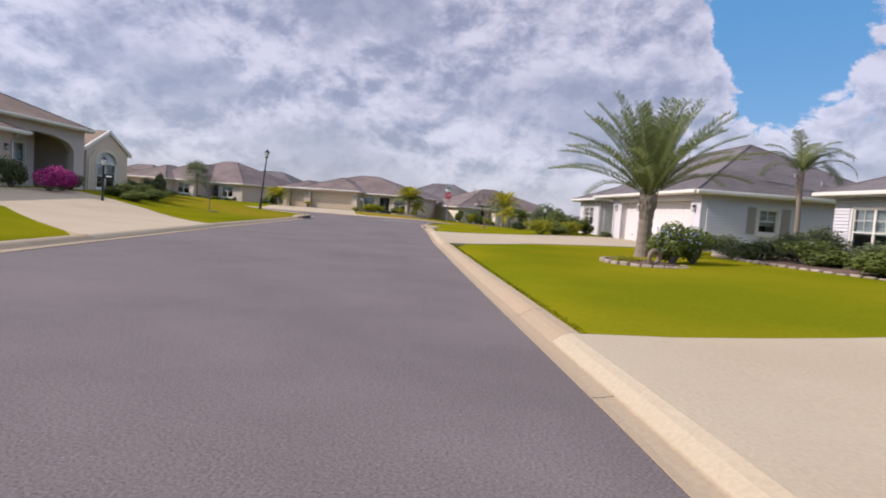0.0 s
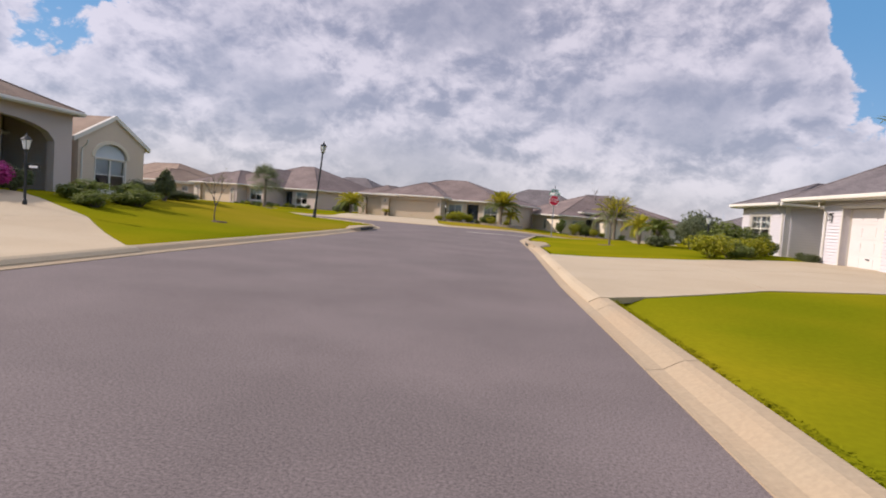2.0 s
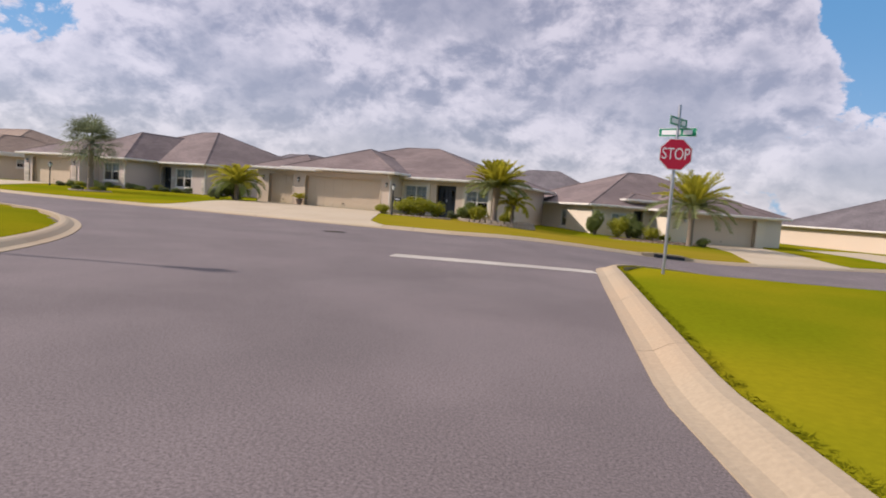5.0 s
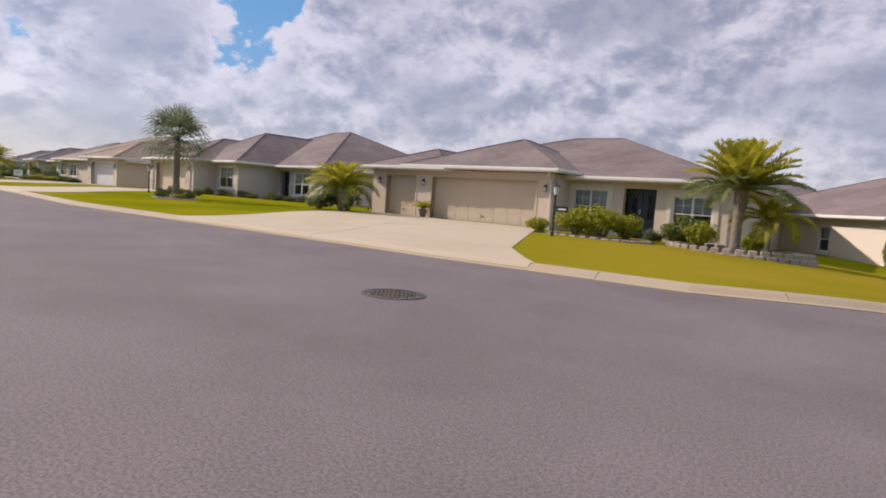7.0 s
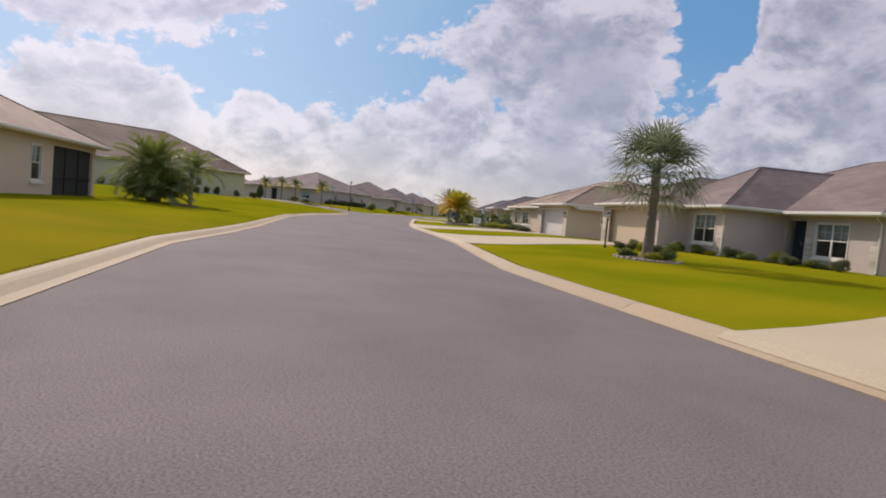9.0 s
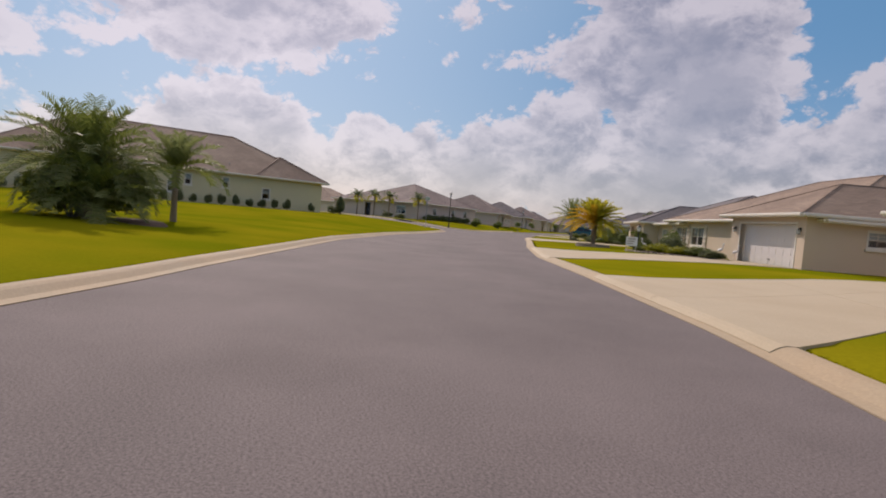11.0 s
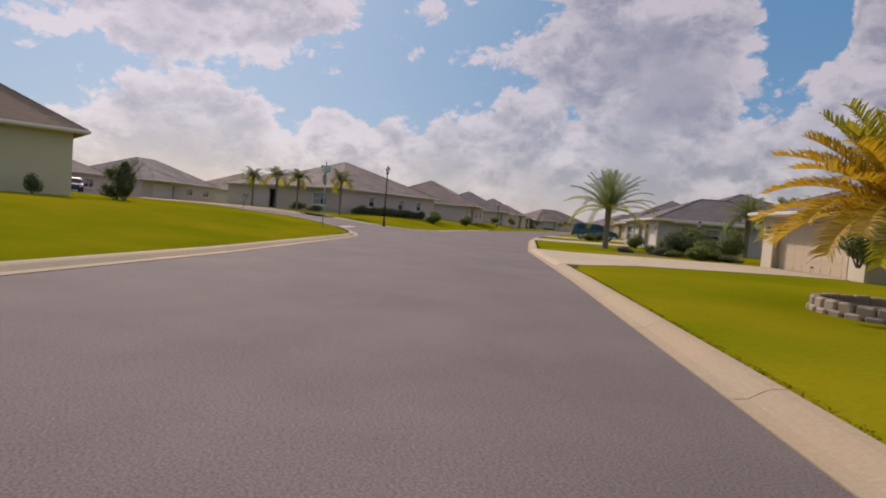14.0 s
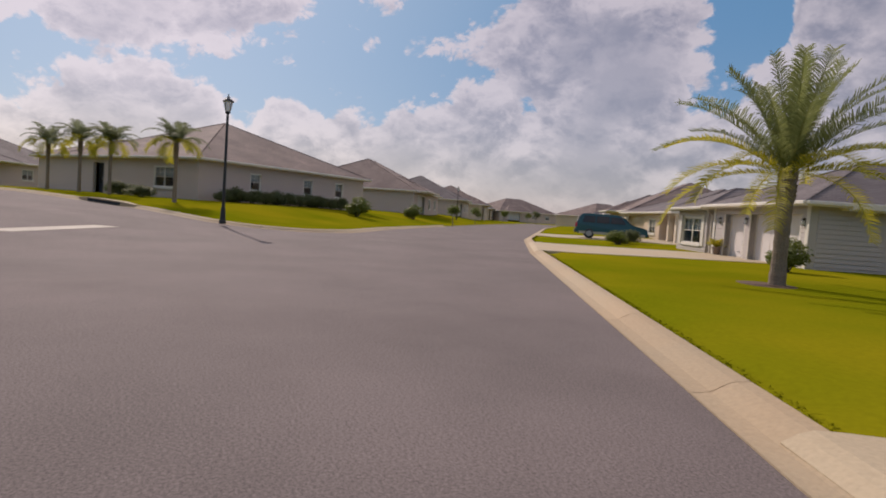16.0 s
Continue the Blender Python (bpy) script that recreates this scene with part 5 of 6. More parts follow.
# farther houses: hip roofs down the streets
def far_house(cx, cy, yaw, w, d, padz, wall, roof, label, eave=2.4, pitch=0.48):
    hh = thing("house", label, "house", pose(cx, cy, padz, 0, 0, yaw), group="houses farther off")
    mm = volume(hh, -w / 2, w / 2, -d / 2, d / 2, eave, wall, {"front": [(-w * 0.36, -w * 0.36 + 4.6, -0.6, 2.0), (w * 0.06, w * 0.06 + 1.6, 0.6, 1.9), (w * 0.30, w * 0.30 + 1.6, 0.6, 1.9)]})
    ff = wall_at(mm, "front")
    garage_door(hh, ff, -w * 0.36, -w * 0.36 + 4.6, 0.0, 2.0, DOORWHITE if wall is not TAN else DOORTAN, 8)
    window(hh, ff, w * 0.06, w * 0.06 + 1.6, 0.6, 1.9), window(hh, ff, w * 0.30, w * 0.30 + 1.6, 0.6, 1.9)
    hip_roof(hh, -w / 2, w / 2, -d / 2, d / 2, eave + 0.12, pitch, roof)
    hip_roof(hh, -w * 0.42, -w * 0.42 + 7.0, -d / 2 - 1.0, d / 2 - 3, eave + 0.16, 0.42, roof)
    return hh


for row in FAR_HOUSES:
    far_house(*row)


# ---- driveways, paint, ironwork ----
DRIVES = [
    ("pale concrete driveway of the white sided house", [(1.6, 18.4), (4.5, 21.5), (12.3, 24.3)], [(0.1, 28.2), (5.0, 30.5), (11.2, 36.2)]),
    ("pale concrete driveway beside the lawn corner", [(4.3, -8.0), (8.0, -7.0), (15.0, -6.0)], [(3.2, 4.4), (7.0, 5.4), (14.3, 8.4)]),
    ("pale concrete driveway of the peach house", [(-7.3, 19.2), (-11.6, 23.2), (-17.1, 25.7)], [(-6.3, 10.9), (-12.2, 16.4), (-17.1, 18.4)]),
    ("pale concrete driveway of the beige house", [(-20.3, 60.4), (-21.5, 67.0), (-21.4, 73.2)], [(-8.7, 58.4), (-10.2, 61.5), (-12.5, 71.5)]),
    ("pale concrete driveway of the rose-beige house", [(-44.5, 66.9), (-44.9, 72.5), (-46.2, 79.6)], [(-36.0, 64.8), (-38.2, 69.5), (-40.6, 77.8)]),
    ("pale concrete driveway of the tan house", [(-60.38, 72.45), (-58.63, 76.79), (-57.6, 82.0)], [(-51.29, 69.23), (-52.61, 71.68), (-52.0, 80.5)]),
    ("pale concrete driveway of the cream house", [(-86.46, 82.26), (-84.22, 86.19), (-81.48, 90.10)], [(-77.27, 78.74), (-78.38, 81.48), (-76.15, 88.01)]),
    ("pale concrete driveway of the grey house", [(-108.38, 93.44), (-107.26, 97.00), (-105.70, 101.45)], [(-101.89, 90.21), (-101.35, 94.29), (-100.18, 99.05)]),
    ("pale concrete driveway under the parked van", [(-125.48, 102.44), (-123.76, 108.58), (-122.05, 114.53)], [(-119.11, 98.61), (-116.61, 104.33), (-114.20, 110.25)]),
    ("pale concrete driveway of the house down the street", [(6.2, 65.0), (7.6, 71.5), (7.4, 79.2)], [(11.4, 67.6), (12.2, 73.5), (12.0, 81.4)]),
    ("pale concrete driveway down the street", [(17.5, 70.2), (16.8, 77.5), (16.0, 85.0)], [(24.0, 73.8), (23.0, 81.0), (22.0, 88.0)]),
]
for label, left, right in DRIVES:
    draped("driveway", left, right, DRIVE, label, "driveway", joints=2, snap=0.40)
draped("stop_line", [(-5.45, 47.75), (-5.5, 48.45)], [(-1.25, 48.2), (-1.35, 48.85)], PAINT, "white painted stop line, slightly worn", "road marking", up=0.006, thick=0.004, nu=24)
draped("stop_line", [(-99.45, 74.06), (-99.68, 74.67)], [(-103.40, 75.60), (-103.63, 76.21)], PAINT, "white painted stop line on the side street", "road marking", up=0.006, thick=0.004)

mh = thing("manhole_cover", "rusty cast-iron manhole grating set in the asphalt", "manhole", pose(-8.95, 53.85, gz(-8.95, 53.85, 0)))
bm = bmesh.new()
ring = [(0.33, 0.002), (0.33, 0.010), (0.38, 0.010), (0.39, 0.001)]
n = 40
rows = [[bm.verts.new((r * math.cos(k * math.tau / n), r * math.sin(k * math.tau / n), z)) for k in range(n)] for r, z in ring]
for a, b in zip(rows, rows[1:]):
    for k in range(n):
        bm.faces.new((a[k], a[(k + 1) % n], b[(k + 1) % n], b[k]))
part("rim", bm, material("dark_patch", (0.07, 0.062, 0.066), 0.85, 0.2, 3.0, 40.0, 0.4), mh)
bm = bmesh.new()
lathe(bm, [(0.32, -0.03), (0.32, 0.006)], 40)
part("cover", bm, IRON, mh)
for i in range(-5, 6):
    for j in range(-5, 6):
        x, y = i * 0.055 + (0.027 if j % 2 else 0), j * 0.05
        if x * x + y * y < 0.29 ** 2:
            part("stud", boxed(x - 0.017, x + 0.017, y - 0.014, y + 0.014, 0.006, 0.014), IRON, mh)


def inlet(x, y, length, throat, deep):
    """A cast top that swells out behind the kerb, over a throat whose shade is painted dark."""
    x, y = trace(x, y, -length / 2, 2)[1][:2]
    n = 28
    pts = trace(x, y, length / n, n + 1)
    mid = pts[n // 2]
    t = thing("storm_inlet", "sandy concrete kerb inlet with its throat's shade painted dark and a swelling top", "storm drain", pose(mid[0], mid[1], gz(mid[0], mid[1], 0)))
    at = t.matrix_world.inverted()

    def strip(name, first, last, shape, mat, label=""):
        bm = bmesh.new()
        rows = []
        for k in range(first, last + 1):
            px, py, nx, ny = pts[k]
            z = gz(px, py, 0)
            rows.append([bm.verts.new(at @ Vector((px + nx * o, py + ny * o, z + hh))) for o, hh in shape(k / n)])
        for r, q in zip(rows, rows[1:]):
            for a in range(len(r)):
                c = (a + 1) % len(r)
                bm.faces.new((r[a], r[c], q[c], q[a]))
        bm.faces.new(rows[0]), bm.faces.new(rows[-1][::-1])
        part(name, bm, mat, t, label)

    def top(s):
        w = float(ease(s / 0.36) * ease((1 - s) / 0.36))
        lip = 0.27 - 0.25 * w
        back = 0.42 + deep * w
        return [(lip, 0.085 + 0.06 * w), (lip, 0.122 + 0.08 * w), (lip + 0.05, 0.128 + 0.085 * w), (back - 0.08, 0.130 + 0.055 * w), (back, 0.112), (back, 0.03)]

    a, b = int(n * (0.5 - throat / 2)), int(n * (0.5 + throat / 2))
    strip("top_slab", 0, n, top, CONCRETE)
    # solid block, not an opening: its near-black colour gives the throat's shade
    strip("throat", a, b, lambda s: [(0.04, -0.04), (0.04, 0.15), (0.3, 0.15), (0.3, -0.04)], DARKSHADE, "near-black block painting the drain throat's shade")
    strip("cheek", 2, a, lambda s: [(0.05 + 0.6 * max(0.0, a / n - s), -0.04), (0.05 + 0.6 * max(0.0, a / n - s), 0.12), (0.5, 0.12), (0.5, -0.04)], CONCRETE)
    strip("cheek", b, n - 2, lambda s: [(0.05 + 0.6 * max(0.0, s - b / n), -0.04), (0.05 + 0.6 * max(0.0, s - b / n), 0.12), (0.5, 0.12), (0.5, -0.04)], CONCRETE)


for x, y, size, throat, deep in ((-0.9, 35.0, 5.0, 0.40, 0.55), (-8.4, 38.0, 6.4, 0.50, 0.42), (2.2, 62.0, 3.2, 0.50, 0.25), (-113.97, 73.82, 4.4, 0.5, 0.3)):
    inlet(x, y, size, throat, deep)


# ---- street furniture ----
def lantern_head(t, z, s, at=(0, 0)):
    x, y = at
    bm = bmesh.new()
    lathe(bm, [(0.05 * s, 0.0), (0.09 * s, 0.02 * s), (0.10 * s, 0.06 * s), (0.055 * s, 0.09 * s)], 10, (x, y, z))
    part("lantern_base", bm, BLACK, t)
    bm = bmesh.new()
    lathe(bm, [(0.10 * s, 0.09 * s), (0.17 * s, 0.44 * s)], 8, (x, y, z))
    part("lantern_glass", bm, LAMPGLASS, t, "frosted lantern glass")
    bm = bmesh.new()
    for k in range(4):
        a = k * math.pi / 2 + math.pi / 4
        tube(bm, [(x + 0.105 * s * math.cos(a), y + 0.105 * s * math.sin(a), z + 0.08 * s), (x + 0.178 * s * math.cos(a), y + 0.178 * s * math.sin(a), z + 0.45 * s)], [0.012 * s] * 2, 5)
    part("lantern_cage", bm, BLACK, t)
    bm = bmesh.new()
    lathe(bm, [(0.21 * s, 0.44 * s), (0.20 * s, 0.47 * s), (0.11 * s, 0.55 * s), (0.05 * s, 0.58 * s), (0.05 * s, 0.62 * s), (0.02 * s, 0.66 * s), (0.02 * s, 0.72 * s)], 10, (x, y, z))
    part("lantern_cap", bm, BLACK, t)


def street_lamp(x, y, top, lean=0.0):
    z = gz(x, y, 0.08)
    t = thing("street_lamp", "tall black post lamp with lantern head on the lawn", "street lamp", pose(x, y, z, 0, lean, 0), group="street lamps")
    bm = bmesh.new()
    lathe(bm, [(0.13, 0.0), (0.13, 0.1), (0.10, 0.16), (0.085, 0.55), (0.07, 0.62)], 12)
    part("base", bm, BLACK, t)
    bm = bmesh.new()
    lathe(bm, [(0.06, 0.6), (0.052, 2.4), (0.045, top - z - 0.72)], 12)
    part("post", bm, BLACK, t)
    lantern_head(t, top - z - 0.74, 1.0)


street_lamp(-13.75, 42.6, 4.82, 4.5), street_lamp(-108.3, 79.0, 5.02), street_lamp(-158.28, 108.79, 4.9)


def yard_lamp(x, y, top, plate=True):
    z = gz(x, y, 0.1)
    t = thing("yard_lamp", "black yard lamp post with lantern beside a planting bed", "yard lamp", pose(x, y, z), group="yard lamps")
    bm = bmesh.new()
    lathe(bm, [(0.06, 0.0), (0.06, 0.12), (0.036, 0.16), (0.034, top - z - 0.5)], 10)
    part("post", bm, BLACK, t)
    lantern_head(t, top - z - 0.5, 0.68)
    if plate:
        part("number_plate", boxed(0.05, 0.45, -0.01, 0.01, top - z - 0.98, top - z - 0.80), BLACK, t)
        part("plate_bar", boxed(0.12, 0.38, -0.016, -0.011, top - z - 0.92, top - z - 0.86), SIGNWHITE, t)


yard_lamp(-13.3, 22.9, 2.45), yard_lamp(-10.6, 66.4, 2.05), yard_lamp(-37.0, 72.1, 2.05, False), yard_lamp(6.6, 36.0, 1.95), yard_lamp(-89.9, 93.5, 2.25, False), yard_lamp(-61.57, 78.59, 1.9, False)


def lettering(text, size, mat, parent, m, name="lettering"):
    cu = bpy.data.curves.new(name, "FONT")
    cu.body, cu.size, cu.align_x, cu.align_y, cu.extrude = text, size, "CENTER", "CENTER", 0.002
    ob = bpy.data.objects.new(name, cu)
    scene.collection.objects.link(ob)
    dg = bpy.context.evaluated_depsgraph_get()
    me = bpy.data.meshes.new_from_object(ob.evaluated_get(dg))
    bpy.data.objects.remove(ob)
    me.materials.clear()
    me.materials.append(mat)
    o2 = new(name, me)
    o2.parent = parent
    o2.matrix_local = m
    return o2


def octagon(bm, r, y0, y1, z):
    pts = [(r * math.cos(math.pi / 8 + k * math.pi / 4) / math.cos(math.pi / 8), r * math.sin(math.pi / 8 + k * math.pi / 4) / math.cos(math.pi / 8)) for k in range(8)]
    a = [bm.verts.new((x, y0, z + h)) for x, h in pts]
    b = [bm.verts.new((x, y1, z + h)) for x, h in pts]
    bm.faces.new(a), bm.faces.new(b[::-1])
    for k in range(8):
        bm.faces.new((a[k], a[(k + 1) % 8], b[(k + 1) % 8], b[k]))


def stop_sign(x, y, yaw, centre, plates):
    """Faces local -y."""
    z = gz(x, y, 0.08)
    t = thing("stop_sign", "red stop sign with green street name plates on a steel post", "stop sign", pose(x, y, z, 0, 0, yaw), group="stop signs")
    c = centre - z
    bm = bmesh.new()
    tube(bm, [(0, 0, 0), (0, 0, c + 0.36 + 0.3 * len(plates))], [0.032, 0.032], 10)
    part("post", bm, STEEL, t)
    bm = bmesh.new()
    octagon(bm, 0.305, -0.040, -0.036, c)
    part("border", bm, SIGNWHITE, t)
    bm = bmesh.new()
    octagon(bm, 0.287, -0.043, -0.0402, c)
    part("face", bm, SIGNRED, t)
    bm = bmesh.new()
    octagon(bm, 0.305, -0.0355, -0.033, c)
    part("back", bm, STEEL, t, "bare aluminium back of the sign")
    lettering("STOP", 0.27, SIGNWHITE, t, pose(0, -0.0435, c, 90, 0, 0) @ Matrix.Diagonal((0.82, 1.18, 1, 1)), "stop_lettering")
    for k, a in enumerate(plates):
        q = part("street_name_plate", boxed(-0.36, 0.36, -0.006, 0.006, -0.085, 0.085), SIGNGREEN, t, "green street name plate")
        q.matrix_local = pose(0, 0, c + 0.43 + 0.2 * k, 0, 0, a)
        for s in (-1, 1):
            for u0, u1 in ((-0.30, 0.06), (0.11, 0.28)):
                part("name_bar", boxed(u0, u1, s * 0.0065, s * 0.0095, -0.045, 0.045), SIGNWHITE, q)
            bm = bmesh.new()
            for z0, z1, a0, a1 in ((-0.085, -0.077, -0.36, 0.36), (0.077, 0.085, -0.36, 0.36), (-0.077, 0.077, -0.36, -0.352), (-0.077, 0.077, 0.352, 0.36)):
                box(bm, a0, a1, s * 0.0065, s * 0.0085, z0, z1)
            part("plate_border", bm, SIGNWHITE, q)


stop_sign(0.0, 48.5, 2.0, 2.44, (-28.0, 52.0)), stop_sign(-94.69, 72.95, -30.0, 2.80, (60.0, -20.0))


# ---- palms ----
rnd = random.Random(7)


def frond(bm, base, yaw, el, length, droop, pairs, leaf, twist=0.0, width=0.035, mat=0, raise_=0.5):
    """A feather frond: stem with leaflets in two rows."""
    n = 14
    p = Vector(base)
    pts, dirs = [p.copy()], []
    e = el
    for i in range(n):
        s = (i + 0.5) / n
        e = el - droop * s ** 1.4
        yw = yaw + twist * s
        d = Vector((math.cos(yw) * math.cos(e), math.sin(yw) * math.cos(e), math.sin(e)))
        dirs.append(d)
        p = p + d * (length / n)
        pts.append(p.copy())
    dirs.append(dirs[-1])
    side0 = Vector((-math.sin(yaw), math.cos(yaw), 0))
    for i in range(n):
        r0, r1 = 0.022 * (1 - i / n) + 0.004, 0.022 * (1 - (i + 1) / n) + 0.004
        a = [bm.verts.new(pts[i] + side0 * s * r0) for s in (-1, 1)]
        b = [bm.verts.new(pts[i + 1] + side0 * s * r1) for s in (1, -1)]
        f = bm.faces.new(a + b)
        f.material_index = mat
    for k in range(pairs):
        s = 0.10 + 0.90 * k / pairs
        i = min(n - 1, int(s * n))
        q = pts[i].lerp(pts[i + 1], s * n - i)
        d = dirs[i]
        up = d.cross(side0).normalized()
        if up.z < 0:
            up = -up
        ll = leaf * (0.35 + 0.65 * math.sin(math.pi * (0.15 + 0.8 * s)) ** 0.7) * rnd.uniform(0.85, 1.1)
        for sg in (-1, 1):
            v = (side0 * sg * rnd.uniform(0.75, 0.95) + d * rnd.uniform(0.55, 0.85) + up * raise_ * rnd.uniform(0.5, 1.2)).normalized()
            mid = q + v * ll * 0.55
            tip = q + v * ll + Vector((0, 0, -ll * rnd.uniform(0.08, 0.30)))
            wv = d * width * 0.5
            vs = [bm.verts.new(q - wv), bm.verts.new(q + wv), bm.verts.new(mid + wv), bm.verts.new(mid - wv), bm.verts.new(tip)]
            f1, f2 = bm.faces.new(vs[:4]), bm.faces.new((vs[3], vs[2], vs[4]))
            f1.material_index = f2.material_index = mat


def palm(x, y, trunk, radius, label, fronds, length, leaf, leafmat, second=None, share=0.0, el=(10, 80), droop=(40, 95), pairs=42, bulge=1.25, z=None, width=0.04, lift=0.5, yaw=None, dry=None, wind=None):
    z = gz(x, y, 0.06) if z is None else z
    t = thing("palm_tree", label, "palm tree", pose(x, y, z, 0, 0, rnd.uniform(0, 360) if yaw is None else yaw), group="palms")
    bm = bmesh.new()
    rows = max(10, int(trunk * 9))
    lean = rnd.uniform(-0.03, 0.03) * trunk
    path = [(lean * (i / rows) ** 2, 0, -0.1 + (trunk + 0.1) * i / rows) for i in range(rows + 1)]
    rad = []
    for i in range(rows + 1):
        s = i / rows
        r = radius * (1.15 - 0.2 * smooth01(s * 3)) * (1 + (bulge - 1) * smooth01((s - 0.6) / 0.4)) * (1.0 + (0.04 if i % 2 else -0.03))
        rad.append(r)
    tube(bm, path, rad, 14)
    part("trunk", bm, BARK, t)
    top = Vector((lean, 0, trunk))
    bm = bmesh.new()
    # cut leaf bases round the neck
    for k in range(46):
        a = k * 2.399
        s = (k / 46) ** 0.8
        zz = trunk * (0.70 + 0.30 * s) if trunk > 1 else trunk * s
        rr = radius * bulge * 0.95
        d = Vector((math.cos(a), math.sin(a), 0))
        p0 = Vector((lean, 0, zz)) + d * rr * 0.8
        p1 = p0 + d * 0.055 + Vector((0, 0, 0.17))
        tube(bm, [p0, p1], [0.035, 0.018], 4)
    part("trunk_sleeve", bm, BARK, t)
    bm = bmesh.new()
    for k in range(fronds):
        s = (k + 0.5) / fronds
        a = k * 2.39996 + rnd.uniform(-0.15, 0.15)
        if wind is not None:
            a += 0.75 * math.sin(radians(wind) - a)
        e = radians(el[0] + (el[1] - el[0]) * s ** 0.85 + rnd.uniform(-5, 5))
        dr = radians(droop[1] + (droop[0] - droop[1]) * s + rnd.uniform(-10, 10))
        ln = length * rnd.uniform(0.85, 1.05) * (1.08 - 0.24 * s * s)
        m = 1 if second is not None and s < share else 0
        if dry is not None:
            m = 1 if s < share and math.cos(a - radians(dry)) > 0.1 else 0
        frond(bm, top + Vector((math.cos(a), math.sin(a), 0)) * radius * 0.5, a, e, ln, dr, pairs, leaf, rnd.uniform(-0.2, 0.2), width, m, lift)
    part("crown", bm, [leafmat] + ([second] if second else []), t, fix=False)
    return t


def fan_palm(x, y, trunk, radius, label, leaves, size, leafmat, z=None):
    z = gz(x, y, 0.06) if z is None else z
    t = thing("palm_tree", label, "palm tree", pose(x, y, z, 0, 0, rnd.uniform(0, 360)), group="palms")
    bm = bmesh.new()
    rows = int(trunk * 9)
    tube(bm, [(0.02 * math.sin(i), 0, -0.1 + (trunk + 0.1) * i / rows) for i in range(rows + 1)], [radius * (1.25 - 0.3 * smooth01(i / rows * 2)) * (1 + (0.06 if i % 2 else -0.04)) for i in range(rows + 1)], 14)
    part("trunk", bm, BARK, t)
    bm = bmesh.new()
    for k in range(leaves):
        s = (k + 0.5) / leaves
        a = k * 2.39996 + rnd.uniform(-0.2, 0.2)
        e = radians(-26 + 112 * s + rnd.uniform(-8, 8))
        d = Vector((math.cos(a) * math.cos(e), math.sin(a) * math.cos(e), math.sin(e)))
        stem = size * rnd.uniform(0.6, 0.95)
        p0 = Vector((0, 0, trunk))
        p1 = p0 + d * stem + Vector((0, 0, -0.10 * stem))
        tube(bm, [p0, p0.lerp(p1, 0.5) + Vector((0, 0, 0.05)), p1], [0.02, 0.015, 0.012], 4, False)
        side = Vector((-math.sin(a), math.cos(a), 0))
        up = d.cross(side)
        for j in range(22):
            q = (j / 21 - 0.5) * radians(200)
            v = (d * math.cos(q) + side * math.sin(q)).normalized()
            ll = size * 0.85 * (0.65 + 0.35 * math.cos(q)) * rnd.uniform(0.9, 1.08)
            v2 = (v + up * 0.12 * (1 if j % 2 else -1)).normalized()
            mid, tip = p1 + v2 * ll * 0.55, p1 + v2 * ll * 0.97 + Vector((0, 0, -ll * rnd.uniform(0.12, 0.42)))
            w = v.cross(up).normalized() * 0.030
            vs = [bm.verts.new(p1 - w * 0.4), bm.verts.new(p1 + w * 0.4), bm.verts.new(mid + w), bm.verts.new(mid - w), bm.verts.new(tip)]
            bm.faces.new(vs[:4]), bm.faces.new((vs[3], vs[2], vs[4]))
    part("crown", bm, leafmat, t, fix=False)
    return t


palm(7.2, 16.6, 1.85, 0.21, "large date palm with a thick trunk in a stone-edged bed", 56, 3.1, 0.42, L_DATE, el=(26, 88), droop=(12, 55), pairs=64, width=0.024)
palm(15.4, 23.8, 3.5, 0.10, "slender queen palm with drooping wind-blown fronds beside the white house", 13, 2.25, 0.50, L_DATE, L_FAN, 0.5, el=(35, 85), droop=(70, 125), pairs=54, bulge=1.0, lift=0.0, width=0.026, yaw=0, wind=10)
palm(-5.35, 67.8, 1.95, 0.15, "bright yellow-green date palm before the beige house", 72, 1.75, 0.44, L_GOLD, L_DATE, 0.25, el=(8, 88), droop=(10, 60), pairs=40)
palm(-4.45, 68.6, 1.15, 0.10, "small yellow-green palm beside the date palm", 20, 1.25, 0.36, L_GOLD, el=(0, 75), droop=(60, 110), pairs=34, bulge=1.0)
palm(-21.9, 70.6, 1.0, 0.12, "multi-fronded golden palm at the driveway's edge", 46, 1.75, 0.45, L_GOLD, L_MID, 0.25, el=(8, 84), droop=(40, 110), pairs=38, bulge=1.0)
fan_palm(-31.3, 69.3, 2.95, 0.16, "grey-green fan palm in a ringed bed on the lawn", 40, 1.42, L_FAN)
palm(6.0, 74.4, 2.30, 0.17, "yellow-green date palm before the house down the street", 64, 2.75, 0.5, L_GOLD, L_DATE, 0.35, el=(2, 86), droop=(25, 80), pairs=44)
palm(-68.55, 79.44, 1.6, 0.16, "young date palm with orange lower fronds in a low planter", 76, 2.05, 0.45, L_GOLD, L_ORANGE, 0.55, el=(0, 88), droop=(15, 70), pairs=44, yaw=0, dry=-110)
palm(-93.50, 89.82, 2.35, 0.155, "tall arching date palm in a mulch ring on the lawn", 44, 2.9, 0.40, L_DATE, L_GOLD, 0.30, el=(2, 88), droop=(22, 82), pairs=58, bulge=1.1, width=0.028)
palm(-92.08, 98.97, 2.5, 0.16, "date palm between two houses", 36, 1.9, 0.4, L_DATE, el=(-10, 84), droop=(45, 105), pairs=36)
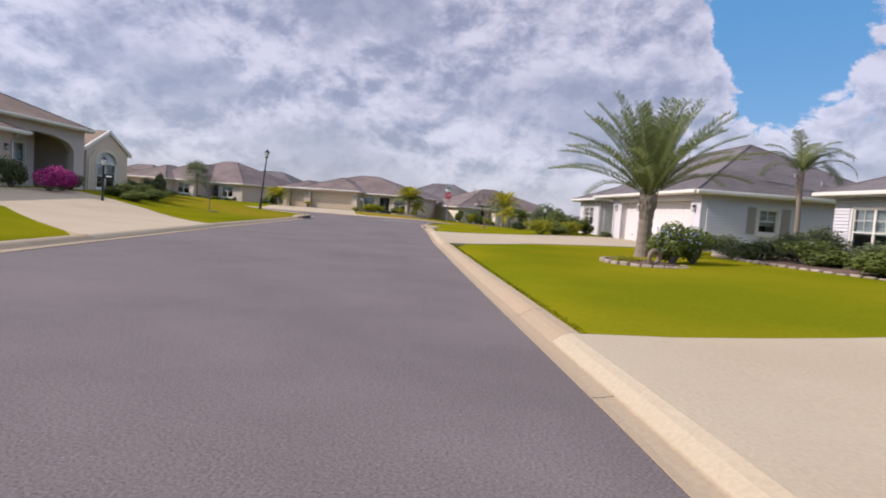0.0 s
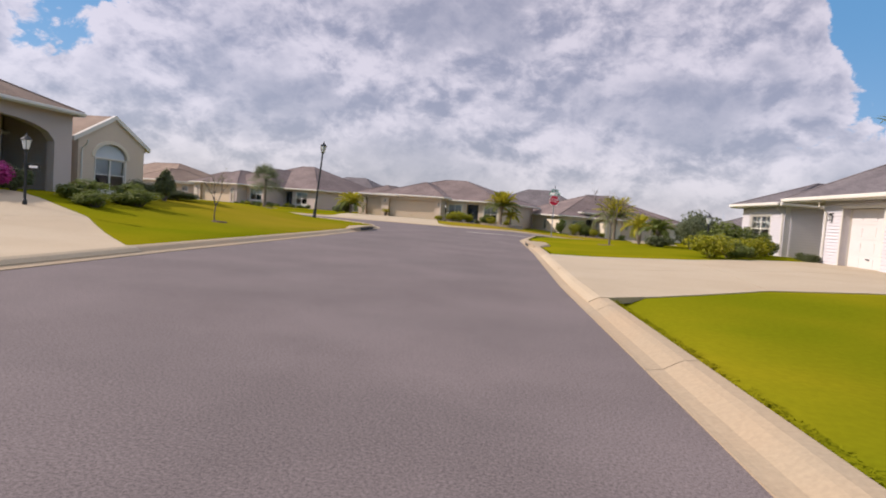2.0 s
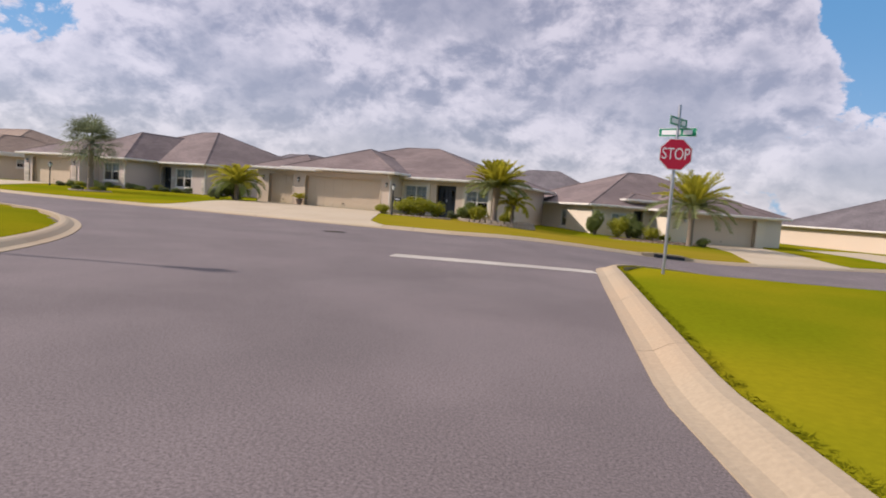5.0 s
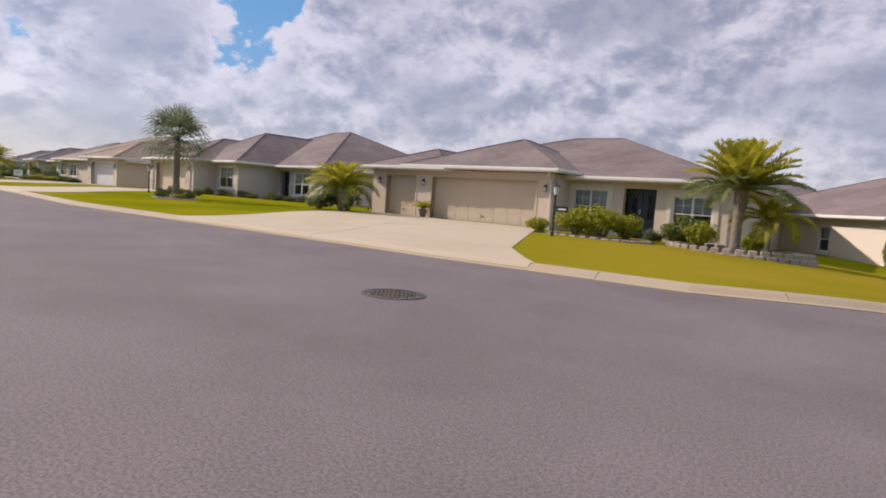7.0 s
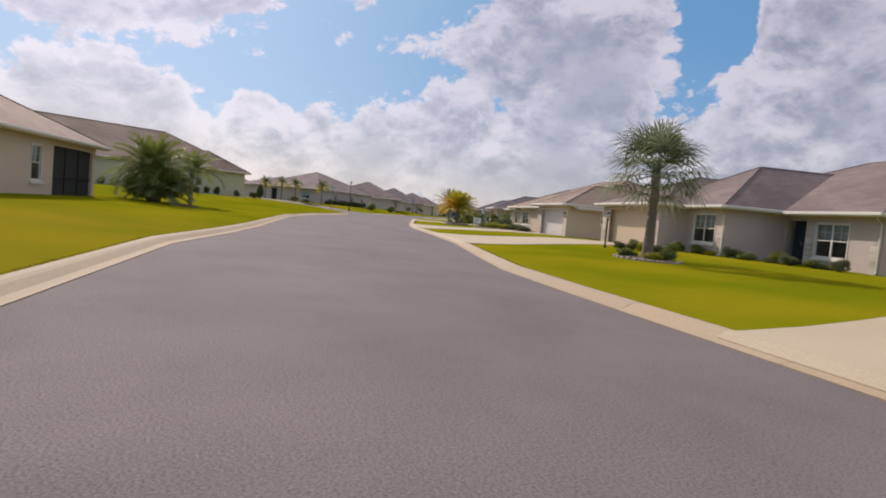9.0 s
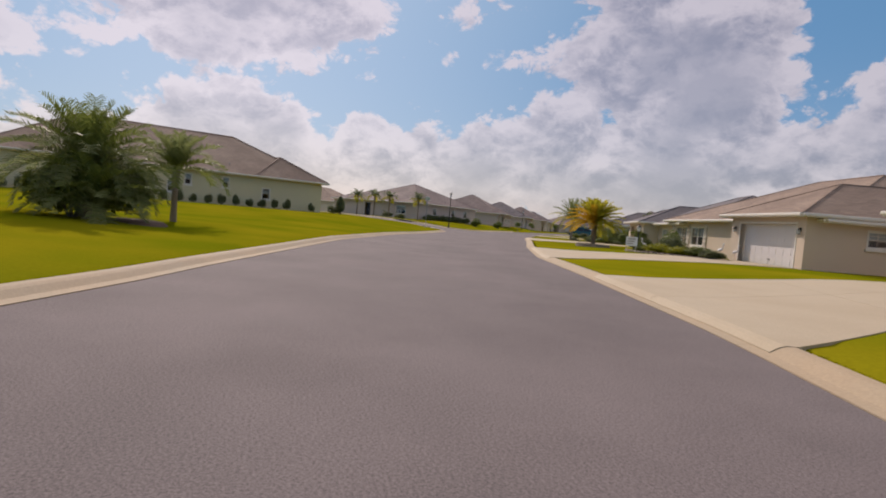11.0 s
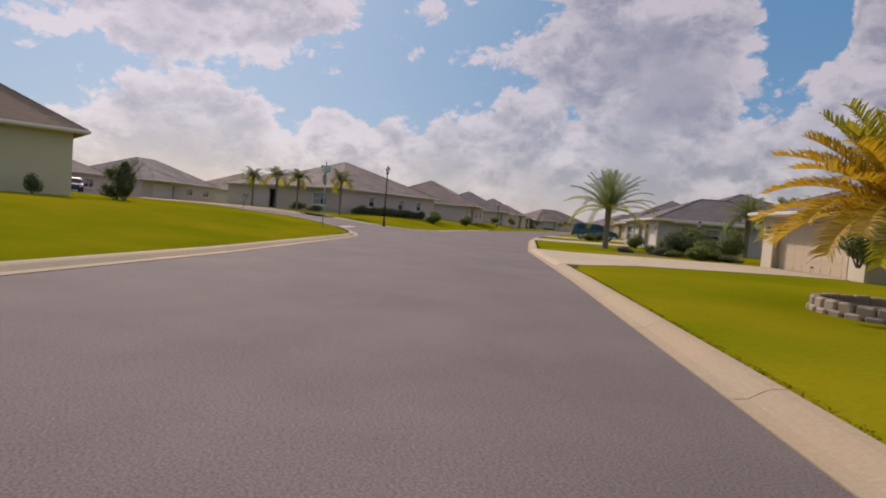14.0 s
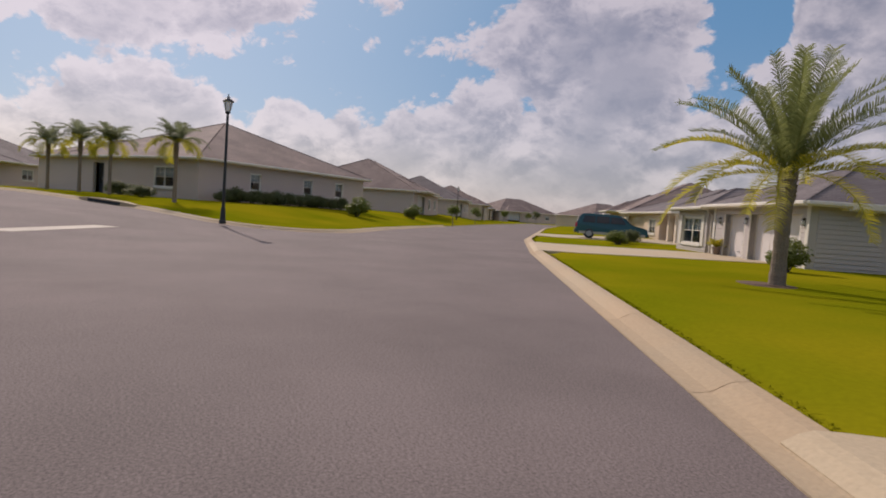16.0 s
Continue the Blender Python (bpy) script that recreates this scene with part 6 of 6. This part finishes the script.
palm(4.9, 44.3, 0.9, 0.07, "small yellow-green palm on the corner lawn", 14, 1.15, 0.4, L_GOLD, el=(15, 82), droop=(60, 120), pairs=30, bulge=1.0)
palm(5.6, 42.4, 0.8, 0.07, "small green palm on the corner lawn", 14, 1.05, 0.4, L_MID, el=(15, 82), droop=(60, 120), pairs=30, bulge=1.0)
palm(-85.4, 95.0, 2.25, 0.14, "date palm beside the cream house", 40, 1.5, 0.4, L_DATE, L_GOLD, 0.3, el=(-10, 84), droop=(45, 105), pairs=36)
for x, y, hh in ((-129.26, 68.55, 3.0), (-125.98, 70.94, 3.1), (-123.31, 72.95, 3.0), (-118.57, 76.68, 3.1)):
    palm(x, y, hh, 0.10, "slim feathery palm before the corner house", 20, 1.75, 0.55, L_FAN, L_GOLD, 0.35, el=(5, 82), droop=(60, 120), pairs=34, bulge=1.0, lift=0.1)
palm(-51.3, 53.0, 1.5, 0.14, "bushy green clump palm on the lawn", 70, 2.6, 0.55, L_MID, L_DATE, 0.5, el=(-2, 86), droop=(35, 100), pairs=34, bulge=1.0)
palm(-54.2, 55.0, 1.9, 0.11, "tall clump palm beside the bushy one", 26, 2.0, 0.5, L_DATE, L_MID, 0.4, el=(5, 86), droop=(35, 100), pairs=34, bulge=1.0)
palm(-50.2, 53.4, 0.4, 0.11, "low clump palm on the lawn", 34, 1.9, 0.5, L_MID, L_DATE, 0.4, el=(0, 86), droop=(35, 100), pairs=34, bulge=1.0)


# ---- shrubs ----
def leaf_ball(name, n, leaf, seed, shape="ball"):
    """Mesh data of a clump of leaves of unit size, uneven, open at the edge."""
    r = random.Random(seed)
    lumps = [(Vector((r.gauss(0, 1), r.gauss(0, 1), r.gauss(0, 0.8))).normalized() * r.uniform(0.25, 0.62), r.uniform(0.34, 0.60)) for _ in range(13)]
    bm = bmesh.new()
    for k in range(n):
        c, q = lumps[k % len(lumps)]
        d = Vector((r.gauss(0, 1), r.gauss(0, 1), r.gauss(0, 1))).normalized()
        p = c + d * q * r.uniform(0.72, 1.06)
        if shape == "cone":
            zz = (p.z + 1) / 2
            p = Vector((p.x * (1.05 - 0.85 * zz), p.y * (1.05 - 0.85 * zz), p.z))
        p.z = max(p.z, -0.97)
        a = (d + Vector((r.gauss(0, 0.5), r.gauss(0, 0.5), r.gauss(0, 0.5) + 0.3))).normalized()
        u = a.orthogonal().normalized()
        v = a.cross(u)
        t = r.uniform(0, math.tau)
        u, v = u * math.cos(t) + v * math.sin(t), v * math.cos(t) - u * math.sin(t)
        s = leaf * r.uniform(0.7, 1.3)
        vs = [bm.verts.new(p - u * s), bm.verts.new(p + v * s * 0.45 + a * s * 0.15), bm.verts.new(p + u * s), bm.verts.new(p - v * s * 0.45 + a * s * 0.15)]
        bm.faces.new(vs)
    me = bpy.data.meshes.new(name)
    bm.to_mesh(me)
    bm.free()
    return me


BALLS = {}
SHRUBS = {"dark": (L_BUSH, "ball", "dark green clipped shrub"), "mid": (L_MID, "ball", "rounded green shrub"), "lime": (L_LIME, "ball", "lime yellow-green shrub"),
          "pink": (L_PINK, "ball", "azalea in full magenta bloom"), "blue": (L_BLUE, "ball", "pale blue plumbago blossom"), "cone": (L_BUSH, "cone", "dark upright evergreen")}


def shrub(kind, x, y, rx, rz, where, ry=None, up=0.05, z=None):
    mat, shape, label = SHRUBS[kind]
    if kind not in BALLS:
        me = leaf_ball("foliage", 2600 if kind != "blue" else 420, 0.085 if kind not in ("blue",) else 0.06, len(BALLS) + 3, shape)
        me.materials.append(mat)
        st = bmesh.new()
        r = random.Random(5)
        for k in range(7):
            a = k * 0.9
            tube(st, [(0.05 * math.cos(a), 0.05 * math.sin(a), -1.0), (0.3 * math.cos(a), 0.3 * math.sin(a), -0.35), (0.5 * math.cos(a + 0.3), 0.5 * math.sin(a + 0.3), 0.2)], [0.035, 0.025, 0.012], 5)
        sm = bpy.data.meshes.new("twig_frame")
        st.to_mesh(sm)
        st.free()
        sm.materials.append(WOODBARK)
        BALLS[kind] = (me, sm)
    z = gz(x, y, up) if z is None else z
    t = thing("shrub", label + " " + where, "shrub", Matrix.Translation((x, y, z + rz)) @ Matrix.Rotation(rnd.uniform(0, 6.28), 4, "Z") @ Matrix.Diagonal((rx, ry or rx, rz, 1)), group="shrubs")
    for nm, me in zip(("foliage", "twig_frame"), BALLS[kind]):
        o = new(nm, me)
        o.parent = t
    return t


for row in SHRUB_ROWS:
    shrub(*row)


def bed(x, y, rx, ry, yaw, label, stones=True, z=None, rim=0.10):
    """A mulch mound ringed with edging stones."""
    t = thing("planting_bed", label, "planting bed", pose(x, y, (gz(x, y, 0.06 if stones else 0.0) if z is None else z), 0, 0, yaw))
    bm = bmesh.new()
    n = 28
    c = bm.verts.new((0, 0, 0.12))
    r1 = [bm.verts.new((rx * 0.8 * math.cos(k * math.tau / n), ry * 0.8 * math.sin(k * math.tau / n), 0.09)) for k in range(n)]
    r2 = [bm.verts.new((rx * math.cos(k * math.tau / n), ry * math.sin(k * math.tau / n), -0.12)) for k in range(n)]
    for k in range(n):
        q = (k + 1) % n
        bm.faces.new((c, r1[k], r1[q])), bm.faces.new((r1[k], r2[k], r2[q], r1[q]))
    part("mulch", bm, MULCH, t, smooth=True)
    if stones:
        peri = math.pi * (3 * (rx + ry) - math.sqrt((3 * rx + ry) * (rx + 3 * ry)))
        m = max(8, int(peri / 0.27))
        st = None
        for k in range(m):
            a = k * math.tau / m
            if st is None:
                b2 = boxed(-0.128, 0.128, -0.08, 0.08, -0.12, min(rim, 0.09))
                bmesh.ops.bevel(b2, geom=b2.edges[:], offset=0.03, segments=1, affect="EDGES")
                o = part("edging_stone", b2, EDGING, t)
                st = o.data
            else:
                o = new("edging_stone", st)
                o.parent = t
            px, py = rx * math.cos(a), ry * math.sin(a)
            o.matrix_local = pose(px, py, rnd.uniform(-0.015, 0.01), rnd.uniform(-3, 3), rnd.uniform(-3, 3), math.degrees(math.atan2(ry * math.cos(a), -rx * math.sin(a))))
            if rim > 0.12:
                o = new("edging_stone", st)
                o.parent = t
                a += math.pi / m
                o.matrix_local = pose(rx * 0.97 * math.cos(a), ry * 0.97 * math.sin(a), 0.11 + rnd.uniform(-0.01, 0.01), 180, rnd.uniform(-3, 3), math.degrees(math.atan2(ry * math.cos(a), -rx * math.sin(a))))
    return t


for row in BED_ROWS:
    bed(*row)


# ---- bare and broad-leaved trees ----
def small_tree(x, y, h, label, leaves, mat, spread=0.5, seed=1, z=None, leaf=0.07, clear=0.35, depth=3):
    r = random.Random(seed)
    t = thing("tree", label, "tree", pose(x, y, gz(x, y, 0.05) if z is None else z), group="garden trees")
    bm = bmesh.new()
    tips = []

    def grow(p, d, ln, rad, depth):
        q = p + d * ln * 0.5 + Vector((r.gauss(0, 0.03), r.gauss(0, 0.03), 0)) * ln
        e = p + d * ln
        tube(bm, [p, q, e], [rad, rad * 0.82, rad * 0.65], 6, False)
        if depth == 0:
            tips.append((e, d))
            return
        for k in range(3 if depth > 1 else 4):
            a = k * 2.1 + r.uniform(0, 1.5)
            s = Vector((math.cos(a), math.sin(a), 0))
            nd = (d * r.uniform(0.7, 1.0) + s * spread * r.uniform(0.6, 1.2) + Vector((0, 0, 0.25))).normalized()
            grow(e, nd, ln * r.uniform(0.55, 0.8), rad * 0.6, depth - 1)

    grow(Vector((0, 0, -0.1)), Vector((0, 0, 1)), h * clear, 0.035 * h / 2.5, depth)
    part("trunk", bm, WOODBARK, t, fix=False)
    if leaves:
        bm = bmesh.new()
        for k in range(leaves):
            p, d = tips[r.randrange(len(tips))]
            q = p - d * r.uniform(0, 0.35) * h * 0.3 + Vector((r.gauss(0, 1), r.gauss(0, 1), r.gauss(0, 1))) * 0.05 * h
            a = Vector((r.gauss(0, 1), r.gauss(0, 1), r.gauss(0, 1))).normalized()
            u = a.orthogonal().normalized() * leaf * r.uniform(0.6, 1.2)
            v = a.cross(u) * 0.5
            bm.faces.new([bm.verts.new(q - u), bm.verts.new(q + v), bm.verts.new(q + u), bm.verts.new(q - v)])
        part("crown", bm, mat, t, fix=False)
    return t


small_tree(3.0, 40.0, 3.7, "bare young tree on the lawn by the junction", 260, leaf_material("sparse_rosy_buds", (0.26, 0.16, 0.13), (0.34, 0.24, 0.16)), 0.70, 3, leaf=0.03, clear=0.3, depth=4)
small_tree(-11.2, 28.4, 2.1, "bare sapling on the lawn", 90, L_MID, 0.55, 5, leaf=0.03, clear=0.32, depth=4)
small_tree(6.9, 40.6, 3.7, "dense grey-green garden tree beside the white house", 6500, L_FAN, 0.75, 7, clear=0.16, leaf=0.06)
small_tree(5.9, 44.5, 1.9, "slim dark green tree", 1400, L_BUSH, 0.5, 9, clear=0.25)
small_tree(-98.64, 68.68, 1.5, "sapling staked on the corner lawn", 60, L_MID, 0.4, 11, leaf=0.04)
small_tree(-133.62, 98.42, 2.6, "small round tree on the lawn", 1500, L_MID, 0.6, 13, clear=0.3)
small_tree(-145.37, 105.84, 2.4, "small round tree on the lawn", 1400, L_MID, 0.6, 15, clear=0.3)
small_tree(-179.67, 126.54, 3.0, "round green tree far down the street", 1200, L_MID, 0.6, 19, clear=0.3, leaf=0.11)
small_tree(-202.99, 146.37, 3.6, "round dark tree far down the street", 1200, L_BUSH, 0.6, 21, clear=0.3, leaf=0.13)
small_tree(-218.77, 152.93, 3.2, "round green tree at the street's end", 1200, L_MID, 0.6, 23, clear=0.3, leaf=0.13)
small_tree(-121.56, 57.07, 4.2, "dark leafy tree along the side street", 2600, L_BUSH, 0.6, 27, clear=0.25, leaf=0.10)
small_tree(-114.47, 59.43, 4.2, "bare tree beside the side street", 200, L_MID, 0.6, 17, leaf=0.04, clear=0.3, depth=4)


# ---- parked vehicle ----
def parked_car(x, y, yaw, label, paint):
    z = gz(x, y, 0.11)
    t = thing("parked_van", label, "car", pose(x, y, z, 0, 0, yaw))
    side = [(-2.35, 0.32), (-2.42, 0.62), (-2.38, 0.98), (-2.30, 1.06), (-2.12, 1.62), (-1.85, 1.72), (0.35, 1.70), (0.72, 1.58), (1.28, 1.06), (2.15, 0.92), (2.34, 0.78), (2.38, 0.45), (2.30, 0.30)]
    bm = bmesh.new()
    A, B = [[bm.verts.new((a, w * (1.0 if b < 1.05 else 1 - 0.16 * (b - 1.05) / 0.6), b)) for a, b in side] for w in (-0.95, 0.95)]
    n = len(side)
    bm.faces.new(A[::-1]), bm.faces.new(B)
    for k in range(n):
        q = (k + 1) % n
        bm.faces.new((A[k], A[q], B[q], B[k]))
    bmesh.ops.bevel(bm, geom=bm.edges[:], offset=0.05, segments=2, affect="EDGES")
    part("body", bm, paint, t, smooth=False)
    for s in (-1, 1):
        for a0, a1 in ((-2.0, -1.15), (-1.05, -0.2), (-0.1, 0.75)):
            bm = bmesh.new()
            f_ = 0.42 if a1 > 0.5 else 0.0
            b_ = 0.14 if a0 < -1.9 else 0.0
            q = [(a0, 1.10), (a1 + f_ * 0.35, 1.10), (a1 - f_ * 0.35, 1.55), (a0 + b_, 1.55)]
            lo = [bm.verts.new((a, s * (0.955 - 0.15 * (b - 1.05) / 0.6 * 0.95), b)) for a, b in q]
            hi = [bm.verts.new((v.co.x, v.co.y + s * 0.008, v.co.z)) for v in lo]
            bm.faces.new(lo), bm.faces.new(hi[::-1])
            for k in range(4):
                bm.faces.new((lo[k], lo[(k + 1) % 4], hi[(k + 1) % 4], hi[k]))
            part("side_window", bm, DARKIN_GLOSS, t)
        part("lower_trim", boxed(-2.2, 2.2, s * 0.945 - 0.02, s * 0.945 + 0.02, 0.32, 0.48), material("silver_trim", (0.4, 0.38, 0.34), 0.4, 0.05, metal=0.3), t)
        for a in (-1.5, 1.45):
            bm = bmesh.new()
            lathe(bm, [(0.20, -0.11), (0.33, -0.10), (0.345, 0.0), (0.33, 0.10), (0.20, 0.11)], 20)
            bmesh.ops.transform(bm, matrix=pose(a, s * 0.86, 0.34, 90, 0, 0), verts=bm.verts)
            wheel = part("wheel", bm, BLACK, t)
            bm = bmesh.new()
            lathe(bm, [(0.20, 0.0), (0.19, 0.03), (0.05, 0.035)], 12)
            bmesh.ops.transform(bm, matrix=pose(a, s * 0.965, 0.34, -90 * s, 0, 0), verts=bm.verts)
            part("hub_cap", bm, STEEL, wheel)
        part("tail_lamp", boxed(-2.43, -2.33, s * 0.80 - 0.1, s * 0.80 + 0.1, 0.75, 1.05), SIGNRED, t)
        part("headlamp", boxed(2.24, 2.37, s * 0.68 - 0.18, s * 0.68 + 0.18, 0.66, 0.80), LAMPGLASS, t)
    part("rear_window", boxed(-2.34, -2.20, -0.72, 0.72, 1.12, 1.52, lambda a, b, c: (a + (c - 1.12) * 0.30, b, c)), DARKIN_GLOSS, t)
    part("windscreen", boxed(0.95, 1.06, -0.74, 0.74, 1.14, 1.52, lambda a, b, c: (a + 0.19 - (c - 1.14) * 1.02, b, c)), DARKIN_GLOSS, t)
    part("rear_bumper", boxed(-2.50, -2.36, -0.88, 0.88, 0.36, 0.58), BLACK, t)
    part("front_bumper", boxed(2.28, 2.44, -0.86, 0.86, 0.32, 0.55), BLACK, t)
    return t


DARKIN_GLOSS = material("tinted_glass", (0.015, 0.018, 0.02), 0.08, 0.05, bump=0.0, spec=0.6)
TEAL = material("teal_car_paint", (0.010, 0.075, 0.095), 0.25, 0.04, bump=0.0, spec=0.6)
parked_car(-119.0, 104.5, 58.0, "dark teal van parked on a driveway", TEAL)
parked_car(-141.38, 48.16, 20.0, "dark blue car parked on the side street", material("navy_car_paint", (0.015, 0.03, 0.06), 0.25, 0.04, bump=0.0, spec=0.6))


# ---- garden odds and ends ----
def pot_plant(x, y, z, s=1.0):
    t = thing("potted_palm", "yellow-green palm in a grey pot by the garage", "potted plant", pose(x, y, z))
    bm = bmesh.new()
    lathe(bm, [(0.13 * s, 0.0), (0.20 * s, 0.30 * s), (0.23 * s, 0.36 * s), (0.23 * s, 0.40 * s), (0.19 * s, 0.40 * s), (0.18 * s, 0.34 * s)], 14)
    part("pot", bm, TERRA, t)
    bm = bmesh.new()
    for k in range(22):
        frond(bm, (0, 0, 0.36 * s), k * 2.4, radians(35 + 45 * (k / 22)), 0.62 * s, radians(70), 14, 0.20 * s, 0, 0.03)
    part("foliage", bm, L_GOLD, t, fix=False)


pot_plant(-18.45, 72.25, 0.33, 0.95), pot_plant(11.25, 26.1, 0.30, 0.55), pot_plant(11.32, 25.4, 0.30, 0.6), pot_plant(-105.05, 99.92, 0.15, 0.9)


def yard_sign(x, y, yaw, w, h, z0):
    t = thing("yard_sign", "white yard sign on two thin legs in a flower bed", "sign", pose(x, y, gz(x, y, 0.1), 0, 0, yaw))
    part("panel", boxed(-w / 2, w / 2, -0.012, 0.012, z0, z0 + h), SIGNWHITE, t)
    for s in (-1, 1):
        part("leg", boxed(s * w * 0.4 - 0.015, s * w * 0.4 + 0.015, -0.01, 0.01, 0.0, z0), STEEL, t)
    for k in range(3):
        part("text_bar", boxed(-w * 0.38, w * (0.34 - 0.1 * k), -0.016, -0.0125, z0 + h * (0.72 - 0.26 * k), z0 + h * (0.84 - 0.26 * k)), SHUTTER, t)


yard_sign(-60.70, 77.66, 55.0, 0.62, 0.50, 0.35)


def heron(x, y, s, z=None):
    t = bmesh.new()
    tube(t, [(0, -0.05, 0), (0, 0, 0.45), (0, 0.02, 0.5)], [0.015, 0.015, 0.03], 6)
    tube(t, [(0, -0.28, 0.52), (0, -0.1, 0.62), (0, 0.1, 0.68), (0, 0.2, 0.72)], [0.02, 0.11, 0.10, 0.04], 10)
    tube(t, [(0, 0.16, 0.70), (0, 0.30, 0.85), (0, 0.22, 1.02), (0, 0.30, 1.12), (0, 0.52, 1.10)], [0.05, 0.04, 0.035, 0.04, 0.006], 8)
    o = part("heron_statue", t, SIGNWHITE, None, smooth=True)
    o.matrix_world = pose(x, y, gz(x, y, 0.1) if z is None else z, 0, 0, rnd.uniform(0, 360)) @ Matrix.Scale(s, 4)
    return tagged(o, "white heron garden statue among the shrubs", "statue", group="heron statues")


for x, y, s in ((-57.68, 81.06, 0.75), (-56.78, 81.23, 0.7), (-61.85, 79.20, 0.7), (11.4, 15.8, 0.6)):
    heron(x, y, s)


def ring_ornament(x, y):
    bm = bmesh.new()
    n, m = 24, 8
    V = [[bm.verts.new(((0.30 + 0.10 * math.cos(j * math.tau / m)) * math.cos(i * math.tau / n), 0.10 * math.sin(j * math.tau / m), 0.38 + (0.30 + 0.10 * math.cos(j * math.tau / m)) * math.sin(i * math.tau / n))) for j in range(m)] for i in range(n)]
    for i in range(n):
        for j in range(m):
            bm.faces.new((V[i][j], V[(i + 1) % n][j], V[(i + 1) % n][(j + 1) % m], V[i][(j + 1) % m]))
    o = part("ring_ornament", bm, TERRA, None, smooth=True)
    o.matrix_world = pose(x, y, gz(x, y, 0.12), 0, 0, 30) @ Matrix.Scale(0.54, 4)
    return tagged(o, "grey concrete ring ornament in the palm bed", "garden ornament")


ring_ornament(6.48, 13.08)


# ---- grass fringe along the kerbs ----
def grass_strip(name, pts, count, lo, hi, seed):
    r = np.random.default_rng(seed)
    k = r.integers(0, len(pts), count)
    P = np.array([pts[i][:2] for i in k])
    Nn = np.array([pts[i][2:] for i in k])
    off = lo + (hi - lo) * r.random(count) ** 1.5
    tang = np.stack([-Nn[:, 1], Nn[:, 0]], 1)
    Q = P + Nn * off[:, None] + tang * (r.random(count) - 0.5)[:, None] * 0.7
    d = edge(Q[:, 0], Q[:, 1])
    ok = d > 0.40
    for _, left, right in DRIVES:
        c = np.array(list(left) + list(right)[::-1])
        inside = np.zeros(len(Q), bool)
        for (ax, ay), (bx, by) in zip(c, np.roll(c, -1, 0)):
            cross = (ay > Q[:, 1]) != (by > Q[:, 1])
            inside ^= cross & (Q[:, 0] < (bx - ax) * (Q[:, 1] - ay) / (by - ay + 1e-9) + ax)
        ok &= ~inside
    Q, n = Q[ok], int(ok.sum())
    Z = ground(Q[:, 0], Q[:, 1]) + 0.095
    a = r.random(n) * math.tau
    h = r.uniform(0.008, 0.018, n)
    w = 0.008 + 0.005 * r.random(n)
    lean = r.normal(0, 0.04, (n, 2))
    base = np.stack([Q[:, 0], Q[:, 1], Z], 1)
    s = np.stack([np.cos(a) * w, np.sin(a) * w, np.zeros(n)], 1)
    tip = base + np.stack([lean[:, 0], lean[:, 1], h], 1)
    V = np.stack([base - s, base + s, tip], 1).reshape(-1, 3)
    me = bpy.data.meshes.new(name)
    me.vertices.add(len(V))
    me.vertices.foreach_set("co", V.ravel())
    me.loops.add(3 * n)
    me.loops.foreach_set("vertex_index", np.arange(3 * n))
    me.polygons.add(n)
    me.polygons.foreach_set("loop_start", np.arange(n) * 3)
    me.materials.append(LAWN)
    me.update()
    me.validate()
    return tagged(new(name, me), "short yellow-green grass fringe along the kerb", "grass", kind="stuff")


grass_strip("grass", trace(3.0, 2.0, 0.5, 100), 16000, 0.39, 0.54, 1)
grass_strip("grass", trace(-3.0, 2.0, -0.5, 90), 12000, 0.39, 0.54, 2)
grass_strip("grass", trace(-6.0, 58.5, 0.5, 260), 34000, 0.39, 0.54, 3)
grass_strip("grass", trace(-22.0, 53.5, -0.5, 160), 18000, 0.39, 0.54, 4)
